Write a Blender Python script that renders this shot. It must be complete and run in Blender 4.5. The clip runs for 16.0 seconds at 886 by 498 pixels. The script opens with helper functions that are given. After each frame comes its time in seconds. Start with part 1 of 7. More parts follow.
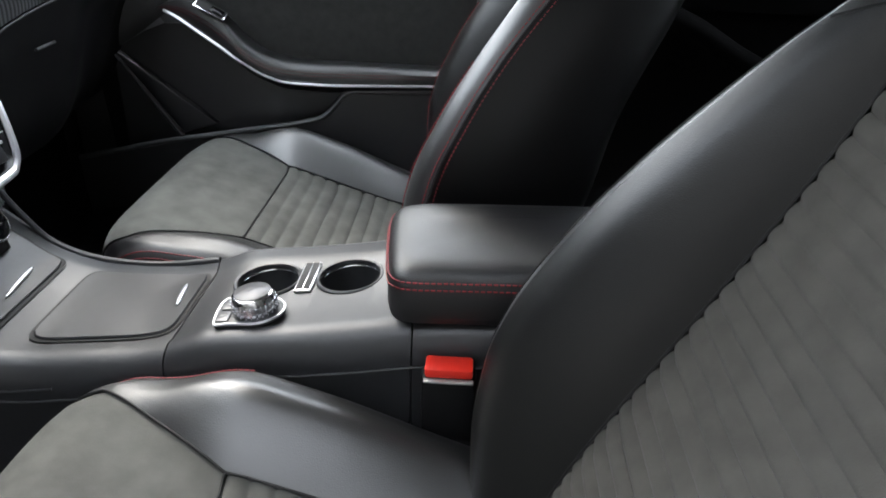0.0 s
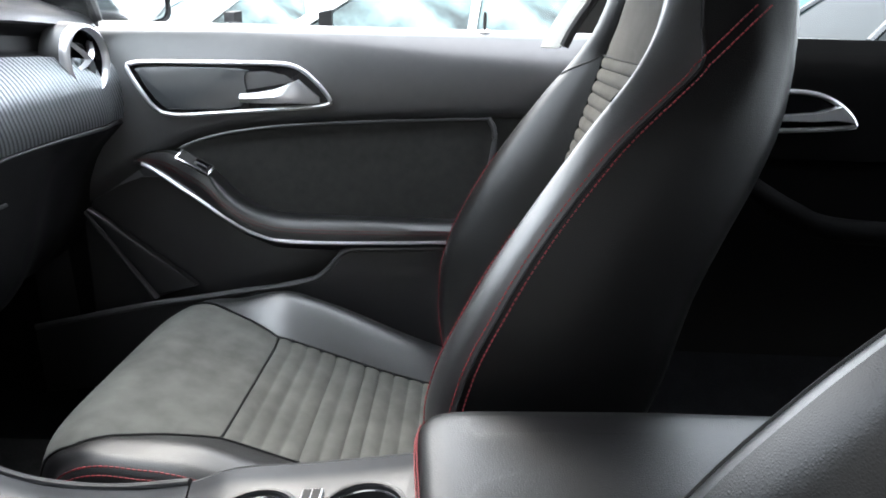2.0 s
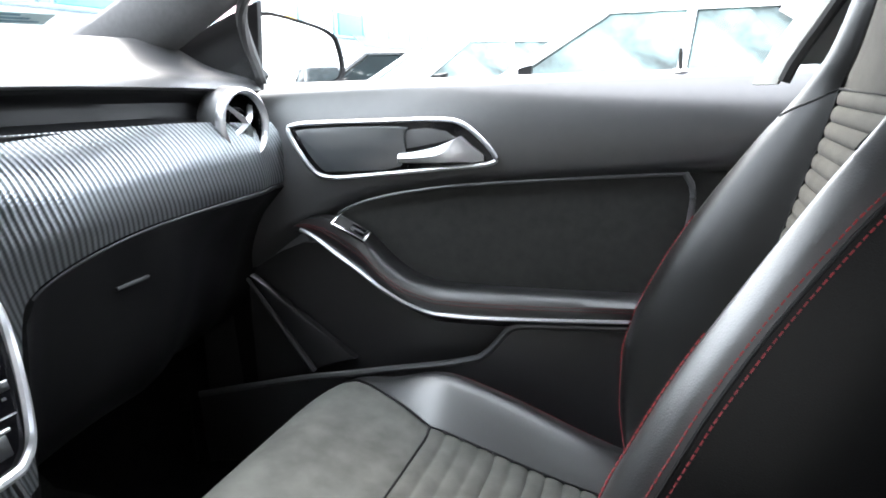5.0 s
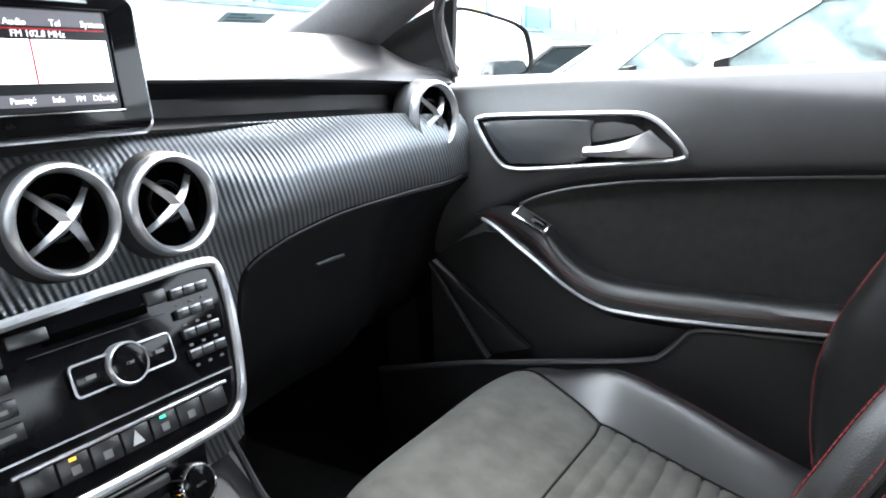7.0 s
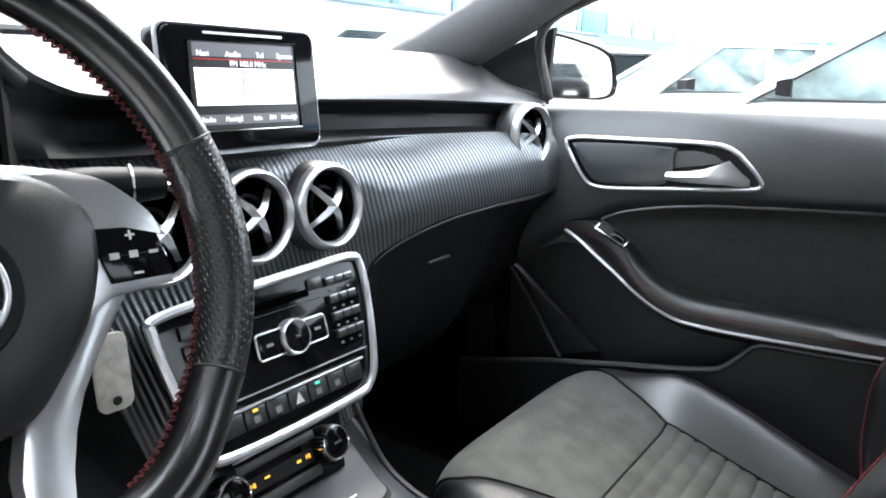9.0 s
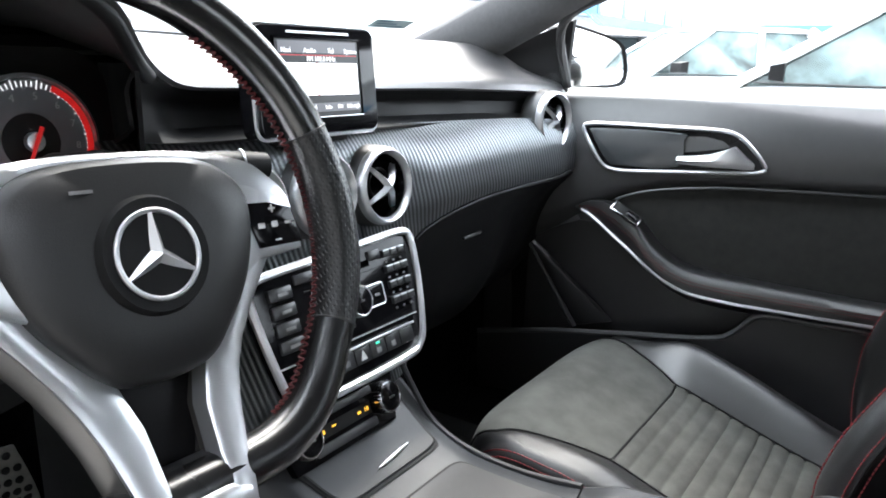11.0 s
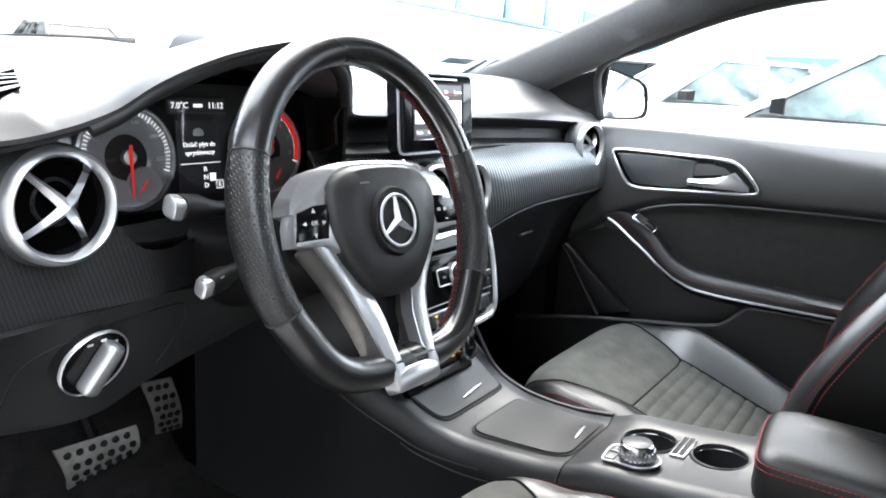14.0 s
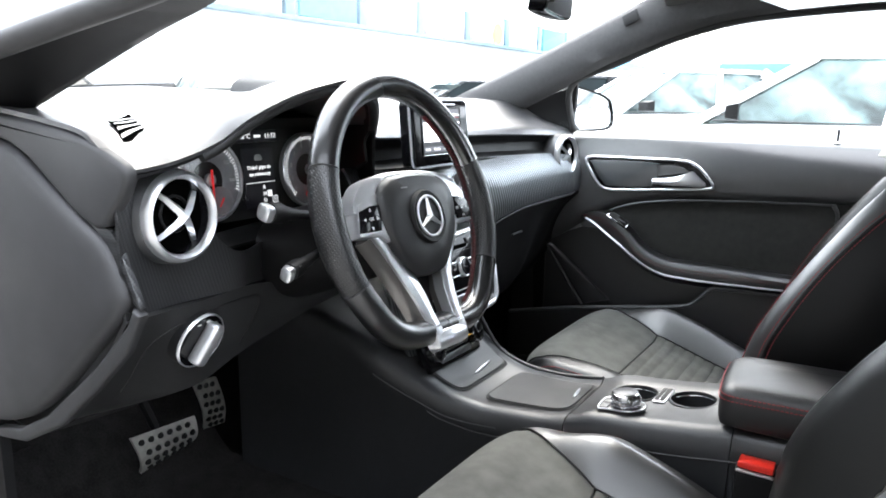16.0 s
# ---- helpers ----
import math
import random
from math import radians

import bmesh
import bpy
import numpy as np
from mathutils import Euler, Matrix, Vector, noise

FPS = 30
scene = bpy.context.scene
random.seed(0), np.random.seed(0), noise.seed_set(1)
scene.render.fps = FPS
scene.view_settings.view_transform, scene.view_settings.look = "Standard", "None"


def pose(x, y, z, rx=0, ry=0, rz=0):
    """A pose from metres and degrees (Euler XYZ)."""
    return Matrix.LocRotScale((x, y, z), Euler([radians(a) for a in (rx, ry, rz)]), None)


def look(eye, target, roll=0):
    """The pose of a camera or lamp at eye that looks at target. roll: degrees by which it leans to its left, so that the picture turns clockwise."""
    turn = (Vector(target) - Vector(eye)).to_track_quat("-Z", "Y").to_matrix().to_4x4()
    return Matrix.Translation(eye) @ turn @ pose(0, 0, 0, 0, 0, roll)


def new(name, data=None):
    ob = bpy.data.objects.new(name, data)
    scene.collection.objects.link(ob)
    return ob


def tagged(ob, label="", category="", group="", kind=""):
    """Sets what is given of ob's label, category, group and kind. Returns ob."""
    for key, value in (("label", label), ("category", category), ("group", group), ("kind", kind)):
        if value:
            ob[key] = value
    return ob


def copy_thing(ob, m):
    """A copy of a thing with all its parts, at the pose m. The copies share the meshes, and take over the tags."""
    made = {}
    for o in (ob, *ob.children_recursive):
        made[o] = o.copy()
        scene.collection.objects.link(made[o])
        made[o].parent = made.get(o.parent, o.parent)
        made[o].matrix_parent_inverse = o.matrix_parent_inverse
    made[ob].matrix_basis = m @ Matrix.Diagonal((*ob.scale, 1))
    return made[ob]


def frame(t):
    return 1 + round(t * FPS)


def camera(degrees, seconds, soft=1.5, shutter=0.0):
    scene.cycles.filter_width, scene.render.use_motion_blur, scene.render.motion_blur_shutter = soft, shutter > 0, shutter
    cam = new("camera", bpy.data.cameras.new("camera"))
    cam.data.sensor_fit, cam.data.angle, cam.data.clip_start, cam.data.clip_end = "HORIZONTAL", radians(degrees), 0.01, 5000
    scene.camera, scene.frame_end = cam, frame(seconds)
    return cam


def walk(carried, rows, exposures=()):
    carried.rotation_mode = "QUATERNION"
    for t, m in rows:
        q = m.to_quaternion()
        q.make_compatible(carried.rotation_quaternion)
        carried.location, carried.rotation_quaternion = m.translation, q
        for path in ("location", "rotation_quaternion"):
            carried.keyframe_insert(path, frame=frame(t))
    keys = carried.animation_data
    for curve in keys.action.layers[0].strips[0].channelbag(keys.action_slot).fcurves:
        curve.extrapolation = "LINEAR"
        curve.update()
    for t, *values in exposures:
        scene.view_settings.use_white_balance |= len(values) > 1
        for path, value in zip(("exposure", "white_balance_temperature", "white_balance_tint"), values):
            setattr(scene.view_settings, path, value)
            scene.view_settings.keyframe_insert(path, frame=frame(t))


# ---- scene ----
cam = camera(63.0, 16.0, soft=1.8)
EXPOSURE = 3.0
PATH = [
    (0, (0.079, -0.717, 1.009), (0.004, 1.051, 0.078), 2.0),
    (0.5, (0.067, -0.678, 1.001), (0.013, 1.144, 0.177), 2.8),
    (1, (0.04, -0.626, 1.008), (-0.015, 1.235, 0.276), 2.0),
    (1.5, (0.024, -0.569, 1.008), (-0.039, 1.32, 0.353), 2.4),
    (2, (0.017, -0.521, 0.996), (-0.029, 1.387, 0.398), 1.5),
    (2.5, (0.018, -0.475, 0.99), (-0.007, 1.443, 0.423), 1.3),
    (3, (0.02, -0.433, 0.983), (-0.01, 1.492, 0.439), 0.7),
    (3.5, (0.023, -0.4, 0.98), (-0.13, 1.524, 0.456), -0.6),
    (4, (0.031, -0.359, 0.983), (-0.295, 1.551, 0.488), -1.6),
    (6.5, (0.057, -0.336, 0.976), (-0.878, 1.379, 0.549), -1.6),
    (7, (0.046, -0.357, 0.981), (-0.993, 1.291, 0.525), -2.0),
    (7.5, (0.037, -0.39, 0.994), (-1.045, 1.224, 0.521), -1.4),
    (8, (0.035, -0.435, 1.01), (-1.062, 1.168, 0.532), -0.1),
    (8.5, (0.04, -0.473, 1.017), (-1.071, 1.123, 0.548), 0.6),
    (9, (0.039, -0.506, 1.021), (-1.086, 1.081, 0.558), 1.2),
    (9.5, (0.04, -0.54, 1.026), (-1.09, 1.045, 0.564), 1.8),
    (12, (0.037, -0.7, 1.038), (-1.029, 0.903, 0.494), 1.8),
    (12.5, (0.053, -0.75, 1.038), (-1.015, 0.857, 0.512), 2.6),
    (13, (0.075, -0.817, 1.048), (-1.005, 0.791, 0.549), 3.4),
    (13.5, (0.095, -0.901, 1.062), (-0.993, 0.708, 0.582), 4.0),
    (14, (0.12, -0.969, 1.072), (-0.975, 0.634, 0.594), 4.2),
    (14.5, (0.128, -1.02, 1.07), (-0.977, 0.576, 0.591), 4.1),
    (15, (0.138, -1.084, 1.072), (-1.002, 0.491, 0.605), 3.8),
    (15.5, (0.157, -1.14, 1.077), (-0.991, 0.438, 0.636), 3.5),
    (16, (0.19, -1.189, 1.076), (-0.855, 0.465, 0.659), 1.2),
]
walk(cam, [(t, look(eye, target, roll)) for t, eye, target, roll in PATH], exposures=[(0.0, EXPOSURE - 0.1), (1.5, EXPOSURE + 0.06), (3.0, EXPOSURE + 0.35), (4.0, EXPOSURE + 0.4), (6.5, EXPOSURE + 0.3), (8.0, EXPOSURE + 0.08), (12.0, EXPOSURE), (14.5, EXPOSURE + 0.2), (16.0, EXPOSURE + 0.08)])

# ---- world and light: a bright overcast day, the driver's door standing open ----
world = bpy.data.worlds.new("sky")
world.use_nodes = True
scene.world = world
_wn = world.node_tree.nodes
_sky = _wn.new("ShaderNodeTexSky")
_sky.sky_type = "NISHITA"
_sky.sun_disc = False
_sky.sun_elevation = radians(52)
_sky.sun_rotation = radians(318)
_sky.air_density, _sky.dust_density, _sky.ozone_density = 1.0, 4.0, 1.0
_mix = _wn.new("ShaderNodeMixRGB")
_mix.inputs[0].default_value = 0.75
_mix.inputs[2].default_value = (7.5, 7.9, 8.55, 1)
world.node_tree.links.new(_sky.outputs[0], _mix.inputs[1])
world.node_tree.links.new(_mix.outputs[0], _wn["Background"].inputs[0])
_wn["Background"].inputs[1].default_value = 0.15

sun = new("sun", bpy.data.lights.new("sun", "SUN"))
sun.data.energy, sun.data.angle, sun.data.color = 0.5, radians(30), (1.0, 0.96, 0.9)
sun.matrix_world = look((-3.0, 6.5, 8.5), (0, 0, 0))


# ---- materials ----
def nodes_of(name):
    m = bpy.data.materials.new(name)
    m.use_nodes = True
    return m, m.node_tree, m.node_tree.nodes["Principled BSDF"]


math_pi = math.pi


def surface(name, base, rough, metal=0.0, vary=0.15, scale=40.0, bump=0.0, bump_scale=300.0, cells=False,
            rough_vary=0.08, coat=0.0, coat_rough=0.05, sheen=0.0, spec=0.5):
    """A plain solid with two scales of variation in colour and gloss, and fine relief."""
    m, tree, bsdf = nodes_of(name)
    n, link = tree.nodes, tree.links
    at = n.new("ShaderNodeTexCoord")
    fine = n.new("ShaderNodeTexNoise")
    fine.inputs["Scale"].default_value, fine.inputs["Detail"].default_value = scale, 6
    wide = n.new("ShaderNodeTexNoise")
    wide.inputs["Scale"].default_value, wide.inputs["Detail"].default_value = max(scale / 9, 3.0), 4
    for t in (fine, wide):
        link.new(at.outputs["Object"], t.inputs["Vector"])
    add = n.new("ShaderNodeMath")
    add.operation = "ADD"
    link.new(fine.outputs[0], add.inputs[0])
    link.new(wide.outputs[0], add.inputs[1])
    ramp = n.new("ShaderNodeMapRange")
    ramp.inputs[1].default_value, ramp.inputs[2].default_value = 0.7, 1.3
    ramp.inputs[3].default_value, ramp.inputs[4].default_value = 1 - vary, 1 + vary
    link.new(add.outputs[0], ramp.inputs[0])
    tint = n.new("ShaderNodeVectorMath")
    tint.operation = "SCALE"
    tint.inputs[0].default_value = base
    link.new(ramp.outputs[0], tint.inputs["Scale"])
    link.new(tint.outputs[0], bsdf.inputs["Base Color"])
    gloss = n.new("ShaderNodeMapRange")
    gloss.inputs[1].default_value, gloss.inputs[2].default_value = 0.35, 0.65
    gloss.inputs[3].default_value, gloss.inputs[4].default_value = max(rough - rough_vary, 0.02), min(rough + rough_vary, 1)
    link.new(wide.outputs[0], gloss.inputs[0])
    link.new(gloss.outputs[0], bsdf.inputs["Roughness"])
    bsdf.inputs["Metallic"].default_value = metal
    bsdf.inputs["Coat Weight"].default_value = coat
    bsdf.inputs["Coat Roughness"].default_value = coat_rough
    bsdf.inputs["Sheen Weight"].default_value = sheen
    bsdf.inputs["Sheen Roughness"].default_value = 0.6
    bsdf.inputs["Specular IOR Level"].default_value = spec
    if bump:
        if cells:
            relief = n.new("ShaderNodeTexVoronoi")
            relief.feature = "DISTANCE_TO_EDGE"
            relief.inputs["Scale"].default_value = bump_scale
        else:
            relief = n.new("ShaderNodeTexNoise")
            relief.inputs["Scale"].default_value, relief.inputs["Detail"].default_value = bump_scale, 5
        link.new(at.outputs["Object"], relief.inputs["Vector"])
        knob = n.new("ShaderNodeBump")
        knob.inputs["Strength"].default_value, knob.inputs["Distance"].default_value = bump, 0.001
        link.new(relief.outputs[0], knob.inputs["Height"])
        link.new(knob.outputs[0], bsdf.inputs["Normal"])
    return m


def woven(name, base, rough, period=0.0080, strength=0.55, metal=0.0, cross=0.12):
    """Moulded trim with a fine twill of raised slanting dashes."""
    m, tree, bsdf = nodes_of(name)
    n, link = tree.nodes, tree.links
    at = n.new("ShaderNodeNewGeometry")
    split = n.new("ShaderNodeSeparateXYZ")
    link.new(at.outputs["Position"], split.inputs[0])

    def math(op, a, b=None):
        node = n.new("ShaderNodeMath")
        node.operation = op
        for slot, v in ((0, a), (1, b)):
            if v is None:
                continue
            if hasattr(v, "default_value"):
                link.new(v, node.inputs[slot])
            else:
                node.inputs[slot].default_value = v
        return node.outputs[0]

    k = 2 * math_pi / period
    a = math("SINE", math("MULTIPLY", math("ADD", split.outputs[1], math("MULTIPLY", split.outputs[2], 0.28)), k))
    b = math("SINE", math("MULTIPLY", math("SUBTRACT", split.outputs[2], math("MULTIPLY", split.outputs[1], 0.55)), k * 1.5))
    weave = math("ADD", a, math("MULTIPLY", b, cross))
    bsdf.inputs["Metallic"].default_value = metal
    knob = n.new("ShaderNodeBump")
    knob.inputs["Strength"].default_value, knob.inputs["Distance"].default_value = strength, 0.0012
    link.new(weave, knob.inputs["Height"])
    link.new(knob.outputs[0], bsdf.inputs["Normal"])
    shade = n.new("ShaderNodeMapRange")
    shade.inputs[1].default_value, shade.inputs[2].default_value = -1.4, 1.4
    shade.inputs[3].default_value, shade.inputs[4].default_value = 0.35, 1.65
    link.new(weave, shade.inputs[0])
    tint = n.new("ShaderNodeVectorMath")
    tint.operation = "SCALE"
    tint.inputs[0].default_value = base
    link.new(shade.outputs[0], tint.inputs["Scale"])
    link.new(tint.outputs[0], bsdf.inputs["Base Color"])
    bsdf.inputs["Roughness"].default_value = rough
    return m


def punched(name, base, rough, pitch):
    """Leather with rows of fine punched holes."""
    m = surface(name, base, rough, vary=0.1, scale=30, rough_vary=0.05, spec=0.7)
    n, link = m.node_tree.nodes, m.node_tree.links
    at = n.new("ShaderNodeTexCoord")
    split = n.new("ShaderNodeSeparateXYZ")
    link.new(at.outputs["Object"], split.inputs[0])

    def wave(p, q, f):
        k, s, r = n.new("ShaderNodeMath"), n.new("ShaderNodeMath"), n.new("ShaderNodeMath")
        k.operation, k.inputs[1].default_value = "MULTIPLY_ADD", f
        link.new(split.outputs[p], k.inputs[0])
        link.new(split.outputs[q], k.inputs[2])
        s.operation, s.inputs[1].default_value = "MULTIPLY", math_pi * 2 / pitch
        link.new(k.outputs[0], s.inputs[0])
        r.operation = "SINE"
        link.new(s.outputs[0], r.inputs[0])
        return r.outputs[0]

    both = n.new("ShaderNodeMath")
    both.operation = "MULTIPLY"
    link.new(wave(0, 1, 0.8), both.inputs[0])
    link.new(wave(0, 2, 0.3), both.inputs[1])
    hole = n.new("ShaderNodeMapRange")
    hole.inputs[1].default_value, hole.inputs[2].default_value = 0.75, 0.25
    link.new(both.outputs[0], hole.inputs[0])
    knob = n.new("ShaderNodeBump")
    knob.inputs["Strength"].default_value, knob.inputs["Distance"].default_value = 0.7, 0.0007
    link.new(hole.outputs[0], knob.inputs["Height"])
    link.new(knob.outputs[0], n["Principled BSDF"].inputs["Normal"])
    return m


def glowing(name, colour, strength):
    m, tree, bsdf = nodes_of(name)
    bsdf.inputs["Base Color"].default_value = (*colour, 1)
    bsdf.inputs["Emission Color"].default_value = (*colour, 1)
    bsdf.inputs["Emission Strength"].default_value = strength
    bsdf.inputs["Roughness"].default_value = 0.3
    return m


def clear(name, tint, rough=0.0):
    """A thin pane: mostly clear, with a glassy reflection."""
    m, tree, bsdf = nodes_of(name)
    n, link = tree.nodes, tree.links
    see, shine, mix, fres = n.new("ShaderNodeBsdfTransparent"), n.new("ShaderNodeBsdfGlossy"), n.new("ShaderNodeMixShader"), n.new("ShaderNodeFresnel")
    see.inputs[0].default_value = (*tint, 1)
    shine.inputs["Roughness"].default_value = rough
    fres.inputs[0].default_value = 1.45
    link.new(fres.outputs[0], mix.inputs[0])
    link.new(see.outputs[0], mix.inputs[1])
    link.new(shine.outputs[0], mix.inputs[2])
    link.new(mix.outputs[0], n["Material Output"].inputs[0])
    return m


# One seat leather in copies: a lit one, and darker shaded back and side ones.
LEATHER = surface("black leather", (0.009, 0.009, 0.0095), 0.40, vary=0.12, scale=30, bump=0.30, bump_scale=420, cells=True, rough_vary=0.05, spec=1.0, coat=0.7, coat_rough=0.38)
WHEEL_LEATHER = surface("glossy black wheel leather", (0.0045, 0.0045, 0.005), 0.27, vary=0.12, scale=30, bump=0.10, bump_scale=600, cells=True, rough_vary=0.05, spec=0.9, coat=0.4, coat_rough=0.2)
LEATHER_BACK = surface("black backrest leather", (0.006, 0.006, 0.0058), 0.34, vary=0.12, scale=30, bump=0.22, bump_scale=520, cells=True, rough_vary=0.05, spec=0.5)
LEATHER_SIDE = surface("shaded black side leather", (0.003, 0.003, 0.0032), 0.40, vary=0.12, scale=30, bump=0.3, bump_scale=480, cells=True, rough_vary=0.06, spec=0.3)
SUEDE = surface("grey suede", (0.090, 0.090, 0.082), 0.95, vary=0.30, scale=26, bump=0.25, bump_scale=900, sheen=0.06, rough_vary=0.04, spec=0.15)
# Darker copy of the seat suede; the backrests' shade is in its colour.
SUEDE_SHADED = surface("shaded taupe backrest suede", (0.058, 0.055, 0.048), 0.95, vary=0.2, scale=34, bump=0.25, bump_scale=900, sheen=0.05, rough_vary=0.04, spec=0.15)
SUEDE_DARK = surface("dark door suede", (0.034, 0.034, 0.0325), 0.95, vary=0.2, scale=60, bump=0.2, bump_scale=900, sheen=0.06, spec=0.15)
SOFT = surface("soft black plastic", (0.045, 0.046, 0.048), 0.42, vary=0.1, scale=60, bump=0.12, bump_scale=900, rough_vary=0.04, spec=1.0)
SOFT_DASH = surface("grained dash plastic", (0.045, 0.045, 0.047), 0.36, vary=0.1, scale=60, bump=0.2, bump_scale=700, cells=True, rough_vary=0.04, spec=1.0)
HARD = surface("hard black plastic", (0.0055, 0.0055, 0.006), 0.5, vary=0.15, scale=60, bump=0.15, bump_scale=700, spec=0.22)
DOOR_LOW = surface("charcoal door plastic", (0.013, 0.013, 0.014), 0.42, vary=0.15, scale=60, bump=0.15, bump_scale=700, spec=0.9)
CONSOLE = surface("dark grey console plastic", (0.024, 0.025, 0.027), 0.43, vary=0.12, scale=80, bump=0.1, bump_scale=900, rough_vary=0.05, spec=0.6)
END_GREY = surface("grey moulded plastic", (0.027, 0.027, 0.0285), 0.55, vary=0.08, scale=60, bump=0.12, bump_scale=800)
KEY = surface("dark key plastic", (0.016, 0.0165, 0.0175), 0.32, vary=0.08, scale=60, rough_vary=0.04, spec=0.7)
PIANO = surface("gloss black", (0.005, 0.005, 0.006), 0.10, vary=0.1, scale=30, rough_vary=0.03, spec=0.2)
DULL_LEATHER = surface("duller black leather", (0.008, 0.008, 0.0085), 0.42, vary=0.12, scale=30, bump=0.30, bump_scale=420, cells=True, rough_vary=0.05, spec=0.7)
# Plain black without shine, painted where deep openings would lie in shade.
RECESS_SHADE = surface("black for recess shade", (0.0015, 0.0015, 0.0015), 1.0, vary=0.2, scale=30, spec=0.0)
# Trim colour taken down to near black for the unlit rear cabin.
REAR_SHADED = surface("shade-blackened rear door trim", (0.0022, 0.0022, 0.0023), 0.85, vary=0.2, scale=80, bump=0.2, bump_scale=1200, spec=0.06)
HANDLE_PLATE = surface("smoky grey handle plate", (0.05, 0.056, 0.06), 0.2, vary=0.08, scale=20, rough_vary=0.05, spec=0.8)
KNOB_TOP = surface("matt grey knob cap", (0.10, 0.10, 0.105), 0.4, metal=0.5, vary=0.05, scale=60)
DARK_SATIN = surface("dark satin metal", (0.22, 0.21, 0.20), 0.3, metal=0.8, vary=0.03, scale=40, rough_vary=0.02)
BLACK = surface("matt black", (0.004, 0.004, 0.004), 0.7, vary=0.2, scale=30)
STICKER = surface("pale teal paper", (0.34, 0.46, 0.46), 0.6, vary=0.15, scale=60)
STEEL_BLUE_INK = surface("faded blue print", (0.12, 0.22, 0.26), 0.7, vary=0.2, scale=80)
SEAL = surface("grey door seal", (0.05, 0.05, 0.051), 0.55, vary=0.12, scale=50)
RUBBER = surface("black rubber", (0.012, 0.012, 0.012), 0.6, vary=0.2, scale=50)
SATIN = surface("satin silver", (0.69, 0.70, 0.72), 0.32, metal=0.86, vary=0.02, scale=40, rough_vary=0.015)
CHROME = surface("bright chrome", (0.8, 0.8, 0.82), 0.17, metal=1.0, vary=0.03, scale=30, rough_vary=0.04)
STEEL = surface("brushed steel", (0.5, 0.49, 0.46), 0.42, metal=0.55, vary=0.18, scale=120, rough_vary=0.1)
RED = surface("red thread", (0.235, 0.026, 0.031), 0.7, vary=0.2, scale=200)
DARK_RED = surface("dark red lacing", (0.10, 0.010, 0.012), 0.7, vary=0.35, scale=160)
BUCKLE = surface("red buckle plastic", (0.72, 0.03, 0.018), 0.35, vary=0.06, scale=40)
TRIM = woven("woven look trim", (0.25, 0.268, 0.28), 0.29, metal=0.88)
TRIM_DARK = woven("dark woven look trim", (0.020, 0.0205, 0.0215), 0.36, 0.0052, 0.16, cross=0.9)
AIRBAG = surface("soft black airbag cover", (0.009, 0.009, 0.0096), 0.44, vary=0.1, scale=60, bump=0.15, bump_scale=900, rough_vary=0.04, spec=0.6)
KNEE = surface("charcoal knee panel", (0.012, 0.0122, 0.0127), 0.5, vary=0.1, scale=60, bump=0.12, bump_scale=900, rough_vary=0.04)
CLOTH = surface("grey pillar cloth", (0.06, 0.06, 0.061), 0.9, vary=0.15, scale=120, bump=0.25, bump_scale=1500, sheen=0.1)
HEADLINER = surface("grey headliner cloth", (0.13, 0.13, 0.128), 0.95, vary=0.1, scale=100, bump=0.2, bump_scale=1500)
PILLAR = surface("pale grey pillar plastic", (0.17, 0.18, 0.18), 0.45, vary=0.1, scale=60, bump=0.1, bump_scale=900)
CARPET = surface("black carpet", (0.006, 0.006, 0.0065), 1.0, spec=0.05, vary=0.5, scale=300, bump=1.0, bump_scale=1300)
MAT = surface("charcoal floor mat", (0.023, 0.0222, 0.0218), 1.0, spec=0.1, vary=0.4, scale=260, bump=1.0, bump_scale=1100)
BELT = surface("black belt webbing", (0.009, 0.009, 0.0095), 0.75, vary=0.2, scale=200, bump=0.4, bump_scale=1200)
GLASS = clear("window glass", (0.93, 0.96, 0.95))
LENS = clear("cluster lens", (0.9, 0.9, 0.9))
MIRROR = surface("mirror", (0.85, 0.87, 0.88), 0.02, metal=1.0, vary=0.01, rough_vary=0.01)
DIAL = surface("grey dial face", (0.26, 0.27, 0.285), 0.35, vary=0.1, scale=80)
WHITE_MARK = glowing("white marking", (0.85, 0.87, 0.9), 0.16)
RED_MARK = glowing("red marking", (0.8, 0.03, 0.03), 0.05)
ICON = surface("printed white icon", (0.6, 0.6, 0.6), 0.5)
ICON_DIM = surface("printed grey icon", (0.2, 0.2, 0.2), 0.5)
AMBER = glowing("amber lamp", (1.0, 0.5, 0.05), 0.22)
GREEN = glowing("green lamp", (0.05, 0.75, 0.4), 0.2)
SCREEN_WHITE = glowing("lit white screen", (0.95, 0.96, 1.0), 0.35)
SCREEN_BAR = glowing("dim grey screen bar", (0.10, 0.10, 0.115), 0.16)
SCREEN_DARK = glowing("dark screen", (0.004, 0.004, 0.006), 0.1)
SCREEN_RED = glowing("red screen line", (0.45, 0.01, 0.02), 0.06)
FOB = surface("worn clear key tag", (0.42, 0.40, 0.36), 0.35, vary=0.3, scale=120)


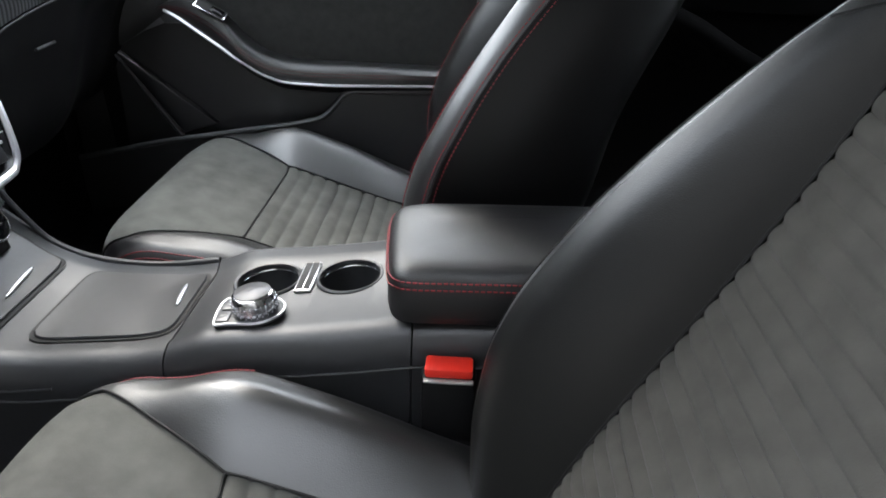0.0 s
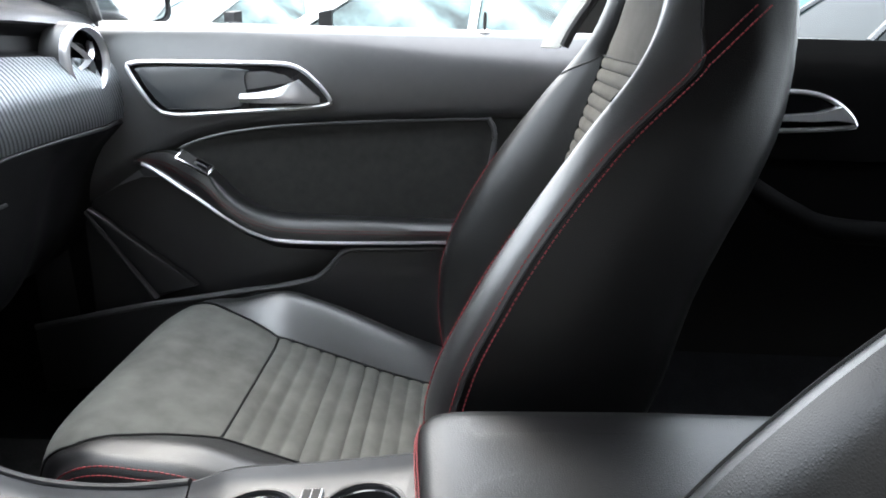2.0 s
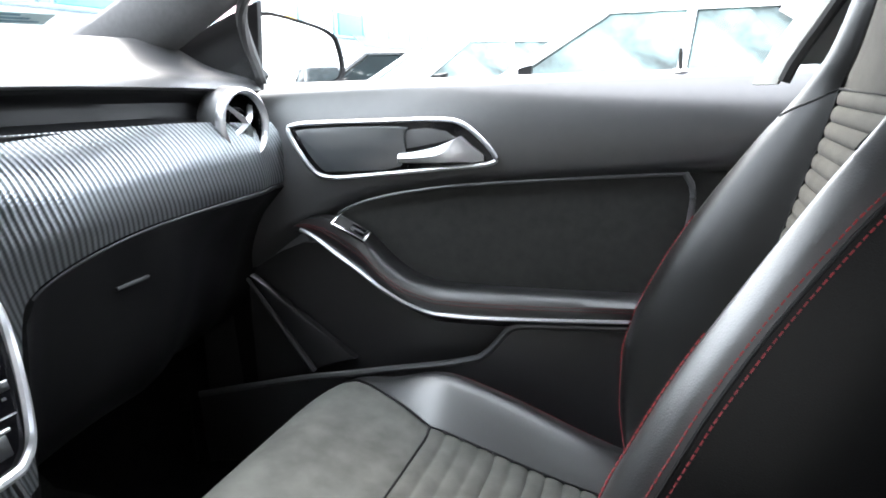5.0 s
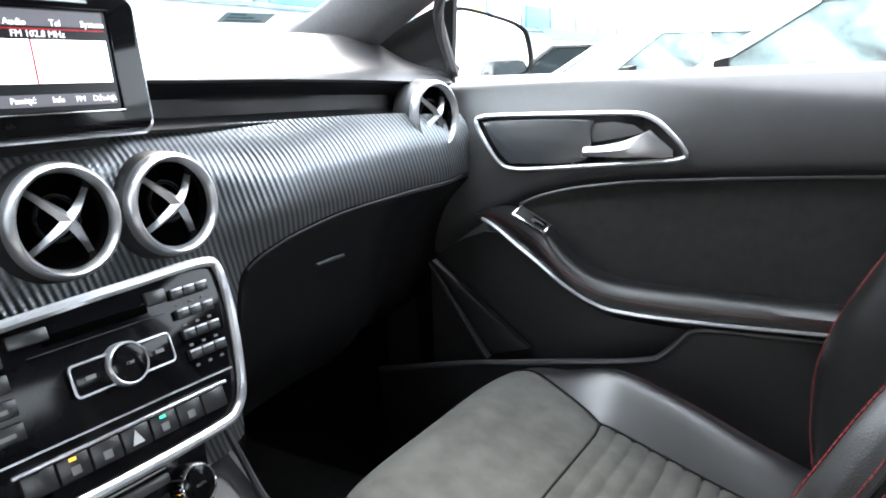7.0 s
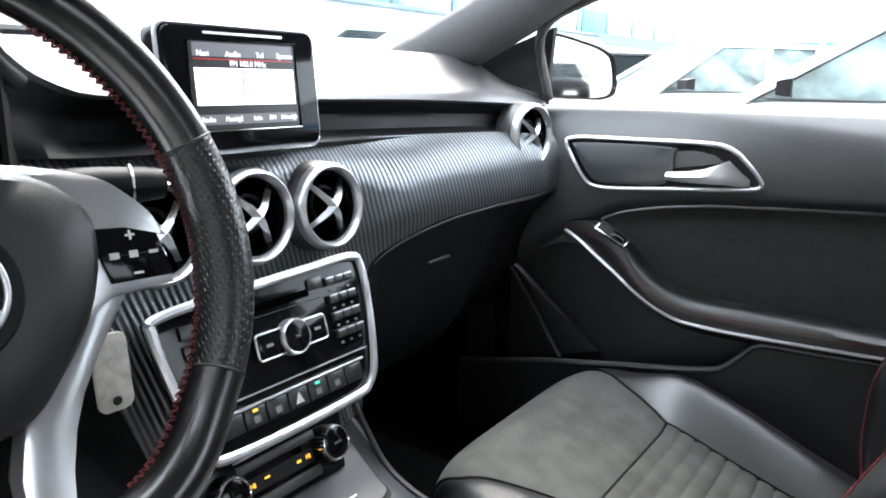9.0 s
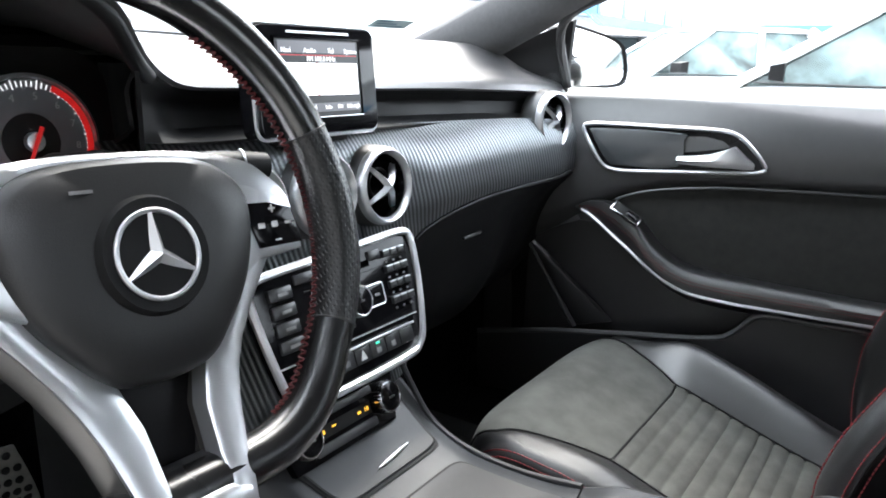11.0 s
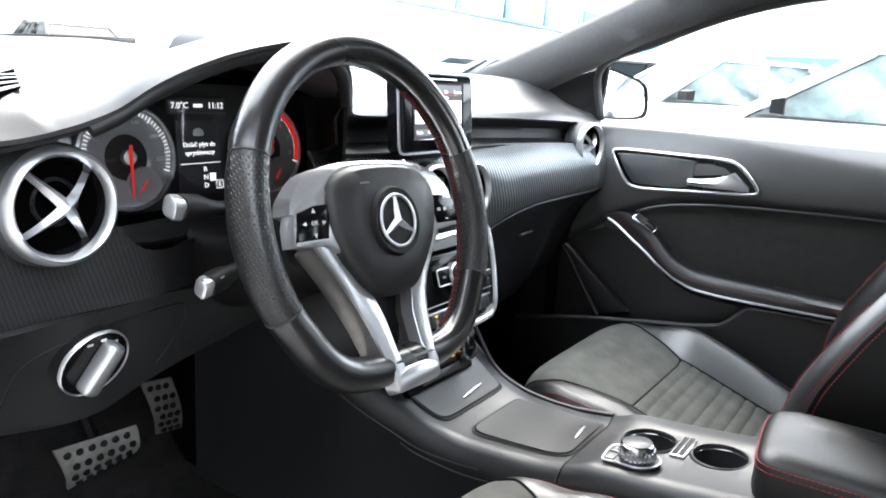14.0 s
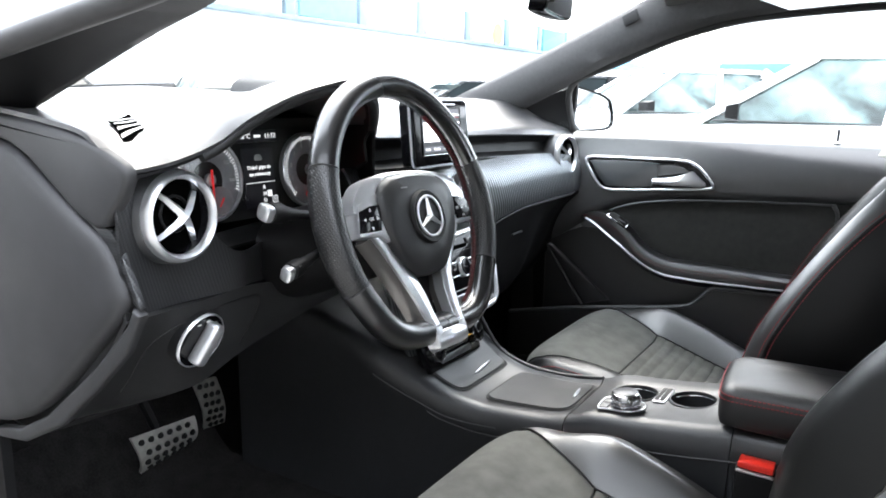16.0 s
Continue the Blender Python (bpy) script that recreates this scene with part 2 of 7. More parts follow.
# ---- shaping helpers ----
def spline(pts, n=8, closed=False):
    """Points along a smooth line through pts."""
    p = [np.array(q, float) for q in pts]
    out, m = [], len(p)
    for i in range(m if closed else m - 1):
        a, b = p[i], p[(i + 1) % m]
        z = p[i - 1] if (closed or i) else 2 * a - b
        c = p[(i + 2) % m] if (closed or i + 2 < m) else 2 * b - a
        for j in range(n):
            t = j / n
            out.append(0.5 * (2 * a + (b - z) * t + (2 * z - 5 * a + 4 * b - c) * t * t + (3 * a - z - 3 * b + c) * t ** 3))
    if not closed:
        out.append(p[-1])
    return [tuple(q) for q in out]


def curve_of(pairs):
    """A smooth function through (x, y) pairs."""
    xs, ys = np.array([q[0] for q in pairs]), np.array([q[1] for q in pairs])

    def f(x):
        x = min(max(x, xs[0]), xs[-1])
        i = min(int(np.searchsorted(xs, x, side="right")) - 1, len(xs) - 2)
        i = max(i, 0)
        h = xs[i + 1] - xs[i]
        t = (x - xs[i]) / h

        def slope(j):
            if j <= 0:
                return (ys[1] - ys[0]) / (xs[1] - xs[0])
            if j >= len(xs) - 1:
                return (ys[-1] - ys[-2]) / (xs[-1] - xs[-2])
            s, e = (ys[j] - ys[j - 1]) / (xs[j] - xs[j - 1]), (ys[j + 1] - ys[j]) / (xs[j + 1] - xs[j])
            return 0 if s * e <= 0 else 2 * s * e / (s + e)
        return float((2 * t**3 - 3 * t**2 + 1) * ys[i] + (t**3 - 2 * t**2 + t) * h * slope(i) + (-2 * t**3 + 3 * t**2) * ys[i + 1] + (t**3 - t**2) * h * slope(i + 1))
    return f


def steps(a, b, n):
    return [a + (b - a) * i / n for i in range(n + 1)]


CABIN = Vector((-0.05, -0.3, 0.92))


def thickened(bm, thick, away=None):
    """Turns a surface to face the cabin, or against away, and gives it depth on the far side."""
    bmesh.ops.recalc_face_normals(bm, faces=bm.faces)
    bm.normal_update()
    if sum(f.calc_area() * f.normal.dot(-away if away else (CABIN - f.calc_center_median()).normalized()) for f in bm.faces) < 0:
        bmesh.ops.reverse_faces(bm, faces=bm.faces)
        bm.normal_update()
    if not thick:
        return bm
    front, rim = list(bm.verts), [e for e in bm.edges if e.is_boundary]
    faces = list(bm.faces)
    back = {v: bm.verts.new(v.co - v.normal * thick) for v in front}
    for f in faces:
        bm.faces.new([back[v] for v in reversed(f.verts)])
    for e in rim:
        a, b = e.verts
        f = e.link_faces[0]
        order = [v for v in f.verts]
        i = order.index(a)
        if order[(i + 1) % len(order)] is not b:
            a, b = b, a
        bm.faces.new((b, a, back[a], back[b]))
    return bm


def sheet(fn, us, vs, thick=0.0, away=None):
    """A surface over a grid, given thickness."""
    bm = bmesh.new()
    rows = [[bm.verts.new(fn(u, v)) for v in vs] for u in us]
    for a, b in zip(rows, rows[1:]):
        for i in range(len(vs) - 1):
            q = (a[i], a[i + 1], b[i + 1], b[i])
            try:
                bm.faces.new(q)
            except ValueError:
                pass
    bmesh.ops.remove_doubles(bm, verts=bm.verts, dist=1e-6)
    return thickened(bm, thick, away)


def loft(rings, cap=True, closed=True):
    """A skin over rings of equally many points."""
    bm = bmesh.new()
    rows = [[bm.verts.new(p) for p in ring] for ring in rings]
    m = len(rows[0])
    for a, b in zip(rows, rows[1:]):
        for i in range(m if closed else m - 1):
            bm.faces.new((a[i], a[(i + 1) % m], b[(i + 1) % m], b[i]))
    if cap and closed:
        bm.faces.new(rows[0][::-1])
        bm.faces.new(rows[-1])
    bmesh.ops.recalc_face_normals(bm, faces=bm.faces)
    return bm


def tube(pts, r, n=8, closed=False, flat=1.0, up=(0, 0, 1)):
    """A round bar along pts; r may be one radius or one for each point; flat squeezes it across up."""
    p = [Vector(q) for q in pts]
    m = len(p)
    rs = r if isinstance(r, (list, tuple)) else [r] * m
    rings = []
    for i in range(m):
        d = (p[(i + 1) % m] - p[i - 1]) if closed else (p[min(i + 1, m - 1)] - p[max(i - 1, 0)])
        d.normalize()
        s = d.cross(Vector(up))
        if s.length < 1e-4:
            s = d.cross(Vector((1, 0, 0)))
        s.normalize()
        w = s.cross(d)
        rings.append([p[i] + rs[i] * (math.cos(2 * math.pi * k / n) * s + flat * math.sin(2 * math.pi * k / n) * w) for k in range(n)])
    if closed:
        rings.append(rings[0])
        bm = loft(rings, cap=False)
        bmesh.ops.remove_doubles(bm, verts=bm.verts, dist=1e-7)
        return bm
    return loft(rings)


def prism(outline, place, depth, bevel=0.0, seg=2):
    """A flat shape pushed out by depth; place maps (a, b, c) to the world, c along the push."""
    bm = bmesh.new()
    low = [bm.verts.new(place(a, b, 0.0)) for a, b in outline]
    top = [bm.verts.new(place(a, b, depth)) for a, b in outline]
    m = len(outline)
    bm.faces.new(low[::-1])
    cap = bm.faces.new(top)
    for i in range(m):
        bm.faces.new((low[i], low[(i + 1) % m], top[(i + 1) % m], top[i]))
    bmesh.ops.recalc_face_normals(bm, faces=bm.faces)
    if bevel:
        bmesh.ops.bevel(bm, geom=list(cap.edges), offset=bevel, segments=seg, profile=0.5, affect="EDGES")
    return bm


def block(size, m, bevel=0.0, seg=2):
    bm = bmesh.new()
    bmesh.ops.create_cube(bm, size=1.0, matrix=Matrix.Diagonal((*size, 1)))
    if bevel:
        bmesh.ops.bevel(bm, geom=bm.edges[:], offset=bevel, segments=seg, profile=0.5, affect="EDGES")
    bm.transform(m)
    return bm


def lathe(profile, m, n=32):
    """Rings of (radius, height) about the local z of m."""
    rings = [[m @ Vector((max(r, 1e-5) * math.cos(2 * math.pi * k / n), max(r, 1e-5) * math.sin(2 * math.pi * k / n), h)) for k in range(n)] for r, h in profile]
    return loft(rings, cap=False)


def join(*bms):
    """Several bmeshes of one part in one."""
    out = bmesh.new()
    for bm in bms:
        me = bpy.data.meshes.new("piece")
        bm.to_mesh(me)
        bm.free()
        out.from_mesh(me)
        bpy.data.meshes.remove(me)
    return out


def carved(bm, *cutters):
    """A closed shape with others cut out of it."""
    made = []
    for b in (bm, *cutters):
        me = bpy.data.meshes.new("cut")
        b.to_mesh(me)
        b.free()
        ob = bpy.data.objects.new("cut", me)
        scene.collection.objects.link(ob)
        made.append(ob)
    for ob in made[1:]:
        mod = made[0].modifiers.new("cut", "BOOLEAN")
        mod.operation, mod.object, mod.solver = "DIFFERENCE", ob, "EXACT"
    bpy.context.view_layer.update()
    me = bpy.data.meshes.new_from_object(made[0].evaluated_get(bpy.context.evaluated_depsgraph_get()))
    out = bmesh.new()
    out.from_mesh(me)
    bpy.data.meshes.remove(me)
    for ob in made:
        old = ob.data
        bpy.data.objects.remove(ob)
        bpy.data.meshes.remove(old)
    return out


def finish(name, bm, material, smooth=True):
    c = sum((v.co for v in bm.verts), Vector()) / max(len(bm.verts), 1)
    bmesh.ops.translate(bm, vec=-c, verts=bm.verts)
    me = bpy.data.meshes.new(name)
    bm.to_mesh(me)
    bm.free()
    me.materials.append(material)
    if smooth:
        me.polygons.foreach_set("use_smooth", [True] * len(me.polygons))
        me.set_sharp_from_angle(angle=radians(42))
    ob = new(name, me)
    ob.location = c
    return ob


def thing(name, at, label, category, group="", kind=""):
    ob = new(name)
    ob.empty_display_size = 0.05
    ob.location = at
    return tagged(ob, label, category, group, kind)


def part(name, bm, material, parent, label="", smooth=True):
    ob = finish(name, bm, material, smooth)
    back = Vector(parent.location)
    up = parent.parent
    while up:
        back += Vector(up.location)
        up = up.parent
    ob.parent = parent
    ob.location = Vector(ob.location) - back
    return tagged(ob, label)


def solo(name, bm, material, label, category, kind="", group="", smooth=True):
    return tagged(finish(name, bm, material, smooth), label, category, group, kind)


def stitches(pts, step=0.0062, length=0.0044, r=0.00095):
    """A row of short threads along a line."""
    p = [Vector(q) for q in pts]
    bm, run, want = bmesh.new(), 0.0, 0.0
    for a, b in zip(p, p[1:]):
        d = b - a
        size = d.length
        if size < 1e-6:
            continue
        d = d / size
        s = d.cross(Vector((0.31, 0.52, 0.79))).normalized() * r
        w = s.cross(d)
        while want < run + size:
            o = a + d * (want - run)
            ring = [[bm.verts.new(o + d * k + q) for q in (s, w, -s, -w)] for k in (0, length)]
            for i in range(4):
                bm.faces.new((ring[0][i], ring[0][(i + 1) % 4], ring[1][(i + 1) % 4], ring[1][i]))
            want += step
        run += size
    return bm


def lettering(text, size, m, material, parent, name="lettering", align="CENTER", depth=0.0004):
    """Raised writing in the built-in font, as a mesh under its thing."""
    cu = bpy.data.curves.new(name, "FONT")
    cu.body, cu.size, cu.align_x, cu.align_y, cu.extrude, cu.resolution_u = text, size, align, "CENTER", depth, 2
    ob = bpy.data.objects.new(name, cu)
    scene.collection.objects.link(ob)
    bpy.context.view_layer.update()
    me = bpy.data.meshes.new_from_object(ob.evaluated_get(bpy.context.evaluated_depsgraph_get()))
    bpy.data.objects.remove(ob)
    bm = bmesh.new()
    bm.from_mesh(me)
    bpy.data.meshes.remove(me)
    bm.transform(m)
    return part(name, bm, material, parent, smooth=False)


def axes(origin, ex, ey, ez):
    m = Matrix.Identity(4)
    for i, v in enumerate((ex, ey, ez)):
        m.col[i][:3] = Vector(v).normalized()
    m.translation = Vector(origin)
    return m


def tucked(fn, us, vs, tuck, away, thick=0.004):
    """A padded panel: a surface whose rim is pulled in along away, so that panels meet in a seam."""
    away = Vector(away)
    last_u, last_v = len(us) - 1, len(vs) - 1

    def g(u, v):
        i, j = us.index(u), vs.index(v)
        p = Vector(fn(u, v))
        return p + away * tuck if i in (0, last_u) or j in (0, last_v) else p
    return sheet(g, us, vs, thick, away)


# ---- body shell ----
floor = thing("floor", (-0.3, 0, 0.26), "black carpeted car floor with a centre tunnel", "floor", kind="structure")
part("carpet", sheet(lambda u, v: (u, v, 0.27 + 0.1 * max(0, 1 - abs(v) / 0.13) ** 0.5 + max(0, -1.1 - u) * 1.1 + max(0, abs(v) - 0.62) * 1.2), steps(-1.4, 1.4, 40), steps(-0.74, 0.74, 40), 0.02), CARPET, floor)
for side in (-1, 1):
    solo("floor_mat", tucked(lambda u, v: (u, side * 0.37 + v, 0.283 + max(0, -1.02 - u) * 1.05 + 0.002 * math.sin(9 * u)), steps(-1.2, -0.45, 24), steps(-0.2, 0.2, 10), 0.004, (0, 0, -1), 0.006), MAT, "charcoal carpet floor mat lying in the footwell", "mat")

solo("ceiling", sheet(lambda u, v: (u, v, 1.345 + 0.04 * (1 - (v / 0.6) ** 2) - 0.05 * max(0, (u - 0.6)) ** 2 - 0.06 * max(0, -0.2 - u)), steps(-0.36, 1.45, 24), steps(-0.6, 0.6, 16), 0.03), HEADLINER, "grey cloth headliner of the car roof", "ceiling", kind="structure")
roof_skin = surface("silver grey car paint", (0.3, 0.31, 0.32), 0.3, metal=0.4, vary=0.04, coat=0.6)
solo("roof", sheet(lambda u, v: (u, v, 1.40 + 0.04 * (1 - (v / 0.64) ** 2) - 0.05 * max(0, (u - 0.6)) ** 2 - 0.06 * max(0, -0.2 - u)), steps(-0.38, 1.5, 20), steps(-0.64, 0.64, 14), 0.01), roof_skin, "silver painted car roof panel", "roof", kind="structure")

# windscreen, pillars
solo("window_1", sheet(lambda u, v: (-1.03 + 0.69 * u - 0.10 * (1 - (v / 0.66) ** 2) * (1 - 0.5 * u), v * (1 - 0.12 * u), 1.06 + 0.285 * u), steps(0, 1, 12), steps(-0.66, 0.66, 20)), GLASS, "clear raked windscreen above the dashboard", "windscreen", kind="structure").visible_shadow = False


def bar_between(inner, outer, thick, n=10):
    """A curved pillar trim between two edges, given as lines of points."""
    a, b = spline(inner, n), spline(outer, n)
    rings = []
    for p, q in zip(a, b):
        p, q = Vector(p), Vector(q)
        mid = (p + q) / 2
        out = Vector((0, thick if mid.y < 0 else -thick, 0))
        rings.append([p, p.lerp(q, 0.15) + out * 0.75, p.lerp(q, 0.5) + out, p.lerp(q, 0.85) + out * 0.75, q, q - out * 0.7, p - out * 0.7])
    return loft(rings)


sticker = thing("windscreen_sticker", (-0.95, 0.59, 1.09), "small pale teal paper sticker inside the windscreen", "sticker")
on_glass = lambda u, v: (-1.03 + 0.69 * u - 0.10 * (1 - (v / 0.66) ** 2) * (1 - 0.5 * u) + 0.006, v * (1 - 0.12 * u), 1.06 + 0.285 * u - 0.002)
part("paper", sheet(on_glass, steps(0.115, 0.165, 3), steps(0.555, 0.648, 4), 0.0006), STICKER, sticker)
for k in range(3):
    part("print_bar", sheet(lambda u, v: tuple(Vector(on_glass(u, v)) + Vector((0.002, 0, 0))), steps(0.122 + 0.014 * k, 0.129 + 0.014 * k, 1), steps(0.565, 0.635 - 0.02 * k, 2), 0.0004), STEEL_BLUE_INK, sticker)
pillar_r = thing("trim_pillar_right", (-0.6, 0.68, 1.0), "dark grey windscreen pillar trim beside the passenger window", "pillar", kind="structure")
part("cover", bar_between([(-1.06, 0.70, 1.03), (-0.94, 0.69, 1.081), (-0.73, 0.667, 1.166), (-0.51, 0.642, 1.26), (-0.395, 0.629, 1.311), (-0.28, 0.615, 1.355)], [(-0.86, 0.70, 0.985), (-0.72, 0.675, 1.05), (-0.585, 0.65, 1.111), (-0.45, 0.635, 1.172), (-0.235, 0.612, 1.246), (-0.06, 0.597, 1.270)], 0.025), CLOTH, pillar_r)
part("airbag_badge", block((0.040, 0.006, 0.026), axes((-0.415, 0.600, 1.268), (0.9, -0.1, 0.43), (-0.1, -1, 0), (0.4, 0, -0.9)), 0.0015), END_GREY, pillar_r)
pillar_l = thing("trim_pillar_left", (-0.6, -0.7, 1.0), "dark windscreen pillar trim at the open driver's door", "pillar", kind="structure")
part("cover", bar_between([(-0.97, -0.73, 0.95), (-0.783, -0.68, 1.037), (-0.60, -0.635, 1.125), (-0.466, -0.60, 1.189), (-0.3, -0.56, 1.29)], [(-0.95, -0.78, 1.05), (-0.82, -0.76, 1.087), (-0.62, -0.72, 1.137), (-0.447, -0.68, 1.181), (-0.22, -0.64, 1.25)], 0.02), HARD, pillar_l)
part("door_seal", tube(spline([(-0.93, -0.785, 1.052), (-0.82, -0.765, 1.091), (-0.62, -0.725, 1.141), (-0.447, -0.685, 1.186), (-0.22, -0.645, 1.256)], 6), 0.015, 10), SEAL, pillar_l, "grey rubber door seal")
solo("trim_header", sheet(lambda u, v: (-0.33 + 0.03 * u, v, 1.335 + 0.02 * u + 0.03 * (1 - (v / 0.6) ** 2)), steps(-1, 1, 4), steps(-0.58, 0.58, 16), 0.03), HEADLINER, "grey cloth roof header above the windscreen", "trim", kind="structure")
for side in (-1, 1):
    solo("trim_roof_rail", tube(spline([(-0.33, side * 0.59, 1.325), (0.0, side * 0.61, 1.35), (0.5, side * 0.61, 1.355), (1.1, side * 0.58, 1.32), (1.45, side * 0.54, 1.25)], 6), 0.035, 10), HEADLINER, "grey cloth roof rail above the side windows", "trim", kind="structure")
    pillar = thing("trim_centre_pillar", (0.25, side * 0.72, 0.4), "dark trimmed centre pillar between the side doors", "pillar", kind="structure")
    part("cover", loft([[(0.17 + (0.10 if side < 0 else 0) + 0.12 * t + dx, side * (0.735 - 0.11 * max(0, t - 0.45) / 0.55) + dy, 0.35 + 1.0 * t) for dx, dy in ((0, 0), (0, -side * 0.03), (0.03, -side * 0.04), (0.09, -side * 0.035), (0.1, 0))] for t in steps(0, 1, 12)]), HARD, pillar)
    part("upper_cover", loft([[(0.165 + (0.10 if side < 0 else 0) + 0.12 * t + dx, side * (0.73 - 0.12 * t) + dy, 0.985 + 0.36 * t) for dx, dy in ((0, 0), (0.012, -side * 0.03), (0.06, -side * 0.032), (0.075, 0))] for t in steps(0, 1, 6)]), PILLAR, pillar, "pale grey upper pillar cover")

edge_line = spline([(0.138, 0.706, 0.962), (0.152, 0.700, 0.995), (0.172, 0.695, 1.027), (0.20, 0.682, 1.075), (0.25, 0.652, 1.17), (0.29, 0.625, 1.26)], 4)
edge_x, edge_y = curve_of([(z, x) for x, y, z in edge_line]), curve_of([(z, y) for x, y, z in edge_line])
solo("trim_door_frame", sheet(lambda z, v: (edge_x(z) + 0.026 * v, edge_y(z) - 0.030 * v - 0.003 * math.sin(math.pi * v), z), steps(0.962, 1.26, 14), steps(0, 1, 6), 0.006), surface("cream door frame paint", (0.42, 0.42, 0.38), 0.4, vary=0.05, scale=20, coat=0.3), "cream painted door frame edge beside the centre pillar", "door frame", kind="structure")
solo("trim_door_seal", tube([(edge_x(z) + 0.032, edge_y(z) - 0.036, z) for z in steps(0.965, 1.26, 14)], 0.008, 8), RUBBER, "black rubber door seal beside the centre pillar", "seal", kind="structure")
solo("window_2", sheet(lambda u, v: (u, (0.745 - 0.11 * v) if u < 9 else 0, 0.97 + 0.385 * v * min(1, max(0.05, (u + 0.66) / 0.62))), steps(-0.64, 0.26, 16), steps(0, 1, 8)), GLASS, "clear passenger side window above the door", "window", kind="structure").visible_shadow = False
solo("window_3", sheet(lambda u, v: (u, 0.75 - 0.11 * v, 0.96 + 0.385 * v), steps(0.34, 1.05, 10), steps(0, 1, 8)), GLASS, "clear rear side window", "window", kind="structure").visible_shadow = False
solo("window_4", sheet(lambda u, v: (u, -0.75 + 0.11 * v, 0.96 + 0.385 * v), steps(0.34, 1.05, 10), steps(0, 1, 8)), GLASS, "clear rear side window on the driver's side", "window", kind="structure").visible_shadow = False
solo("window_5", sheet(lambda u, v: (1.9 - 0.5 * u, v, 1.0 + 0.3 * u), steps(0, 1, 6), steps(-0.55, 0.55, 8)), GLASS, "clear sloping rear window", "window", kind="structure").visible_shadow = False
# rear cabin
solo("wall_rear", sheet(lambda u, v: (1.75 + 0.1 * u, v, 0.3 + 0.72 * u), steps(0, 1, 4), steps(-0.76, 0.76, 8), 0.02), HARD, "black trimmed rear bulkhead of the cabin", "wall", kind="structure")
for side in (-1, 1):
    solo("wall_rear_quarter", sheet(lambda u, v: (u, side * (0.77 - 0.05 * v), 0.3 + 0.72 * v), steps(1.05, 1.85, 6), steps(0, 1, 6), 0.02), HARD, "black trimmed rear quarter panel", "wall", kind="structure")
    solo("trim_rear_pillar", sheet(lambda u, v: (1.08 + 0.75 * u - 0.25 * v, side * (0.72 - 0.13 * v), 1.0 + 0.34 * v * (1 - 0.25 * u)), steps(0, 1, 6), steps(0, 1, 6), 0.03), CLOTH, "grey cloth rear roof pillar trim", "trim", kind="structure")
bench = thing("rear_bench", (1.1, 0, 0.3), "dark rear bench seat behind the front seats", "seat")
part("cushion", tucked(lambda u, v: (0.82 + 0.5 * u, v, 0.33 + 0.17 * (1 - (1 - min(u * 4, 1)) ** 2) - 0.03 * u), steps(0, 1, 16), steps(-0.62, 0.62, 20), 0.01, (0, 0, -1), 0.05), LEATHER_SIDE, bench)
part("backrest", tucked(lambda u, v: (1.28 + 0.2 * u + 0.03 * math.cos(5 * v), v, 0.46 + 0.56 * u), steps(0, 1, 12), steps(-0.62, 0.62, 20), 0.01, (1, 0, 0), 0.08), LEATHER_SIDE, bench)

solo("wall_firewall", sheet(lambda u, v: (-1.38 + 0.08 * u, v, 0.3 + 0.76 * u), steps(0, 1, 8), steps(-0.74, 0.74, 8), 0.02), CARPET, "black carpeted firewall behind the pedals", "wall", kind="structure")
solo("wall_kick_right", sheet(lambda u, v: (u, 0.715 + 0.0 * v, 0.28 + 0.78 * v), steps(-1.38, -0.66, 6), steps(0, 1, 6), 0.015), HARD, "black kick panel beside the passenger footwell", "wall", kind="structure")
solo("wall_kick_left", sheet(lambda u, v: (u, -0.70, 0.28 + 0.5 * v), steps(-1.38, -0.86, 6), steps(0, 1, 6), 0.015), HARD, "black kick panel beside the driver's footwell", "wall", kind="structure")
sill = thing("trim_door_sill", (0, -0.73, 0.3), "black door sill trim under the open driver's door", "sill", kind="structure")
part("sill_cover", tube(spline([(-1.0, -0.735, 0.42), (-0.85, -0.735, 0.34), (-0.6, -0.735, 0.325), (0.2, -0.735, 0.33), (0.5, -0.735, 0.36)], 6), 0.045, 10), HARD, sill)

# bonnet and wiper beyond the glass
bonnet_y = lambda v: 1.005 + 0.03 * (1 - (v / 0.75) ** 2)
solo("bonnet", sheet(lambda u, v: (-1.12 - 0.9 * u, v * (1 - 0.12 * u), bonnet_y(v) - 0.16 * u ** 1.6), steps(0, 1, 12), steps(-0.74, 0.74, 20), 0.02), roof_skin, "light silver painted bonnet beyond the windscreen", "bonnet", kind="structure")
solo("trim_cowl", sheet(lambda u, v: (-1.13 + 0.08 * u, v, 1.0 + 0.02 * u + 0.03 * (1 - (v / 0.75) ** 2)), steps(0, 1, 3), steps(-0.72, 0.72, 14), 0.015), RUBBER, "black plastic scuttle below the windscreen", "trim", kind="structure")
wiper = thing("wiper", (-1.07, -0.2, 1.05), "black windscreen wiper resting on the scuttle", "wiper")
part("blade", tube([(-1.085, -0.55, 1.052), (-1.10, -0.2, 1.072), (-1.10, 0.1, 1.076)], 0.008, 6), RUBBER, wiper)
part("arm", tube([(-1.075, -0.60, 1.05), (-1.10, -0.4, 1.075), (-1.10, -0.2, 1.083)], 0.007, 6), HARD, wiper)

# ---- passenger door ----
def on_door(x, z, d=0.0):
    return (x, 0.70 + 0.1 * (x + 0.53) - d, z)


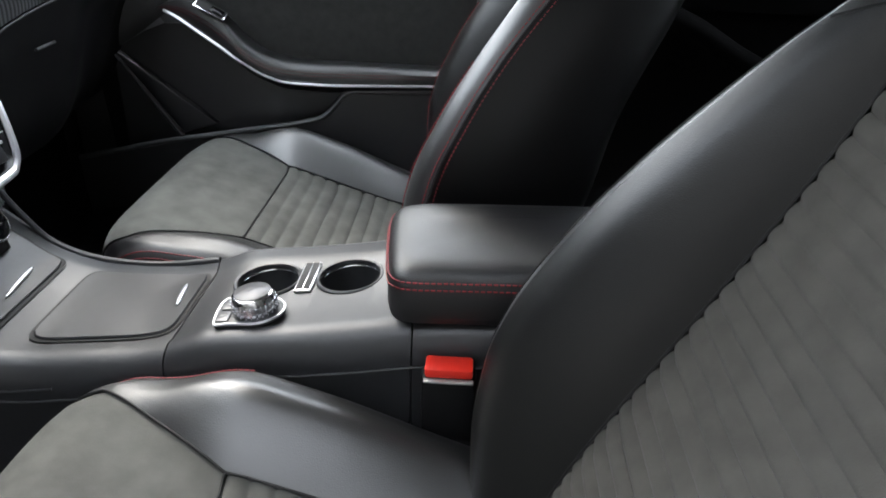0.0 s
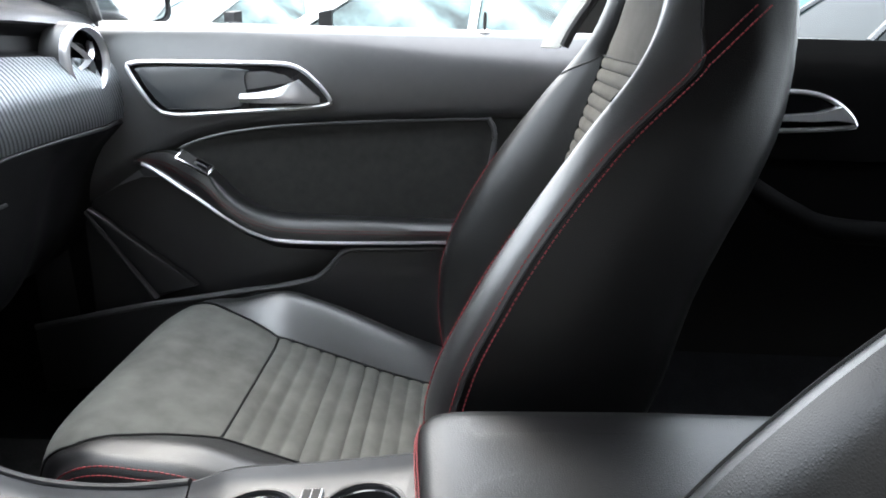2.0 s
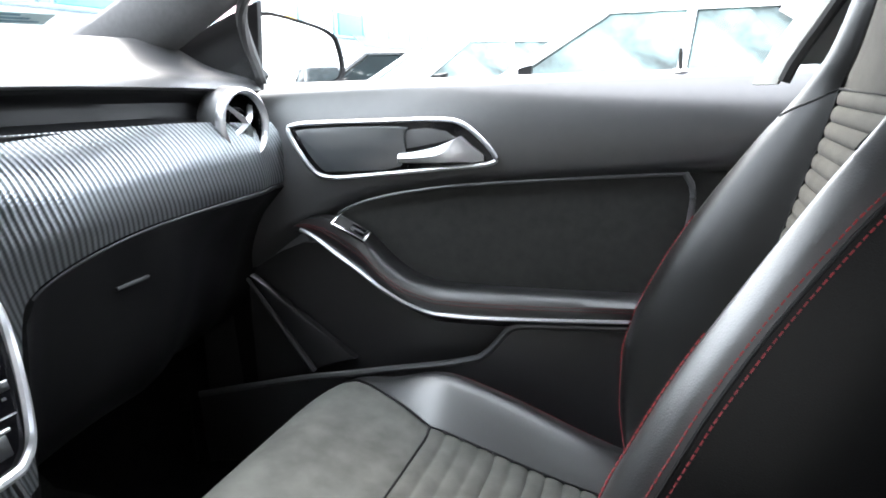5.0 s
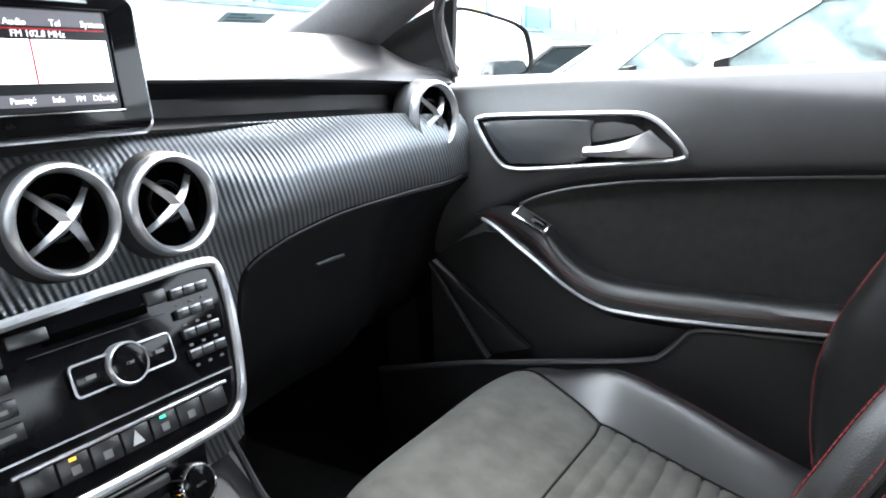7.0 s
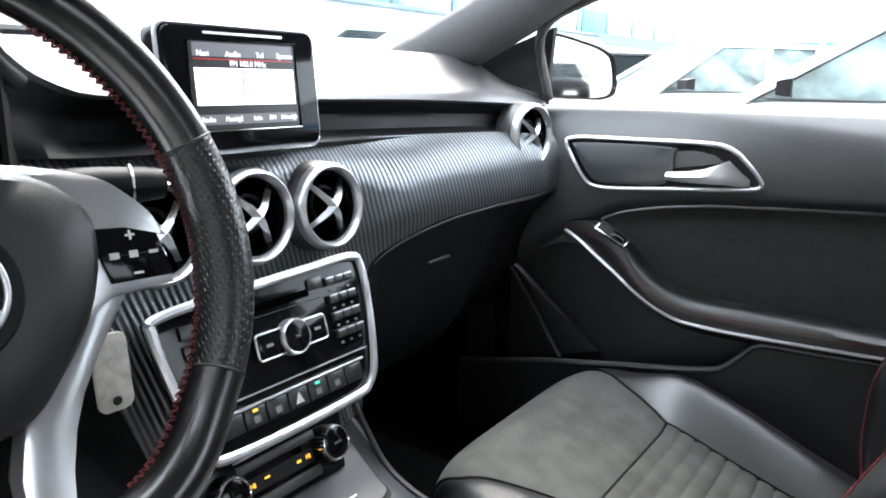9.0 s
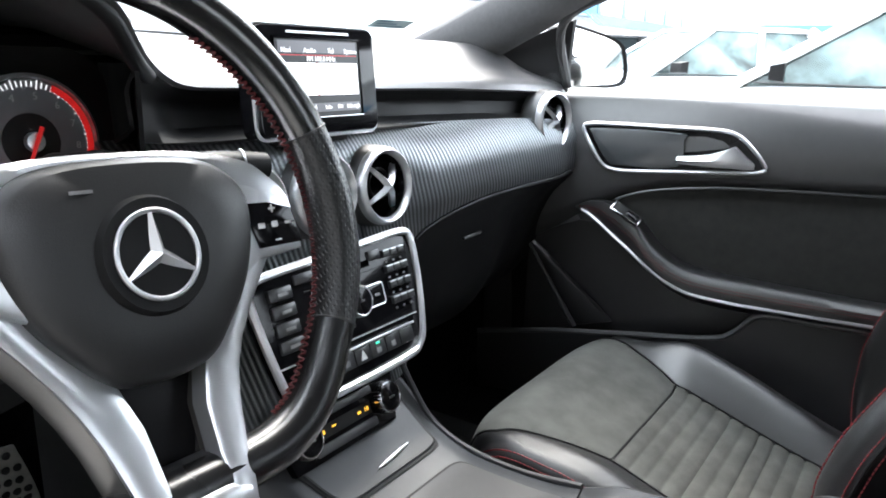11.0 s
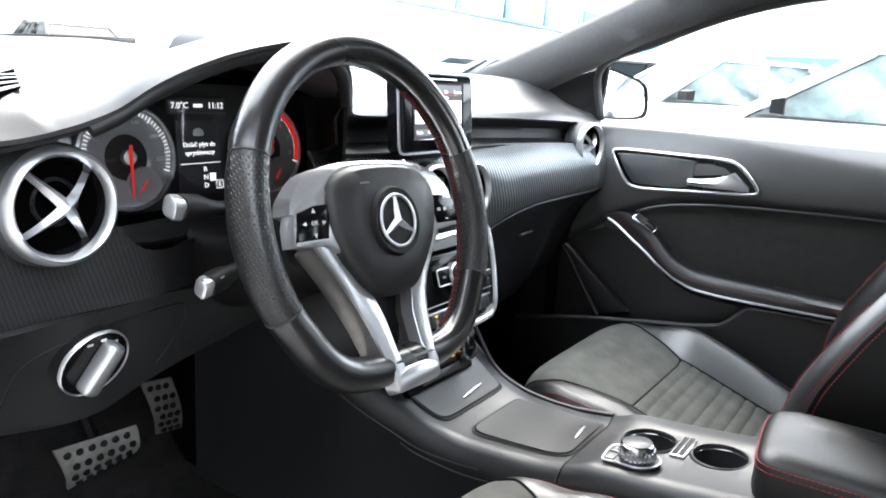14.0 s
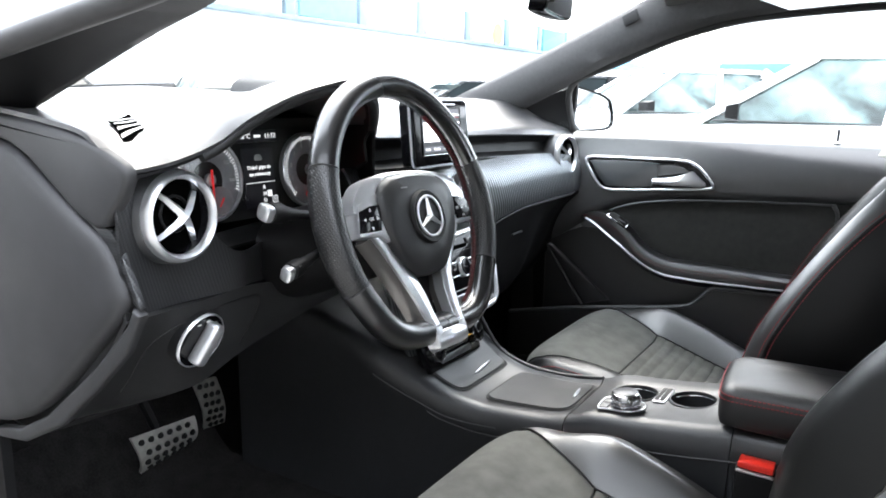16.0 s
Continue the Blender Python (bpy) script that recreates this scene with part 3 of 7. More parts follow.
door = thing("door_1", (-0.25, 0.74, 0.3), "closed black passenger door with silver handle surround and red-stitched armrest", "car door", kind="structure")
base = curve_of([(-0.76, 0.60), (-0.66, 0.665), (-0.60, 0.70), (-0.54, 0.742), (-0.482, 0.773), (-0.425, 0.797), (-0.36, 0.811), (-0.267, 0.822), (0.056, 0.837), (0.2, 0.84)])


def upper_panel(x, v):
    z = base(x) + (0.985 - base(x)) * v
    roll = 0.018 * (1 - (1 - min(v / 0.14, 1)) ** 2)
    top = -0.045 * max(0, (v - 0.3) / 0.7) ** 2 - 0.03 * max(0, (v - 0.92) / 0.08) ** 2
    return on_door(x, z, -0.012 + roll + top + 0.006 * math.sin(math.pi * v))


part("upper_panel", sheet(upper_panel, steps(-0.76, 0.235, 46), steps(0, 0.12, 6) + steps(0.16, 0.88, 10) + steps(0.9, 1, 6), 0.008), SOFT, door, "soft grained black upper panel")
part("insert_edge", tube([on_door(x, base(x) - 0.0005, 0.001) for x in steps(-0.47, 0.06, 40)], 0.0028, 6), SOFT, door)
part("insert_end", tube(spline([on_door(0.06, 0.838, -0.002), on_door(0.072, 0.81, -0.004), on_door(0.066, 0.75, -0.006), on_door(0.04, 0.66, -0.008)], 6), 0.005, 8), SOFT, door)
part("lower_panel", sheet(lambda x, v: on_door(x, 0.30 + (min(base(x), 0.72) - 0.30) * v, -0.03 - 0.002 * v), steps(-0.76, 0.235, 24), steps(0, 1, 10), 0.008), DOOR_LOW, door)
top_line = curve_of([(-0.545, 0.758), (-0.52, 0.771), (-0.487, 0.776), (-0.45, 0.764), (-0.42, 0.747), (-0.38, 0.705), (-0.34, 0.679), (-0.29, 0.667), (-0.15, 0.661), (0.16, 0.653)])
low_line = curve_of([(-0.545, 0.756), (-0.521, 0.749), (-0.46, 0.713), (-0.421, 0.689), (-0.38, 0.661), (-0.347, 0.641), (-0.297, 0.625), (-0.205, 0.621), (0.0, 0.623), (0.16, 0.625)])


def insert_at(x, v):
    """The soft panel between the armrest and the upper panel."""
    lo, hi = top_line(x) - 0.022, base(x) + 0.008
    return on_door(x, lo + (hi - lo) * v, -0.017 + 0.010 * math.sin(math.pi * min(1, v * 1.1)) * min(1, (0.1 - x) / 0.08 if x < 0.1 else 0))


part("insert", sheet(insert_at, steps(-0.535, 0.22, 36), steps(0, 1, 14), 0.008), SUEDE_DARK, door, "dark grey suede insert")


def arm_ring(x):
    k = min(1, max(0.12, (x + 0.55) / 0.16))
    t, b = top_line(x), low_line(x)
    d = 0.012 + 0.036 * k
    return [on_door(x, t - 0.01, -0.03), on_door(x, t, d * 0.25), on_door(x, t - 0.002 * k, d * 0.62), on_door(x, t - 0.006 * k, d * 0.85), on_door(x, t + (b - t) * 0.35, d),
            on_door(x, t + (b - t) * 0.72, d * 1.02), on_door(x, b + 0.004, d * 0.98), on_door(x, b - 0.004, d * 0.9), on_door(x, b - 0.02 * k, d * 0.4), on_door(x, b - 0.03 * k, -0.03)]


part("armrest", loft([arm_ring(x) for x in steps(-0.544, 0.15, 60)]), LEATHER, door, "black leather armrest with red stitching")
arm_d = lambda x: 0.012 + 0.036 * min(1, max(0.12, (x + 0.55) / 0.16))
part("chrome_strip", tube([on_door(x, low_line(x) + 0.001, arm_d(x) * 0.985 + 0.001) for x in steps(-0.53, 0.15, 60)], 0.0034, 6), SATIN, door, "thin bright satin chrome strip")
for f in (0.42, 0.56):
    part("stitching", stitches([on_door(x, top_line(x) + (low_line(x) - top_line(x)) * f, arm_d(x) + 0.0012) for x in steps(-0.535, 0.14, 90)], 0.005, 0.0035, 0.0006), DARK_RED, door, "dark red double stitching")
pocket_line = curve_of([(-0.74, 0.455), (-0.69, 0.466), (-0.534, 0.498), (-0.46, 0.509), (-0.388, 0.521), (-0.29, 0.536), (-0.262, 0.5425), (-0.238, 0.549), (-0.213, 0.573), (-0.19, 0.599), (-0.17, 0.604), (0.17, 0.608)])
part("pocket", sheet(lambda x, v: on_door(x, 0.3 + (pocket_line(x) - 0.3) * v, 0.014 + 0.012 * math.sin(math.pi * v * 0.5)), steps(-0.74, 0.17, 50), steps(0, 1, 8), 0.012), DOOR_LOW, door, "black moulded door pocket")
part("pocket_edge", tube([on_door(x, pocket_line(x), 0.024) for x in steps(-0.74, 0.17, 60)], 0.006, 8), SOFT, door)
part("speaker_cover", prism([(-0.655, 0.676), (-0.536, 0.500), (-0.462, 0.522), (-0.612, 0.645)], lambda a, b, c: on_door(a, b, -0.022 + c), 0.014, 0.005), DOOR_LOW, door)
# Light caught on this ridge is put in as plastic lighter than the cover.
part("speaker_rib", tube([on_door(-0.655, 0.676, -0.004), on_door(-0.60, 0.597, -0.002), on_door(-0.534, 0.500, 0.0)], [0.003, 0.005, 0.0065], 8), END_GREY, door)
ring = spline([(-0.541, 0.911), (-0.533, 0.919), (-0.50, 0.9215), (-0.40, 0.9225), (-0.30, 0.923), (-0.262, 0.916), (-0.232, 0.893), (-0.211, 0.867), (-0.216, 0.858), (-0.25, 0.853), (-0.34, 0.846), (-0.44, 0.838), (-0.475, 0.838), (-0.497, 0.846), (-0.52, 0.876)], 5, True)
handle = part("handle_surround", tube([on_door(a, b, 0.017 - 0.045 * max(0, (b - 0.862) / 0.123) ** 2) for a, b in ring], 0.0038, 8, True), SATIN, door, "bright satin chrome handle surround")
part("handle_bowl", prism([(a, b) for a, b in ring], lambda a, b, c: on_door(a, b, 0.0135 + c - 0.045 * max(0, (b - 0.862) / 0.123) ** 2), 0.0015), PIANO, handle, "dark recessed handle bowl")
part("bowl_plate", prism(spline([(-0.522, 0.9), (-0.515, 0.913), (-0.36, 0.914), (-0.352, 0.90), (-0.358, 0.853), (-0.46, 0.846), (-0.488, 0.852)], 4, True), lambda a, b, c: on_door(a, b, 0.0145 + c - 0.045 * max(0, (b - 0.862) / 0.123) ** 2), 0.003, 0.0015), HANDLE_PLATE, handle, "smoky grey plate inside the handle bowl")
part("lever", loft([[on_door(x, zc + hh * s, 0.016 + dd * q) for s, q in ((-1, 0), (-0.9, 0.8), (0, 1.0), (0.9, 0.7), (1, 0))] for x, zc, hh, dd in ((-0.358, 0.867, 0.007, 0.012), (-0.33, 0.868, 0.009, 0.016), (-0.30, 0.871, 0.012, 0.02), (-0.275, 0.876, 0.017, 0.02), (-0.262, 0.879, 0.020, 0.018), (-0.245, 0.871, 0.013, 0.012), (-0.228, 0.865, 0.005, 0.004))]), SATIN, handle, "satin silver release lever")
part("lock_pin", lathe([(0.0, 0.03), (0.0025, 0.03), (0.0035, 0.02), (0.003, 0.0), (0.004, -0.01)], Matrix.Translation(on_door(0.048, 0.985, -0.05)), 10), BLACK, door)
part("pin_collar", lathe([(0.004, 0.0035), (0.011, 0.002), (0.012, -0.002), (0.004, -0.004)], Matrix.Translation(on_door(0.048, 0.983, -0.05)), 16), CHROME, door)
sw_n = Vector((0.42, -0.5, 0.757)).normalized()
sw_x = (Vector((0.86, 0.05, -0.5)) - sw_n * sw_n.dot(Vector((0.86, 0.05, -0.5)))).normalized()
sw_m = axes(on_door(-0.434, 0.7600, 0.038), sw_x, sw_n.cross(sw_x), sw_n)
sw = part("switch_plate", block((0.062, 0.026, 0.006), sw_m, 0.002), CHROME, door, "chrome framed window switch")
part("switch_well", block((0.056, 0.021, 0.007), sw_m, 0.001), BLACK, sw)
part("rocker", block((0.026, 0.015, 0.011), sw_m @ Matrix.Translation((0.012, 0, 0.0)), 0.003), PIANO, sw)
part("outer_skin", sheet(lambda x, z: (x, 0.83, z), steps(-0.95, 0.3, 8), steps(0.28, 0.975, 6), 0.004), roof_skin, door, "painted outer skin")
part("front_edge", sheet(lambda y, z: (-0.765, y, z), steps(0.66, 0.83, 4), steps(0.28, 0.975, 6), 0.004), HARD, door)
part("window_seal", tube([on_door(x, 0.974, -0.08) for x in steps(-0.62, 0.19, 20)], 0.006, 6), RUBBER, door)
part("mirror_triangle", prism([(-0.90, 0.96), (-0.592, 0.975), (-0.583, 1.112), (-0.66, 1.085), (-0.80, 1.03), (-0.88, 1.0)], lambda a, b, c: (a, 0.712 - c, b), 0.012, 0.004), HARD, door, "black triangular mirror base cover")
part("window_frame", tube(spline([(-0.588, 0.70, 0.985), (-0.585, 0.662, 1.106), (-0.45, 0.645, 1.166), (-0.345, 0.634, 1.208), (-0.235, 0.622, 1.240), (-0.12, 0.611, 1.260), (0.11, 0.592, 1.272), (0.3, 0.60, 1.27)], 6), 0.009, 8), RUBBER, door)

# rear door
rear_door = thing("door_2", (0.7, 0.77, 0.3), "closed black rear door with a chrome ringed handle", "car door", kind="structure")
on_rear = lambda x, z, d=0.0: (x, 0.772 - 0.012 * (x - 0.3) - d, z)
# Both panels and the armrest carry the rear cabin's shade in their colour.
part("upper_panel", sheet(lambda x, z: on_rear(x, z, -0.01 * (z > 0.97)), steps(0.3, 1.08, 12), steps(0.78, 0.985, 6), 0.02), REAR_SHADED, rear_door)
part("lower_panel", sheet(lambda x, z: on_rear(x, z, -0.02), steps(0.3, 1.08, 12), steps(0.3, 0.8, 6), 0.02), REAR_SHADED, rear_door)
rr = spline([(a - 0.04, b) for a, b in ((0.545, 0.885), (0.60, 0.897), (0.66, 0.894), (0.705, 0.874), (0.73, 0.848), (0.72, 0.84), (0.62, 0.832), (0.55, 0.835))], 5, True)
rh = part("handle_surround", tube([on_rear(a, b, 0.012) for a, b in rr], 0.0045, 8, True), SATIN, rear_door, "chrome rear handle surround")
part("handle_bowl", prism(rr, lambda a, b, c: on_rear(a, b, 0.004 + c), 0.003), PIANO, rh)
part("lever", loft([[on_rear(x, zc + hh * s, 0.01 + 0.016 * q) for s, q in ((-1, 0), (-0.8, 0.8), (0.8, 0.8), (1, 0))] for x, zc, hh in ((0.56, 0.853, 0.005), (0.62, 0.856, 0.008), (0.66, 0.864, 0.014), (0.684, 0.852, 0.004))]), SATIN, rh)
part("armrest", tube(spline([on_rear(0.44, 0.77, 0.0), on_rear(0.5, 0.745, 0.02), on_rear(0.6, 0.69, 0.03), on_rear(0.7, 0.66, 0.03), on_rear(1.0, 0.655, 0.03)], 8), 0.022, 10), REAR_SHADED, rear_door)
part("chrome_strip", tube(spline([on_rear(0.44, 0.778, 0.01), on_rear(0.46, 0.772, 0.018), on_rear(0.475, 0.765, 0.022)], 4), 0.004, 6), CHROME, rear_door)
rear_door_l = thing("door_3", (0.7, -0.77, 0.3), "closed black rear door on the driver's side", "car door", kind="structure")
part("panel", sheet(lambda x, z: (x, -0.772, z), steps(0.34, 1.08, 6), steps(0.3, 0.985, 6), 0.02), SOFT, rear_door_l)

# wing mirror outside the passenger window
wing = thing("wing_mirror", (-0.63, 0.92, 0.98), "black passenger wing mirror reflecting parked cars", "mirror")
wm = axes((-0.635, 0.925, 1.045), (0.464, 0.885, 0), (0.0, 0, 1), (0.885, -0.464, 0))
shape = spline([(-0.105, -0.05), (-0.11, 0.04), (-0.09, 0.064), (0.0, 0.052), (0.072, 0.034), (0.098, 0.008), (0.1, -0.055), (0.0, -0.066), (-0.08, -0.066)], 5, True)
part("glass", prism(shape, lambda a, b, c: wm @ Vector((a * 0.80, b * 0.93, c)), 0.002), MIRROR, wing, "clear mirror glass")
part("housing", join(loft([[wm @ Vector((a * k * 0.86, b * k, h)) for a, b in shape] for k, h in ((0.97, 0.004), (1.03, 0.008), (1.05, -0.01), (1.0, -0.05), (0.8, -0.09), (0.4, -0.11))], cap=False)), HARD, wing)
part("foot", tube([(-0.70, 0.75, 0.99), (-0.69, 0.85, 1.0)], 0.03, 8, flat=0.5), HARD, wing)

rv = thing("rear_view_mirror", (-0.32, -0.08, 1.25), "black framed interior mirror under the roof header", "mirror")
rvm = axes((-0.30, -0.082, 1.234), (-0.25, 1, 0.04), (0.05, 0, 1), (1, 0.25, -0.08))
rshape = spline([(-0.115, -0.02), (-0.115, 0.02), (-0.1, 0.034), (0.1, 0.034), (0.115, 0.02), (0.118, -0.012), (0.1, -0.034), (-0.1, -0.034)], 5, True)
part("frame", prism(rshape, lambda a, b, c: rvm @ Vector((a, b, c - 0.025)), 0.025, 0.004), PIANO, rv)
part("glass", prism(rshape, lambda a, b, c: rvm @ Vector((a * 0.95, b * 0.86, c + 0.0005)), 0.0015), MIRROR, rv)
part("stalk", tube([(-0.33, -0.06, 1.244), (-0.40, -0.03, 1.32)], 0.012, 8), HARD, rv)


# ---- seats ----
C_PROF = spline([(-0.455, 0.34), (-0.472, 0.40), (-0.479, 0.45), (-0.476, 0.496), (-0.457, 0.523), (-0.413, 0.535), (-0.35, 0.521), (-0.272, 0.496), (-0.1, 0.442), (0.06, 0.408)], 7)
RIB_AT = min(range(len(C_PROF)), key=lambda i: abs(C_PROF[i][0] + 0.272) + (C_PROF[i][1] < 0.48))
TIP_AT = min(range(len(C_PROF)), key=lambda i: abs(C_PROF[i][0] + 0.432) + 10 * (C_PROF[i][1] < 0.52))


def ease(t):
    t = min(1, max(0, t))
    return t * t * (3 - 2 * t)


def cushion_point(i, v, lifts, widths):
    x, z = C_PROF[i] if isinstance(i, int) else tuple(np.array(C_PROF[int(i)]) * (1 - i % 1) + np.array(C_PROF[min(int(i) + 1, len(C_PROF) - 1)]) * (i % 1))
    a = abs(v)
    grow = ease((x + 0.42) / 0.17)
    start = 0.55 + 0.27 * ease((-0.25 - x) / 0.17)
    ramp = min(1, max(0, (a - start) / (0.94 - start)))
    lift = (lifts[0] if v < 0 else lifts[1]) * (0.5 * ease(ramp) + 0.5 * ramp - 0.2 * ease((a - 0.88) / 0.14)) * grow * (1 - 0.5 * ease((x + 0.2) / 0.25)) - 0.005 * (1 - grow) * min(a, 1) ** 4
    x += (0.018 if v > 0 else 0.026) * min(a, 1.1) ** 6 * (1 - grow)
    y = (widths[0] if v < 0 else widths[1]) * min(a, 1.0)
    z += lift
    if a > 1:
        w = min((a - 1) / 0.4, 1) * math.pi / 2
        y += 0.028 * math.sin(w)
        z -= 0.028 * (1 - math.cos(w))
        z -= max(0, a - 1.4) / 0.6 * max(z - 0.36, 0)
    return x, math.copysign(y, v), z


def seam_v(i):
    x = C_PROF[i][0]
    if i <= TIP_AT:
        return 0.96
    if i >= RIB_AT:
        return 0.635
    return 0.96 + (0.635 - 0.96) * (x - C_PROF[TIP_AT][0]) / (C_PROF[RIB_AT][0] - C_PROF[TIP_AT][0])


R_LINE = curve_of([(0.44, 0.045), (0.55, 0.075), (0.6, 0.092), (0.7, 0.129), (0.8, 0.164), (0.9, 0.195), (0.96, 0.212), (1.0, 0.222), (1.06, 0.230), (1.12, 0.236), (1.26, 0.26)])
F_LINE = curve_of([(0.44, 0.0), (0.55, -0.015), (0.6, -0.014), (0.65, -0.004), (0.735, 0.033), (0.8, 0.07), (0.9, 0.138), (0.96, 0.183), (1.0, 0.203), (1.06, 0.218), (1.12, 0.226), (1.26, 0.255)])
W_LINE = curve_of([(0.44, 0.225), (0.52, 0.245), (0.6, 0.258), (0.7, 0.262), (0.8, 0.252), (0.9, 0.228), (0.96, 0.205), (1.0, 0.19), (1.06, 0.168), (1.12, 0.152), (1.2, 0.14), (1.26, 0.12)])
B_LINE = curve_of([(0.44, 0.165), (0.63, 0.236), (0.73, 0.258), (0.8, 0.286), (0.867, 0.318), (0.913, 0.336), (0.98, 0.350), (1.06, 0.354), (1.2, 0.352), (1.26, 0.33)])
E_LINE = curve_of([(0.44, 0.030), (0.6, 0.031), (0.8, 0.029), (0.876, 0.033), (0.936, 0.047), (0.962, 0.054), (1.0, 0.036), (1.06, 0.022), (1.12, 0.014), (1.26, 0.010)])
Q_LINE = curve_of([(0.44, 0.15), (0.8, 0.155), (0.95, 0.158), (1.0, 0.135), (1.06, 0.105), (1.12, 0.09), (1.26, 0.08)])


def bolster_point(z, t):
    q, w, r, f = Q_LINE(z), W_LINE(z), R_LINE(z), F_LINE(z)
    d = w - q
    e = E_LINE(z)
    px = curve_of([(0, r), (0.2, r + 0.45 * (f - r)), (0.45, r + 0.9 * (f - r)), (0.66, f), (0.85, f + 0.4 * e), (1.0, f + e)])
    py = curve_of([(0, q), (0.2, q + 0.16 * d), (0.45, q + 0.45 * d), (0.66, q + 0.72 * d), (0.85, q + 0.92 * d), (1.0, q + 0.99 * d)])
    return px(t), py(t), z


def seat(cy, dx, back, recline, lifts, widths, front_row, label):
    at = lambda x, y, z: (x + dx, cy + y, z)
    cushion_at = lambda i, v: cushion_point(i, v, lifts, widths)
    lean = lambda x, y, z: (x + back + recline * (z - 0.5), cy + y, z)
    s = thing("front_seat", (dx - 0.15, cy, 0.28), label, "car seat", group="front seats")
    last = len(C_PROF) - 1
    front = list(range(0, RIB_AT + 1))
    part("cushion_front", tucked(lambda i, v: at(*cushion_at(i, v * seam_v(i))), front, steps(-1, 1, 28), 0.004, (0, 0, -1)), SUEDE, s, "worn grey suede seat front")

    def ribbed(i, v):
        x, y, z = cushion_at(i, v * 0.635)
        ph = (x + 0.272) / 0.0236
        return at(x, y, z + 0.0055 * abs(math.sin(math.pi * ph)) ** 0.5 - 0.0045)
    fine = [RIB_AT + (last - RIB_AT) * k / 150 for k in range(150)]
    part("ribbed_centre", tucked(ribbed, fine, steps(-1, 1, 16), 0.003, (0, 0, -1)), SUEDE, s, "grey suede seat centre with cross ribs")
    rows = list(range(0, last + 1))
    for side in (-1, 1):
        # Same leather both sides; the console side takes the duller copy to drop its sheen.
        part("cushion_bolster", tucked(lambda i, k: at(*cushion_at(i, side * (seam_v(i) + (2.0 - seam_v(i)) * k))), rows, steps(0, 1, 26), 0.003, (0, 0, -1)), LEATHER if side > 0 else DULL_LEATHER, s, "black leather side bolster")
        for vv in (1.20, 1.29):
            part("stitching", stitches([Vector(at(*cushion_at(i, side * vv))) + Vector((0, side * 0.0015, 0)) for i in rows if C_PROF[i][1] > (0.425 if front_row else 0.49)]), RED, s, "red double stitching")
    seam = lambda pts: tube(pts, 0.0016, 5)
    part("seam", seam([Vector(at(*cushion_at(RIB_AT, v * 0.635))) + Vector((0, 0, -0.001)) for v in steps(-1, 1, 20)]), BLACK, s)
    for side in (-1, 1):
        part("seam", seam([Vector(at(*cushion_at(i, side * seam_v(i)))) + Vector((0, 0, -0.001)) for i in rows]), BLACK, s)
    part("seat_frame", loft([[at(x, y, z) for x, y in ((-0.43, -0.22), (-0.44, 0.22), (0.1, 0.24), (0.1, -0.24))] for z in (0.28, 0.37)]), HARD, s)
    for side in (-1, 1):
        part("seat_rail", block((0.5, 0.04, 0.05), Matrix.Translation(at(-0.18, side * 0.19, 0.29)), 0.006), STEEL, s)
        part("hinge_cover", loft([[at(0.035 + 0.045 * math.cos(a), side * yy, 0.478 + 0.05 * math.sin(a)) for a in steps(0, 2 * math.pi, 16)[:-1]] for yy in (0.215, 0.252, 0.258)]), END_GREY, s, "grey recliner cover")
    # backrest
    zs = steps(0.45, 0.957, 240)

    def back_ribs(z, v):
        q = Q_LINE(z)
        bumpy = 0.0055 * abs(math.sin(math.pi * (z - 0.957) / 0.0168)) ** 0.5
        return lean(R_LINE(z) - bumpy + 0.003, q * v, z)
    part("backrest_ribs", tucked(back_ribs, zs, steps(-1, 1, 14), 0.004, (1, 0, 0)), SUEDE_SHADED, s, "grey suede backrest centre with cross ribs")
    part("backrest_top", tucked(lambda z, v: lean(R_LINE(z) - 0.006 * (1 - v * v), Q_LINE(z) * v, z), steps(0.957, 1.24, 20), steps(-1, 1, 12), 0.004, (1, 0, 0)), SUEDE_SHADED, s, "plain grey suede shoulder panel")
    for side in (-1, 1):
        slant = lambda z, t: bolster_point(z - 0.05 * t * max(0, 1 - abs(z - 0.957) / 0.16), t)
        outer = lambda x, y, z: lean(x, side * y, z)
        at_back = lambda z, t: outer(*slant(z, t))
        part("back_bolster", sheet(at_back, steps(0.44, 0.957, 44), steps(0, 0.64, 12), 0.004, Vector((1, 0, 0))), LEATHER_BACK, s, "black leather backrest bolster")
        # The crest's highlight comes from the shinier copy of the same leather.
        part("bolster_edge", sheet(at_back, steps(0.44, 0.957, 44), steps(0.64, 1, 10), 0.004, Vector((1, 0, 0))), LEATHER, s, "leather bolster edge, made shinier for its highlight")
        part("shoulder_wing", sheet(at_back, steps(0.957, 1.26, 28), steps(0, 0.64, 12), 0.004, Vector((1, 0, 0))), LEATHER_BACK, s, "black leather shoulder wing")
        part("wing_edge", sheet(at_back, steps(0.957, 1.26, 28), steps(0.64, 1, 10), 0.004, Vector((1, 0, 0))), LEATHER, s, "leather wing edge, made shinier for its highlight")
        edge_line = [(F_LINE(z) + E_LINE(z), Q_LINE(z) + 0.99 * (W_LINE(z) - Q_LINE(z)), z) for z in steps(0.46, 0.962, 90)]
        cross_line = [(0.237 + 0.034 * k, W_LINE(0.962 + 0.034 * k) + 0.003 + 0.0035 * k, 0.962 + 0.034 * k) for k in steps(0.1, 1.7, 14)]
        for off in (-0.0065, 0.0065):
            part("stitching", stitches([Vector(outer(x + off, y + 0.0012 - 0.10 * abs(off - 0.0065), z)) for x, y, z in edge_line + cross_line], 0.0060, 0.0042, 0.0009), RED, s, "red double stitching")
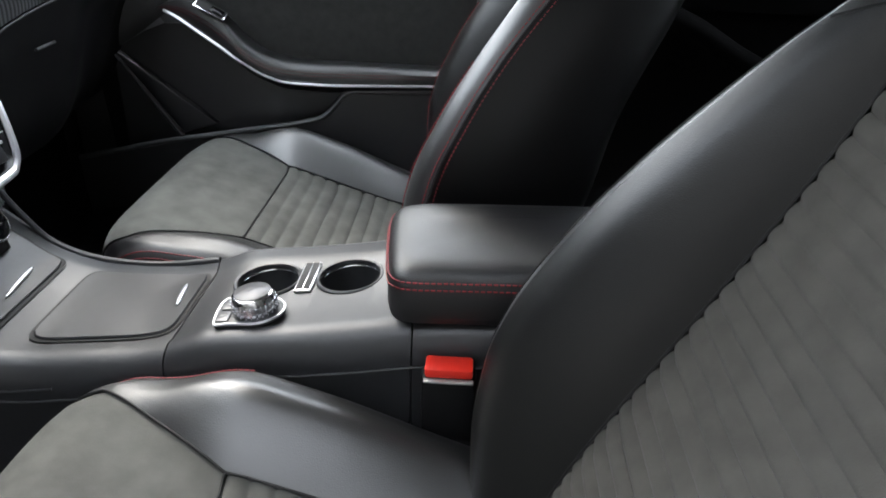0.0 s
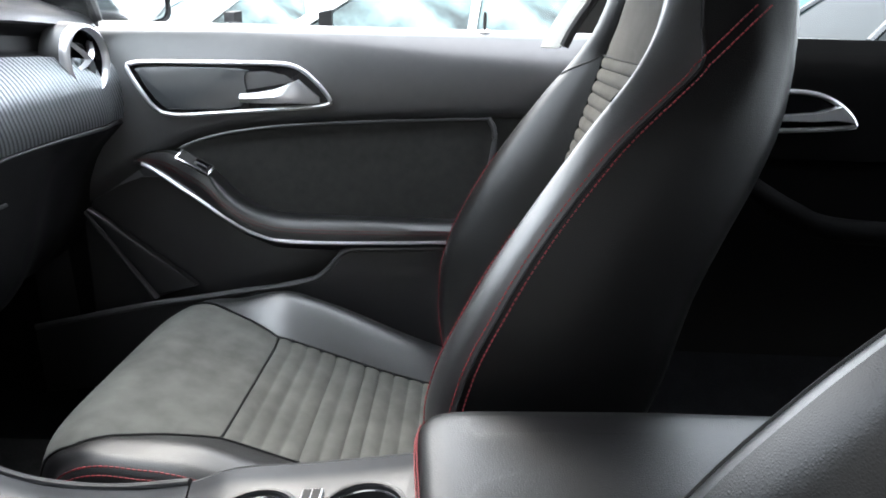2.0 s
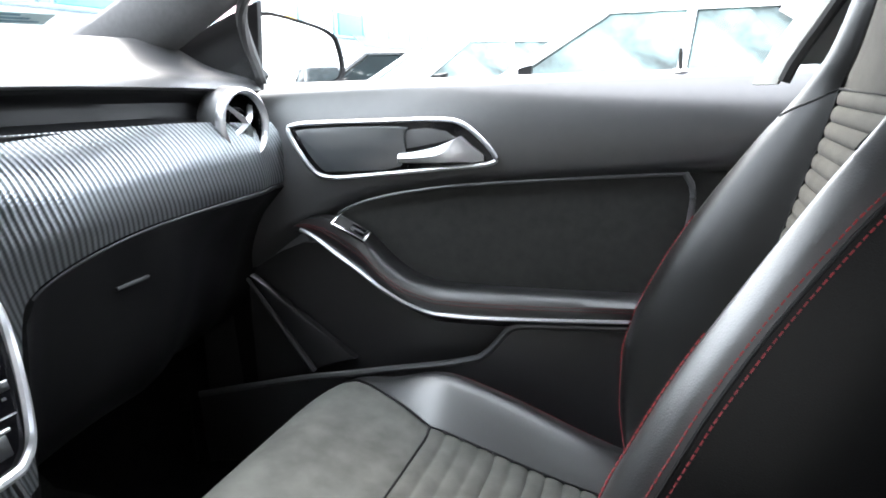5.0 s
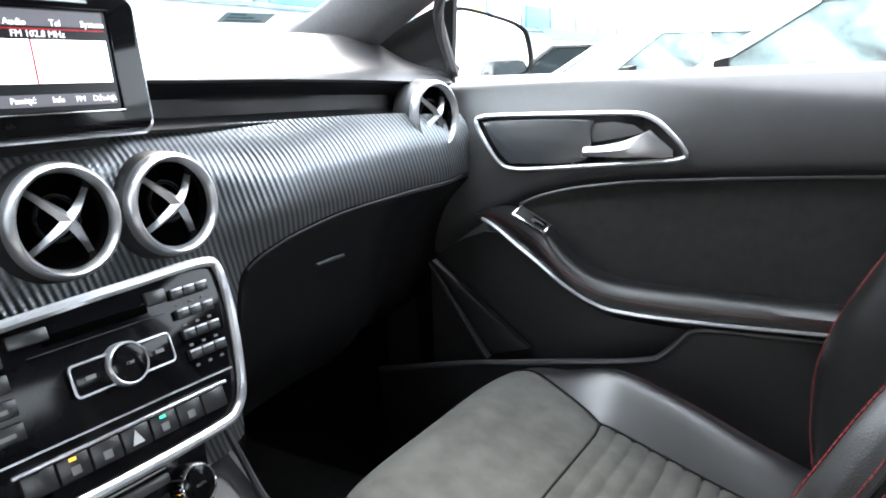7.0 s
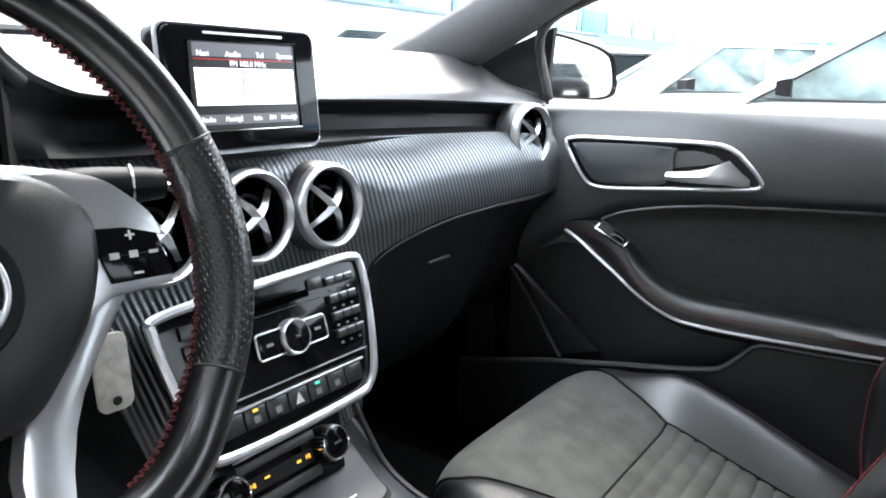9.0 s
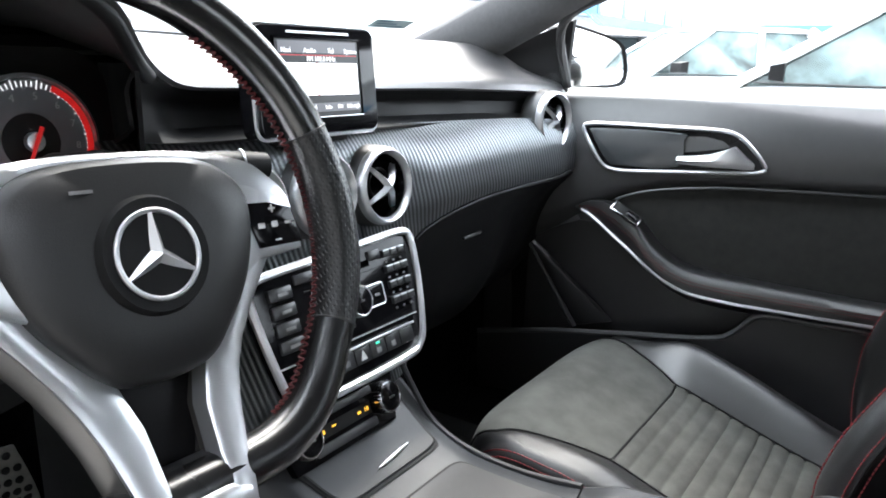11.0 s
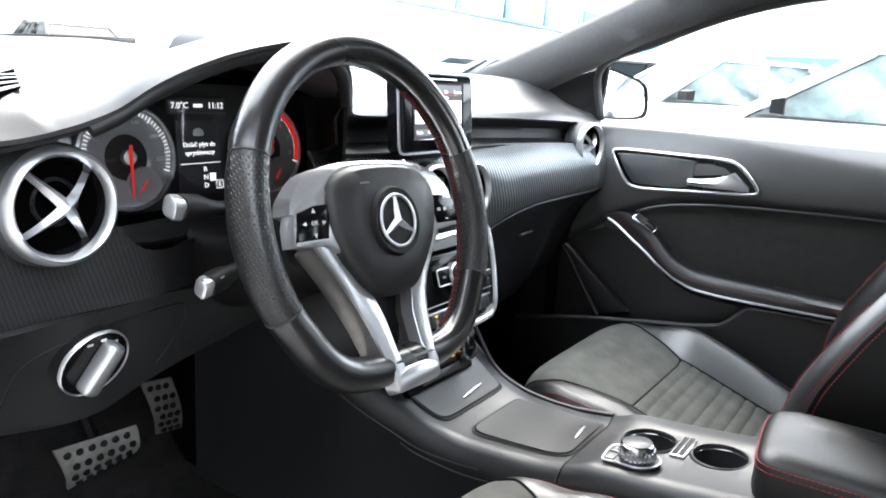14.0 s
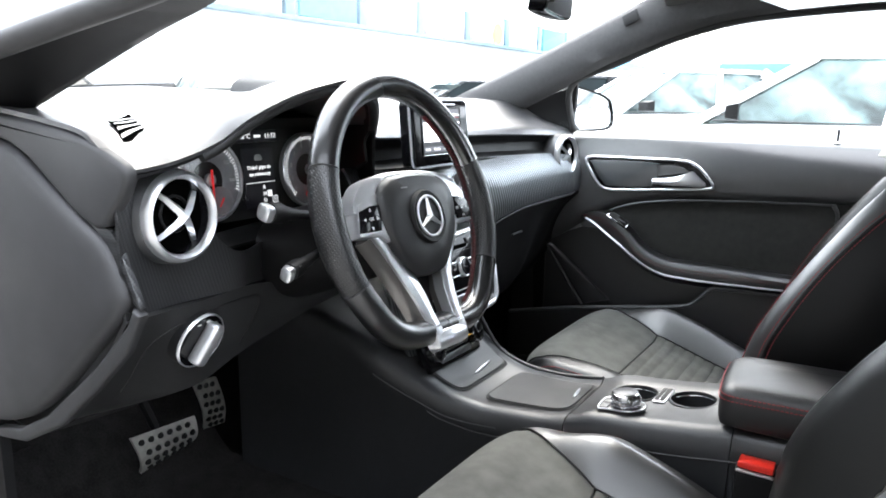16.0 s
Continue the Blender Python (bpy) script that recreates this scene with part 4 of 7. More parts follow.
        part("seam", tube([outer(x, y + 0.0002, z) for x, y, z in edge_line], 0.0016, 5), BLACK, s)
        part("wing_seam", tube([outer(F_LINE(z) + E_LINE(z), Q_LINE(z) + 0.99 * (W_LINE(z) - Q_LINE(z)), z) for z in steps(0.962, 1.24, 30)], 0.0022, 5), BLACK, s)
        if front_row:
            part("stitching", stitches([Vector(outer(*bolster_point(z, 0.64))) + Vector((-0.0012, 0, 0)) for z in steps(0.46, 0.80, 60)]), RED, s)
        else:
            part("seam", tube([Vector(outer(*bolster_point(z, 0.74))) + Vector((-0.0004, 0, 0)) for z in steps(0.5, 0.955, 60)], 0.0017, 5), BLACK, s)
        part("back_piping", tube([outer(B_LINE(z) - 0.018, W_LINE(z) - 0.022, z) for z in steps(0.46, 0.95, 30)], 0.0032, 6), KNEE, s, "dark grey edge of the seat back")

        def shell(z, k):
            q, w, b = Q_LINE(z), W_LINE(z), B_LINE(z)
            f = F_LINE(z) + E_LINE(z)
            px = curve_of([(0, f), (0.12, f + 0.13 * (b - f)), (0.3, f + 0.38 * (b - f)), (0.6, b - 0.03), (0.75, b - 0.006), (1, b)])
            py = curve_of([(0, q + 0.99 * (w - q)), (0.12, w + 0.002), (0.3, w + 0.006), (0.6, w - 0.008), (0.75, w - 0.04), (1, 0)])
            return outer(px(k), py(k), z)
        part("back_shell", sheet(shell, steps(0.44, 1.26, 36), steps(0, 1, 24), 0.003, Vector((-0.4, -side, 0))), LEATHER_SIDE, s, "black leather seat back")
    for side in (-1, 1):
        part("seam", seam([lean(R_LINE(z) + 0.001, side * Q_LINE(z), z) for z in steps(0.45, 1.24, 60)]), BLACK, s)
        part("seam", seam([lean(x, side * y, z) for x, y, z in [bolster_point(0.957 - 0.05 * t, t) for t in steps(0, 0.6, 16)]]), BLACK, s)
    part("seam", seam([lean(R_LINE(0.957) + 0.001, Q_LINE(0.957) * v, 0.957) for v in steps(-1, 1, 12)]), BLACK, s)
    part("head_cap", loft([[lean((R_LINE(1.255) + B_LINE(1.255)) / 2 + k * 0.05 * math.cos(a), k * 0.125 * math.sin(a), 1.25 + h) for a in steps(0, 2 * math.pi, 24)[:-1]] for k, h in ((1.0, 0.0), (0.8, 0.025), (0.3, 0.035))]), LEATHER, s)
    return s


seat(0.392, 0.0, 0.0, 0.0, (0.03, 0.068), (0.218, 0.240), True, "black leather and grey suede passenger sports seat with red stitching")
seat(-0.382, 0.134, 0.100, 0.14, (0.058, 0.068), (0.228, 0.240), False, "black leather and grey suede driver's sports seat with red stitching")
buckle = thing("belt_buckle", (0.07, -0.12, 0.42), "black belt buckle with a bright red release button", "buckle")
bk = axes((0.064, -0.111, 0.552), (1, -0.02, 0.02), (0, 1, 0.1), (0, -0.1, 1))
part("casing", block((0.058, 0.026, 0.11), bk @ Matrix.Translation((0, 0, -0.062)), 0.006), HARD, buckle)
part("button", block((0.05, 0.024, 0.012), bk, 0.003), BUCKLE, buckle, "bright red release button")
part("catch_plate", block((0.052, 0.006, 0.003), bk @ Matrix.Translation((0, -0.012, -0.009)), 0.001), STEEL, buckle)
part("strap", block((0.04, 0.012, 0.12), Matrix.Translation((0.070, -0.109, 0.40)), 0.003), BELT, buckle)

# the driver's door, swung wide open
door_l = thing("door_4", (-0.9, -0.85, 0.3), "black driver's door swung wide open", "car door", kind="structure")
on_open = lambda u, z: (-0.98 + 0.42 * u, -0.84 - 1.0 * u, z)
part("panel", sheet(lambda u, z: on_open(u, z), steps(0, 1, 10), steps(0.28, 0.99, 8), 0.06), SOFT, door_l)
part("armrest", tube([Vector(on_open(u, 0.64)) + Vector((0.04, 0.02, 0)) for u in steps(0.2, 0.9, 8)], 0.03, 8), LEATHER, door_l)
part("glass", sheet(lambda u, v: on_open(0.15 + 0.8 * u, 0.99 + 0.34 * v * min(1, 0.3 + u)), steps(0, 1, 8), steps(0, 1, 4)), GLASS, door_l).visible_shadow = False

# ---- dashboard ----
LIP_Z = curve_of([(-0.70, 0.993), (-0.666, 0.997), (-0.625, 1.007), (-0.58, 1.025), (-0.542, 1.050), (-0.501, 1.070), (-0.46, 1.084), (-0.428, 1.091), (-0.37, 1.098), (-0.33, 1.091), (-0.295, 1.072), (-0.262, 1.037), (-0.23, 1.022), (-0.17, 1.013), (0.0, 1.009), (0.2, 1.004), (0.3, 1.0), (0.4, 0.994), (0.5, 0.988), (0.66, 0.979)])
LIP_X = curve_of([(-0.70, -0.538), (-0.60, -0.525), (-0.5, -0.505), (-0.39, -0.495), (-0.30, -0.505), (-0.24, -0.54), (-0.18, -0.575), (0.0, -0.575), (0.2, -0.590), (0.66, -0.598)])
dash = thing("dashboard", (-0.75, 0, 0.6), "black dashboard with a woven-look trim and round silver vents", "dashboard", kind="structure")


def bowed(x, y, z):
    """The middle of the dashboard lies a little deeper than its ends."""
    mid = (1 - ease((y - 0.1) / 0.5)) * (1 - ease((-0.16 - y) / 0.14))
    out = ease((-0.30 - y) / 0.2)
    return (x - 0.050 * mid + 0.010 * out, y + 0.034 * mid - 0.013 * out, z - 0.012 * mid - 0.007 * out)


def pad(y, v):
    """From the foot of the windscreen over the top to the rounded lip."""
    zl, xl = LIP_Z(y), LIP_X(y)
    hood = max(0, zl - 1.005) if y < -0.2 else 0
    rise = 0.013 * ease((0.1 - y) / 0.3)
    line = curve_of([(0, 1.062 + rise), (0.25, 1.062 + 0.7 * rise), (0.5, 1.058 + 0.1 * hood + 0.3 * rise), (0.8, 1.030 + 0.5 * hood if hood else zl + 0.028), (0.93, zl + (0.004 if hood else 0.013)), (0.975, zl + (0.0 if hood else 0.006)), (1.0, zl - 0.007)])
    x0 = -1.06 + 0.06 * (y / 0.66) ** 2
    near_end = ease((-0.56 - y) / 0.12)
    low = curve_of([(0, 1.076), (0.25, 1.064), (0.45, 1.052), (0.7, 1.040), (0.84, 1.031), (0.94, zl + 0.012), (1.0, zl - 0.004)])
    if near_end:
        return bowed(x0 + (xl - x0) * v + (0.003 if v > 0.93 else 0), y, line(v) * (1 - near_end) + low(v) * near_end)
    return bowed(x0 + (xl - x0) * v + (0.003 if v > 0.93 else 0), y, line(v))


part("upper_pad", sheet(pad, steps(-0.70, -0.2, 80) + steps(-0.19, 0.70, 50), steps(0, 0.8, 30) + steps(0.82, 1, 14), 0.006), SOFT_DASH, dash, "grained soft black dash top")


def pad_face(y, v):
    """The dark hollow between the lip and the trim, on the passenger side."""
    zl, xl, zt = LIP_Z(y), LIP_X(y), TRIM_TOP(y)
    px = curve_of([(0, xl + 0.002), (0.12, xl - 0.001), (0.4, xl - 0.018), (0.8, xl - 0.014), (1, TRIM_X(y) - 0.002)])
    return bowed(px(v), y, zl - 0.004 + (zt - zl + 0.002) * v)


TRIM_TOP = curve_of([(-0.28, 0.955), (-0.1, 0.957), (0.057, 0.956), (0.2, 0.951), (0.4, 0.942), (0.52, 0.936), (0.66, 0.925)])
TRIM_X = curve_of([(-0.70, -0.565), (-0.5, -0.575), (-0.3, -0.575), (-0.2, -0.553), (-0.12, -0.540), (-0.04, -0.533), (0.06, -0.538), (0.2, -0.562), (0.4, -0.582), (0.52, -0.586), (0.66, -0.582)])
TRIM_LOW = curve_of([(-0.28, 0.86), (-0.24, 0.83), (-0.21, 0.76), (-0.185, 0.68), (-0.165, 0.61), (-0.155, 0.60), (0.134, 0.60), (0.141, 0.631), (0.147, 0.671), (0.155, 0.71), (0.163, 0.749), (0.177, 0.779), (0.21, 0.799), (0.28, 0.817), (0.37, 0.825), (0.5, 0.828), (0.66, 0.830)])
# Same plastic as the pad; the black material stands in for shade under the lip.
part("pad_face", sheet(pad_face, steps(-0.262, 0.70, 46), steps(0, 1, 10), 0.004), HARD, dash, "hollow face under the dash top, blackened for shade")


def trim_face(y, v):
    z0, z1 = TRIM_TOP(y), TRIM_LOW(y)
    z = z0 + (z1 - z0) * v
    blend = ease((y - 0.08) / 0.2)
    side = curve_of([(0.55, -0.02), (0.77, 0.012), (0.805, 0.030), (0.845, 0.041), (0.88, 0.038), (0.905, 0.030), (0.925, 0.017), (0.94, 0.003), (0.957, -0.016)])
    mid = curve_of([(0.55, 0.050), (0.62, 0.040), (0.68, 0.032), (0.76, 0.02), (0.82, 0.006), (0.86, 0.006), (0.90, 0.009), (0.92, 0.006), (0.94, -0.003), (0.96, -0.020)])
    return bowed(TRIM_X(y) + mid(z) * (1 - blend) + side(z) * blend - 0.012 * ease((y - 0.6) / 0.06), y, z)


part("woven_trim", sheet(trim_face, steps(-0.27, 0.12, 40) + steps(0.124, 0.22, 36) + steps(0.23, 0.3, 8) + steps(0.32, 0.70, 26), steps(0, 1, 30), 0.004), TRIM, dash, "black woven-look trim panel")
part("trim_line", tube([Vector(trim_face(y, 1.0)) + Vector((0.002, 0, -0.003)) for y in steps(0.185, 0.66, 40)], 0.0015, 6), END_GREY, dash, "thin grey line above the glovebox")


def glove(y, v):
    tuck = 0.055 * ease((y - 0.40) / 0.18)
    x0, y, z0 = trim_face(y, 1.0)
    x0, z0 = x0 - 0.004, z0 - 0.004
    px = curve_of([(0, x0), (0.15, x0 - 0.012 - 0.6 * tuck), (0.5, x0 - 0.05 - tuck), (0.75, x0 - 0.12 - tuck), (1, x0 - 0.34)])
    pz = curve_of([(0, z0), (0.15, z0 - 0.05), (0.5, z0 - 0.19), (0.75, z0 - 0.26), (1, z0 - 0.30)])
    return (px(v), y, pz(v))


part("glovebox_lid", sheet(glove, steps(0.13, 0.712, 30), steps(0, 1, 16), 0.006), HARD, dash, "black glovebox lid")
part("glovebox_latch", block((0.006, 0.062, 0.005), axes((-0.568, 0.340, 0.757), (1, 0, 0.3), (-0.1, 1, -0.02), (-0.3, 0, 1)), 0.0015), KNEE, dash, "slim glovebox release catch")


def vent(c, face, r, name="air_vent"):
    """A round silver-ringed vent with a four-armed cross."""
    v = thing(name, c, "round silver-ringed air vent with a cross-shaped centre", "air vent", group="round dashboard air vents")
    f = Vector(face).normalized()
    sx = Vector((0, 0, 1)).cross(f).normalized()
    m = axes(c, sx, f.cross(sx), f)
    part("outer_ring", lathe([(r * 0.80, 0.003), (r * 0.83, 0.011), (r * 0.89, 0.0145), (r * 0.955, 0.012), (r * 0.99, 0.006), (r, -0.002)], m, 44), SATIN, v, "satin silver ring")
    part("collar", lathe([(r * 0.99, 0.001), (r * 1.03, -0.004), (r * 1.06, -0.03)], m, 44), SOFT, v)
    part("inner_ring", lathe([(r * 0.74, -0.004), (r * 0.80, 0.0045), (r * 0.81, -0.004)], m, 44), PIANO, v)
    # Shallow throat; its black colour stands in for the shade of a deep duct.
    part("throat", lathe([(r * 0.80, 0.003), (r * 0.785, -0.008), (r * 0.2, -0.009), (0.0, -0.0085)], m, 36), RECESS_SHADE, v)
    part("inner_hoop", tube([m @ Vector((r * 0.38 * math.cos(a), r * 0.38 * math.sin(a) + r * 0.05, -0.0055)) for a in steps(0, 2 * math.pi, 24)[:-1]], 0.0022, 6, True), HARD, v)
    for k in range(4):
        a = math.radians(45 + 90 * k - 6)
        d, n = Vector((math.cos(a), math.sin(a), 0)), Vector((-math.sin(a), math.cos(a), 0))
        rings = []
        for t, w, h in ((0.0, 0.11, 0.018), (0.22, 0.095, 0.0155), (0.5, 0.07, 0.008), (0.77, 0.055, -0.001)):
            o = d * (r * t)
            rings.append([m @ (o + n * (r * w) + Vector((0, 0, h - 0.006))), m @ (o + Vector((0, 0, h))), m @ (o - n * (r * w) + Vector((0, 0, h - 0.006))), m @ (o + Vector((0, 0, h - 0.012)))])
        part("cross_arm", loft(rings), SATIN, v, "silver vane")
    return v


vent((-0.566, 0.596, 0.928), (1, -0.12, 0.04), 0.054)
vent((-0.561, 0.101, 0.870), (1, 0.0, 0.1), 0.052)
vent((-0.561, -0.011, 0.873), (1, 0.0, 0.1), 0.052)
vent((-0.563, -0.123, 0.873), (1, 0.0, 0.1), 0.052)
vent((-0.541, -0.633, 0.926), (1, 0.1, 0.04), 0.0565)

# driver's side of the dashboard
HIGH = curve_of([(-0.70, 1.0), (-0.63, 1.0), (-0.595, 0.975), (-0.57, 0.93), (-0.55, 0.895), (-0.52, 0.872), (-0.48, 0.865), (-0.2, 0.865)])
LOWT = curve_of([(-0.70, 0.822), (-0.5, 0.818), (-0.4, 0.80), (-0.2, 0.79)])


def driver_face(y, v):
    z = LOWT(y) + (HIGH(y) - LOWT(y)) * v
    pod = -0.010 * math.exp(-(((y + 0.617) / 0.07) ** 2 + ((z - 0.93) / 0.08) ** 2))
    return bowed(-0.562 + 0.014 * ease((-0.62 - y) / 0.08) + pod - 0.05 * ease((y + 0.54) / 0.15) - 0.012 * ease((z - 0.95) / 0.05), y, z)


part("driver_trim", sheet(driver_face, steps(-0.70, -0.18, 44), steps(0, 1, 16), 0.004), TRIM_DARK, dash, "dark woven-look trim round the driver's vent")


def knee(y, v):
    low = curve_of([(-0.70, 0.66), (-0.63, 0.665), (-0.5, 0.69), (-0.43, 0.70), (-0.3, 0.72), (-0.18, 0.73)])(y)
    z = LOWT(y) - 0.002 + (low - LOWT(y)) * v
    x = -0.556 - 0.03 * ease((y + 0.62) / 0.2) - 0.03 * v ** 2 - 0.08 * max(0, v - 0.85) / 0.15
    k = ease((-0.56 - y) / 0.14)
    ex, ez = curve_of([(0, -0.546), (0.35, -0.598), (0.7, -0.685), (1, -0.82)])(v), curve_of([(0, 0.820), (0.35, 0.754), (0.7, 0.674), (1, 0.600)])(v)
    return bowed(x * (1 - k) + ex * k, y, z * (1 - k) + ez * k)


part("knee_panel", sheet(knee, steps(-0.70, -0.18, 40), steps(0, 1, 18), 0.006), KNEE, dash, "smooth black panel below the driver's vent")
part("knee_underside", sheet(lambda y, v: (knee(y, 0.97)[0] - 0.3 * v, y, knee(y, 0.99)[2] - 0.01 * v + 0.06 * v * v), steps(-0.69, -0.18, 20), steps(0, 1, 6), 0.006), HARD, dash)

# hollow for the instruments
def hood_under(y, v):
    zl, xl = LIP_Z(y) - 0.006, LIP_X(y)
    yc, zc = -0.395, 0.95
    k = 1 + (0.45 if y > yc else -0.10) * v * ((y - yc) / 0.13 if y > yc else 1)
    return bowed(xl + (-0.70 - xl) * v, yc + (y - yc) * k, zc + (zl - zc) * k - 0.004)


part("hood_lip", tube([bowed(LIP_X(y) - 0.003, y, LIP_Z(y) - 0.0115) for y in steps(-0.60, -0.245, 50)], 0.0075, 10), KNEE, dash, "rolled black edge of the instrument hood")
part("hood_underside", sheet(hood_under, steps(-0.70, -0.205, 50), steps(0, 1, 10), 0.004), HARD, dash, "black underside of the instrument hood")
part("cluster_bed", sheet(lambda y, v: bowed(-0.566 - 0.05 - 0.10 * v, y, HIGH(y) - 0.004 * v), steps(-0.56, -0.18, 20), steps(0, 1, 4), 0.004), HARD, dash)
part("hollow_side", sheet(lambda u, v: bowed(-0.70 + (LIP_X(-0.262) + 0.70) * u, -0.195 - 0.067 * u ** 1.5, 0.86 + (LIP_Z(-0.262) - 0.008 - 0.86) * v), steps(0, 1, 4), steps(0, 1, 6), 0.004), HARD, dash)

# end of the dashboard, seen through the open door
def on_end(a, b, c):
    return (a, -0.704 - c, b)


end = [(-0.93, 1.040), (-0.92, 1.049), (-0.80, 1.045), (-0.712, 1.037), (-0.66, 1.031), (-0.603, 1.022), (-0.555, 1.008), (-0.515, 0.990), (-0.520, 0.965), (-0.545, 0.938), (-0.566, 0.920), (-0.605, 0.928), (-0.669, 0.967), (-0.743, 1.006)]
part("end_upper", prism(spline(end, 3, True), on_end, 0.014, 0.006, 3), END_GREY, dash, "grey moulded dash end, upper part")
cap = [(-1.0, 1.03), (-0.80, 1.012), (-0.743, 1.004), (-0.669, 0.963), (-0.60, 0.925), (-0.568, 0.905), (-0.548, 0.88), (-0.533, 0.85), (-0.533, 0.835), (-0.546, 0.814), (-0.578, 0.785), (-0.615, 0.753), (-0.66, 0.712), (-0.727, 0.66), (-0.80, 0.622), (-0.9, 0.6), (-1.0, 0.595)]
mid_a, mid_b = -0.76, 0.82
cap = spline(cap, 4, True)
part("end_cap", loft([[on_end(mid_a + (a - mid_a) * k, mid_b + (b - mid_b) * k, c) for a, b in cap] for k, c in ((1.0, 0.0), (0.998, 0.006), (0.992, 0.011), (0.98, 0.0155), (0.96, 0.0185), (0.93, 0.0208), (0.88, 0.0225), (0.7, 0.025), (0.4, 0.027), (0.1, 0.0275))]), END_GREY, dash, "grey moulded dash end cap")
part("end_woven", prism(spline([(-0.60, 0.917), (-0.558, 0.918), (-0.535, 0.88), (-0.512, 0.834), (-0.525, 0.838), (-0.545, 0.87)], 3, True), on_end, 0.008, 0.003), TRIM_DARK, dash)
part("end_lower", prism([(-0.508, 0.826), (-0.522, 0.832), (-0.535, 0.81), (-0.605, 0.743), (-0.66, 0.70), (-0.727, 0.648), (-0.80, 0.61), (-0.9, 0.588), (-0.9, 0.573), (-0.79, 0.592), (-0.694, 0.642), (-0.60, 0.72), (-0.54, 0.775)], on_end, 0.012, 0.005, 4), END_GREY, dash)
solo("wall_door_frame", sheet(lambda u, v: (-0.98 + 0.04 * math.sin(3 * v), -0.74 - 0.03 * u, 0.3 + 0.8 * v), steps(0, 1, 3), steps(0, 1, 10), 0.02), RUBBER, "black door frame in front of the hinge side", "door frame", kind="structure")

# defroster grille in the dash top
grille = thing("defroster_vent", (-0.66, -0.615, 1.03), "small black slotted defroster vent in the dash top", "air vent")
g_corners = ((-0.625, -0.661), (-0.656, -0.611), (-0.588, -0.637), (-0.553, -0.687))


def on_pad(u, v, lift):
    """A place on the grille, u across and v along it, laid on the dash top."""
    (ax, ay), (bx, by), (cx, cy), (dx, dy) = g_corners
    x = (ax * (1 - u) + bx * u) * (1 - v) + (dx * (1 - u) + cx * u) * v
    y = (ay * (1 - u) + by * u) * (1 - v) + (dy * (1 - u) + cy * u) * v
    x0, x1 = pad(y, 0.0)[0], pad(y, 0.92)[0]
    k = 0.92 * (x - x0) / (x1 - x0)
    return (x, y, pad(y, k)[2] + lift)


part("surround", sheet(lambda u, v: on_pad(u, v, 0.0055), steps(-0.18, 1.18, 10), steps(-0.14, 1.14, 10), 0.003), SOFT_DASH, grille)
# No recess here: a black sheet on the pad gives the slots' darkness.
part("well", sheet(lambda u, v: on_pad(u, v, 0.0088), steps(0, 1, 8), steps(0, 1, 8), 0.001), RECESS_SHADE, grille, "flat black sheet for the shaded slots")
for k in range(1, 5):
    part("slat", sheet(lambda u, v: on_pad(u, min(1, max(0, 0.02 + 0.20 * k + 0.085 * v + 0.24 * (u - 0.5))), 0.0105), steps(0.02, 0.98, 8), steps(0, 1, 2), 0.0008), SOFT_DASH, grille)

# slots along the windscreen and at the far end of the dash top
for y0, y1 in ((-0.66, -0.425), (-0.415, -0.13)):
    slot = thing("windscreen_slot", pad((y0 + y1) / 2, 0.05), "long black demister slot along the windscreen foot", "air vent", group="demister slots")
    # Black strip laid on the pad in place of a shaded slot.
    part("opening", sheet(lambda y, v: tuple(Vector(pad(y, v)) + Vector((0, 0, 0.0040))), steps(y0, y1, 16), steps(0.035, 0.10, 3), 0.0008), RECESS_SHADE, slot)
    part("lip", tube([Vector(pad(y, 0.105)) + Vector((0, 0, 0.0035)) for y in steps(y0, y1, 16)], 0.0016, 5), SOFT_DASH, slot)
side_slot = thing("side_demister", (-0.68, 0.62, 1.01), "pair of short demister slots at the dash end", "air vent", group="demister slots")
for (xa, ya), (xb, yb) in (((-0.724, 0.597), (-0.684, 0.680)), ((-0.664, 0.584), (-0.651, 0.622))):
    pts = []
    for t in steps(0, 1, 8):
        x, y = xa + (xb - xa) * t, ya + (yb - ya) * t
        x0, x1 = pad(y, 0.0)[0], pad(y, 0.92)[0]
        pts.append(Vector((x, y, pad(y, 0.92 * (x - x0) / (x1 - x0))[2] + 0.003)))
    part("slot", tube(pts, 0.0022, 6), BLACK, side_slot)

# light switch
lamp_switch = thing("headlamp_switch", (-0.585, -0.588, 0.76), "round headlamp switch with a silver grip in a chrome ring", "switch")
lm_n = Vector((0.92, 0.08, -0.30)).normalized()
lm_x = Vector((0.30, 0, 0.92)).cross(lm_n).normalized()
lm = axes((-0.552, -0.600, 0.757), lm_x, lm_n.cross(lm_x), lm_n)
part("ring", lathe([(0.0365, 0.0005), (0.0375, 0.003), (0.0388, 0.001), (0.0388, -0.003)], lm, 36), SATIN, lamp_switch)
part("socket", lathe([(0.037, -0.001), (0.0394, -0.002), (0.0405, -0.03)], lm, 36), HARD, lamp_switch)
part("plate", lathe([(0.0, 0.002), (0.037, 0.001), (0.037, -0.004)], lm, 36), PIANO, lamp_switch)
part("grip", block((0.020, 0.060, 0.022), lm @ Matrix.Rotation(-0.5, 4, "Z") @ Matrix.Translation((0, 0, 0.010)), 0.007, 3), SATIN, lamp_switch, "satin silver grip")
for a in (20, 50, 80, 110):
    part("mark", block((0.006, 0.0025, 0.0008), lm @ Matrix.Translation((0.029 * math.cos(radians(a)), 0.029 * math.sin(radians(a)), 0.0022)), 0), ICON, lamp_switch)
edge = []
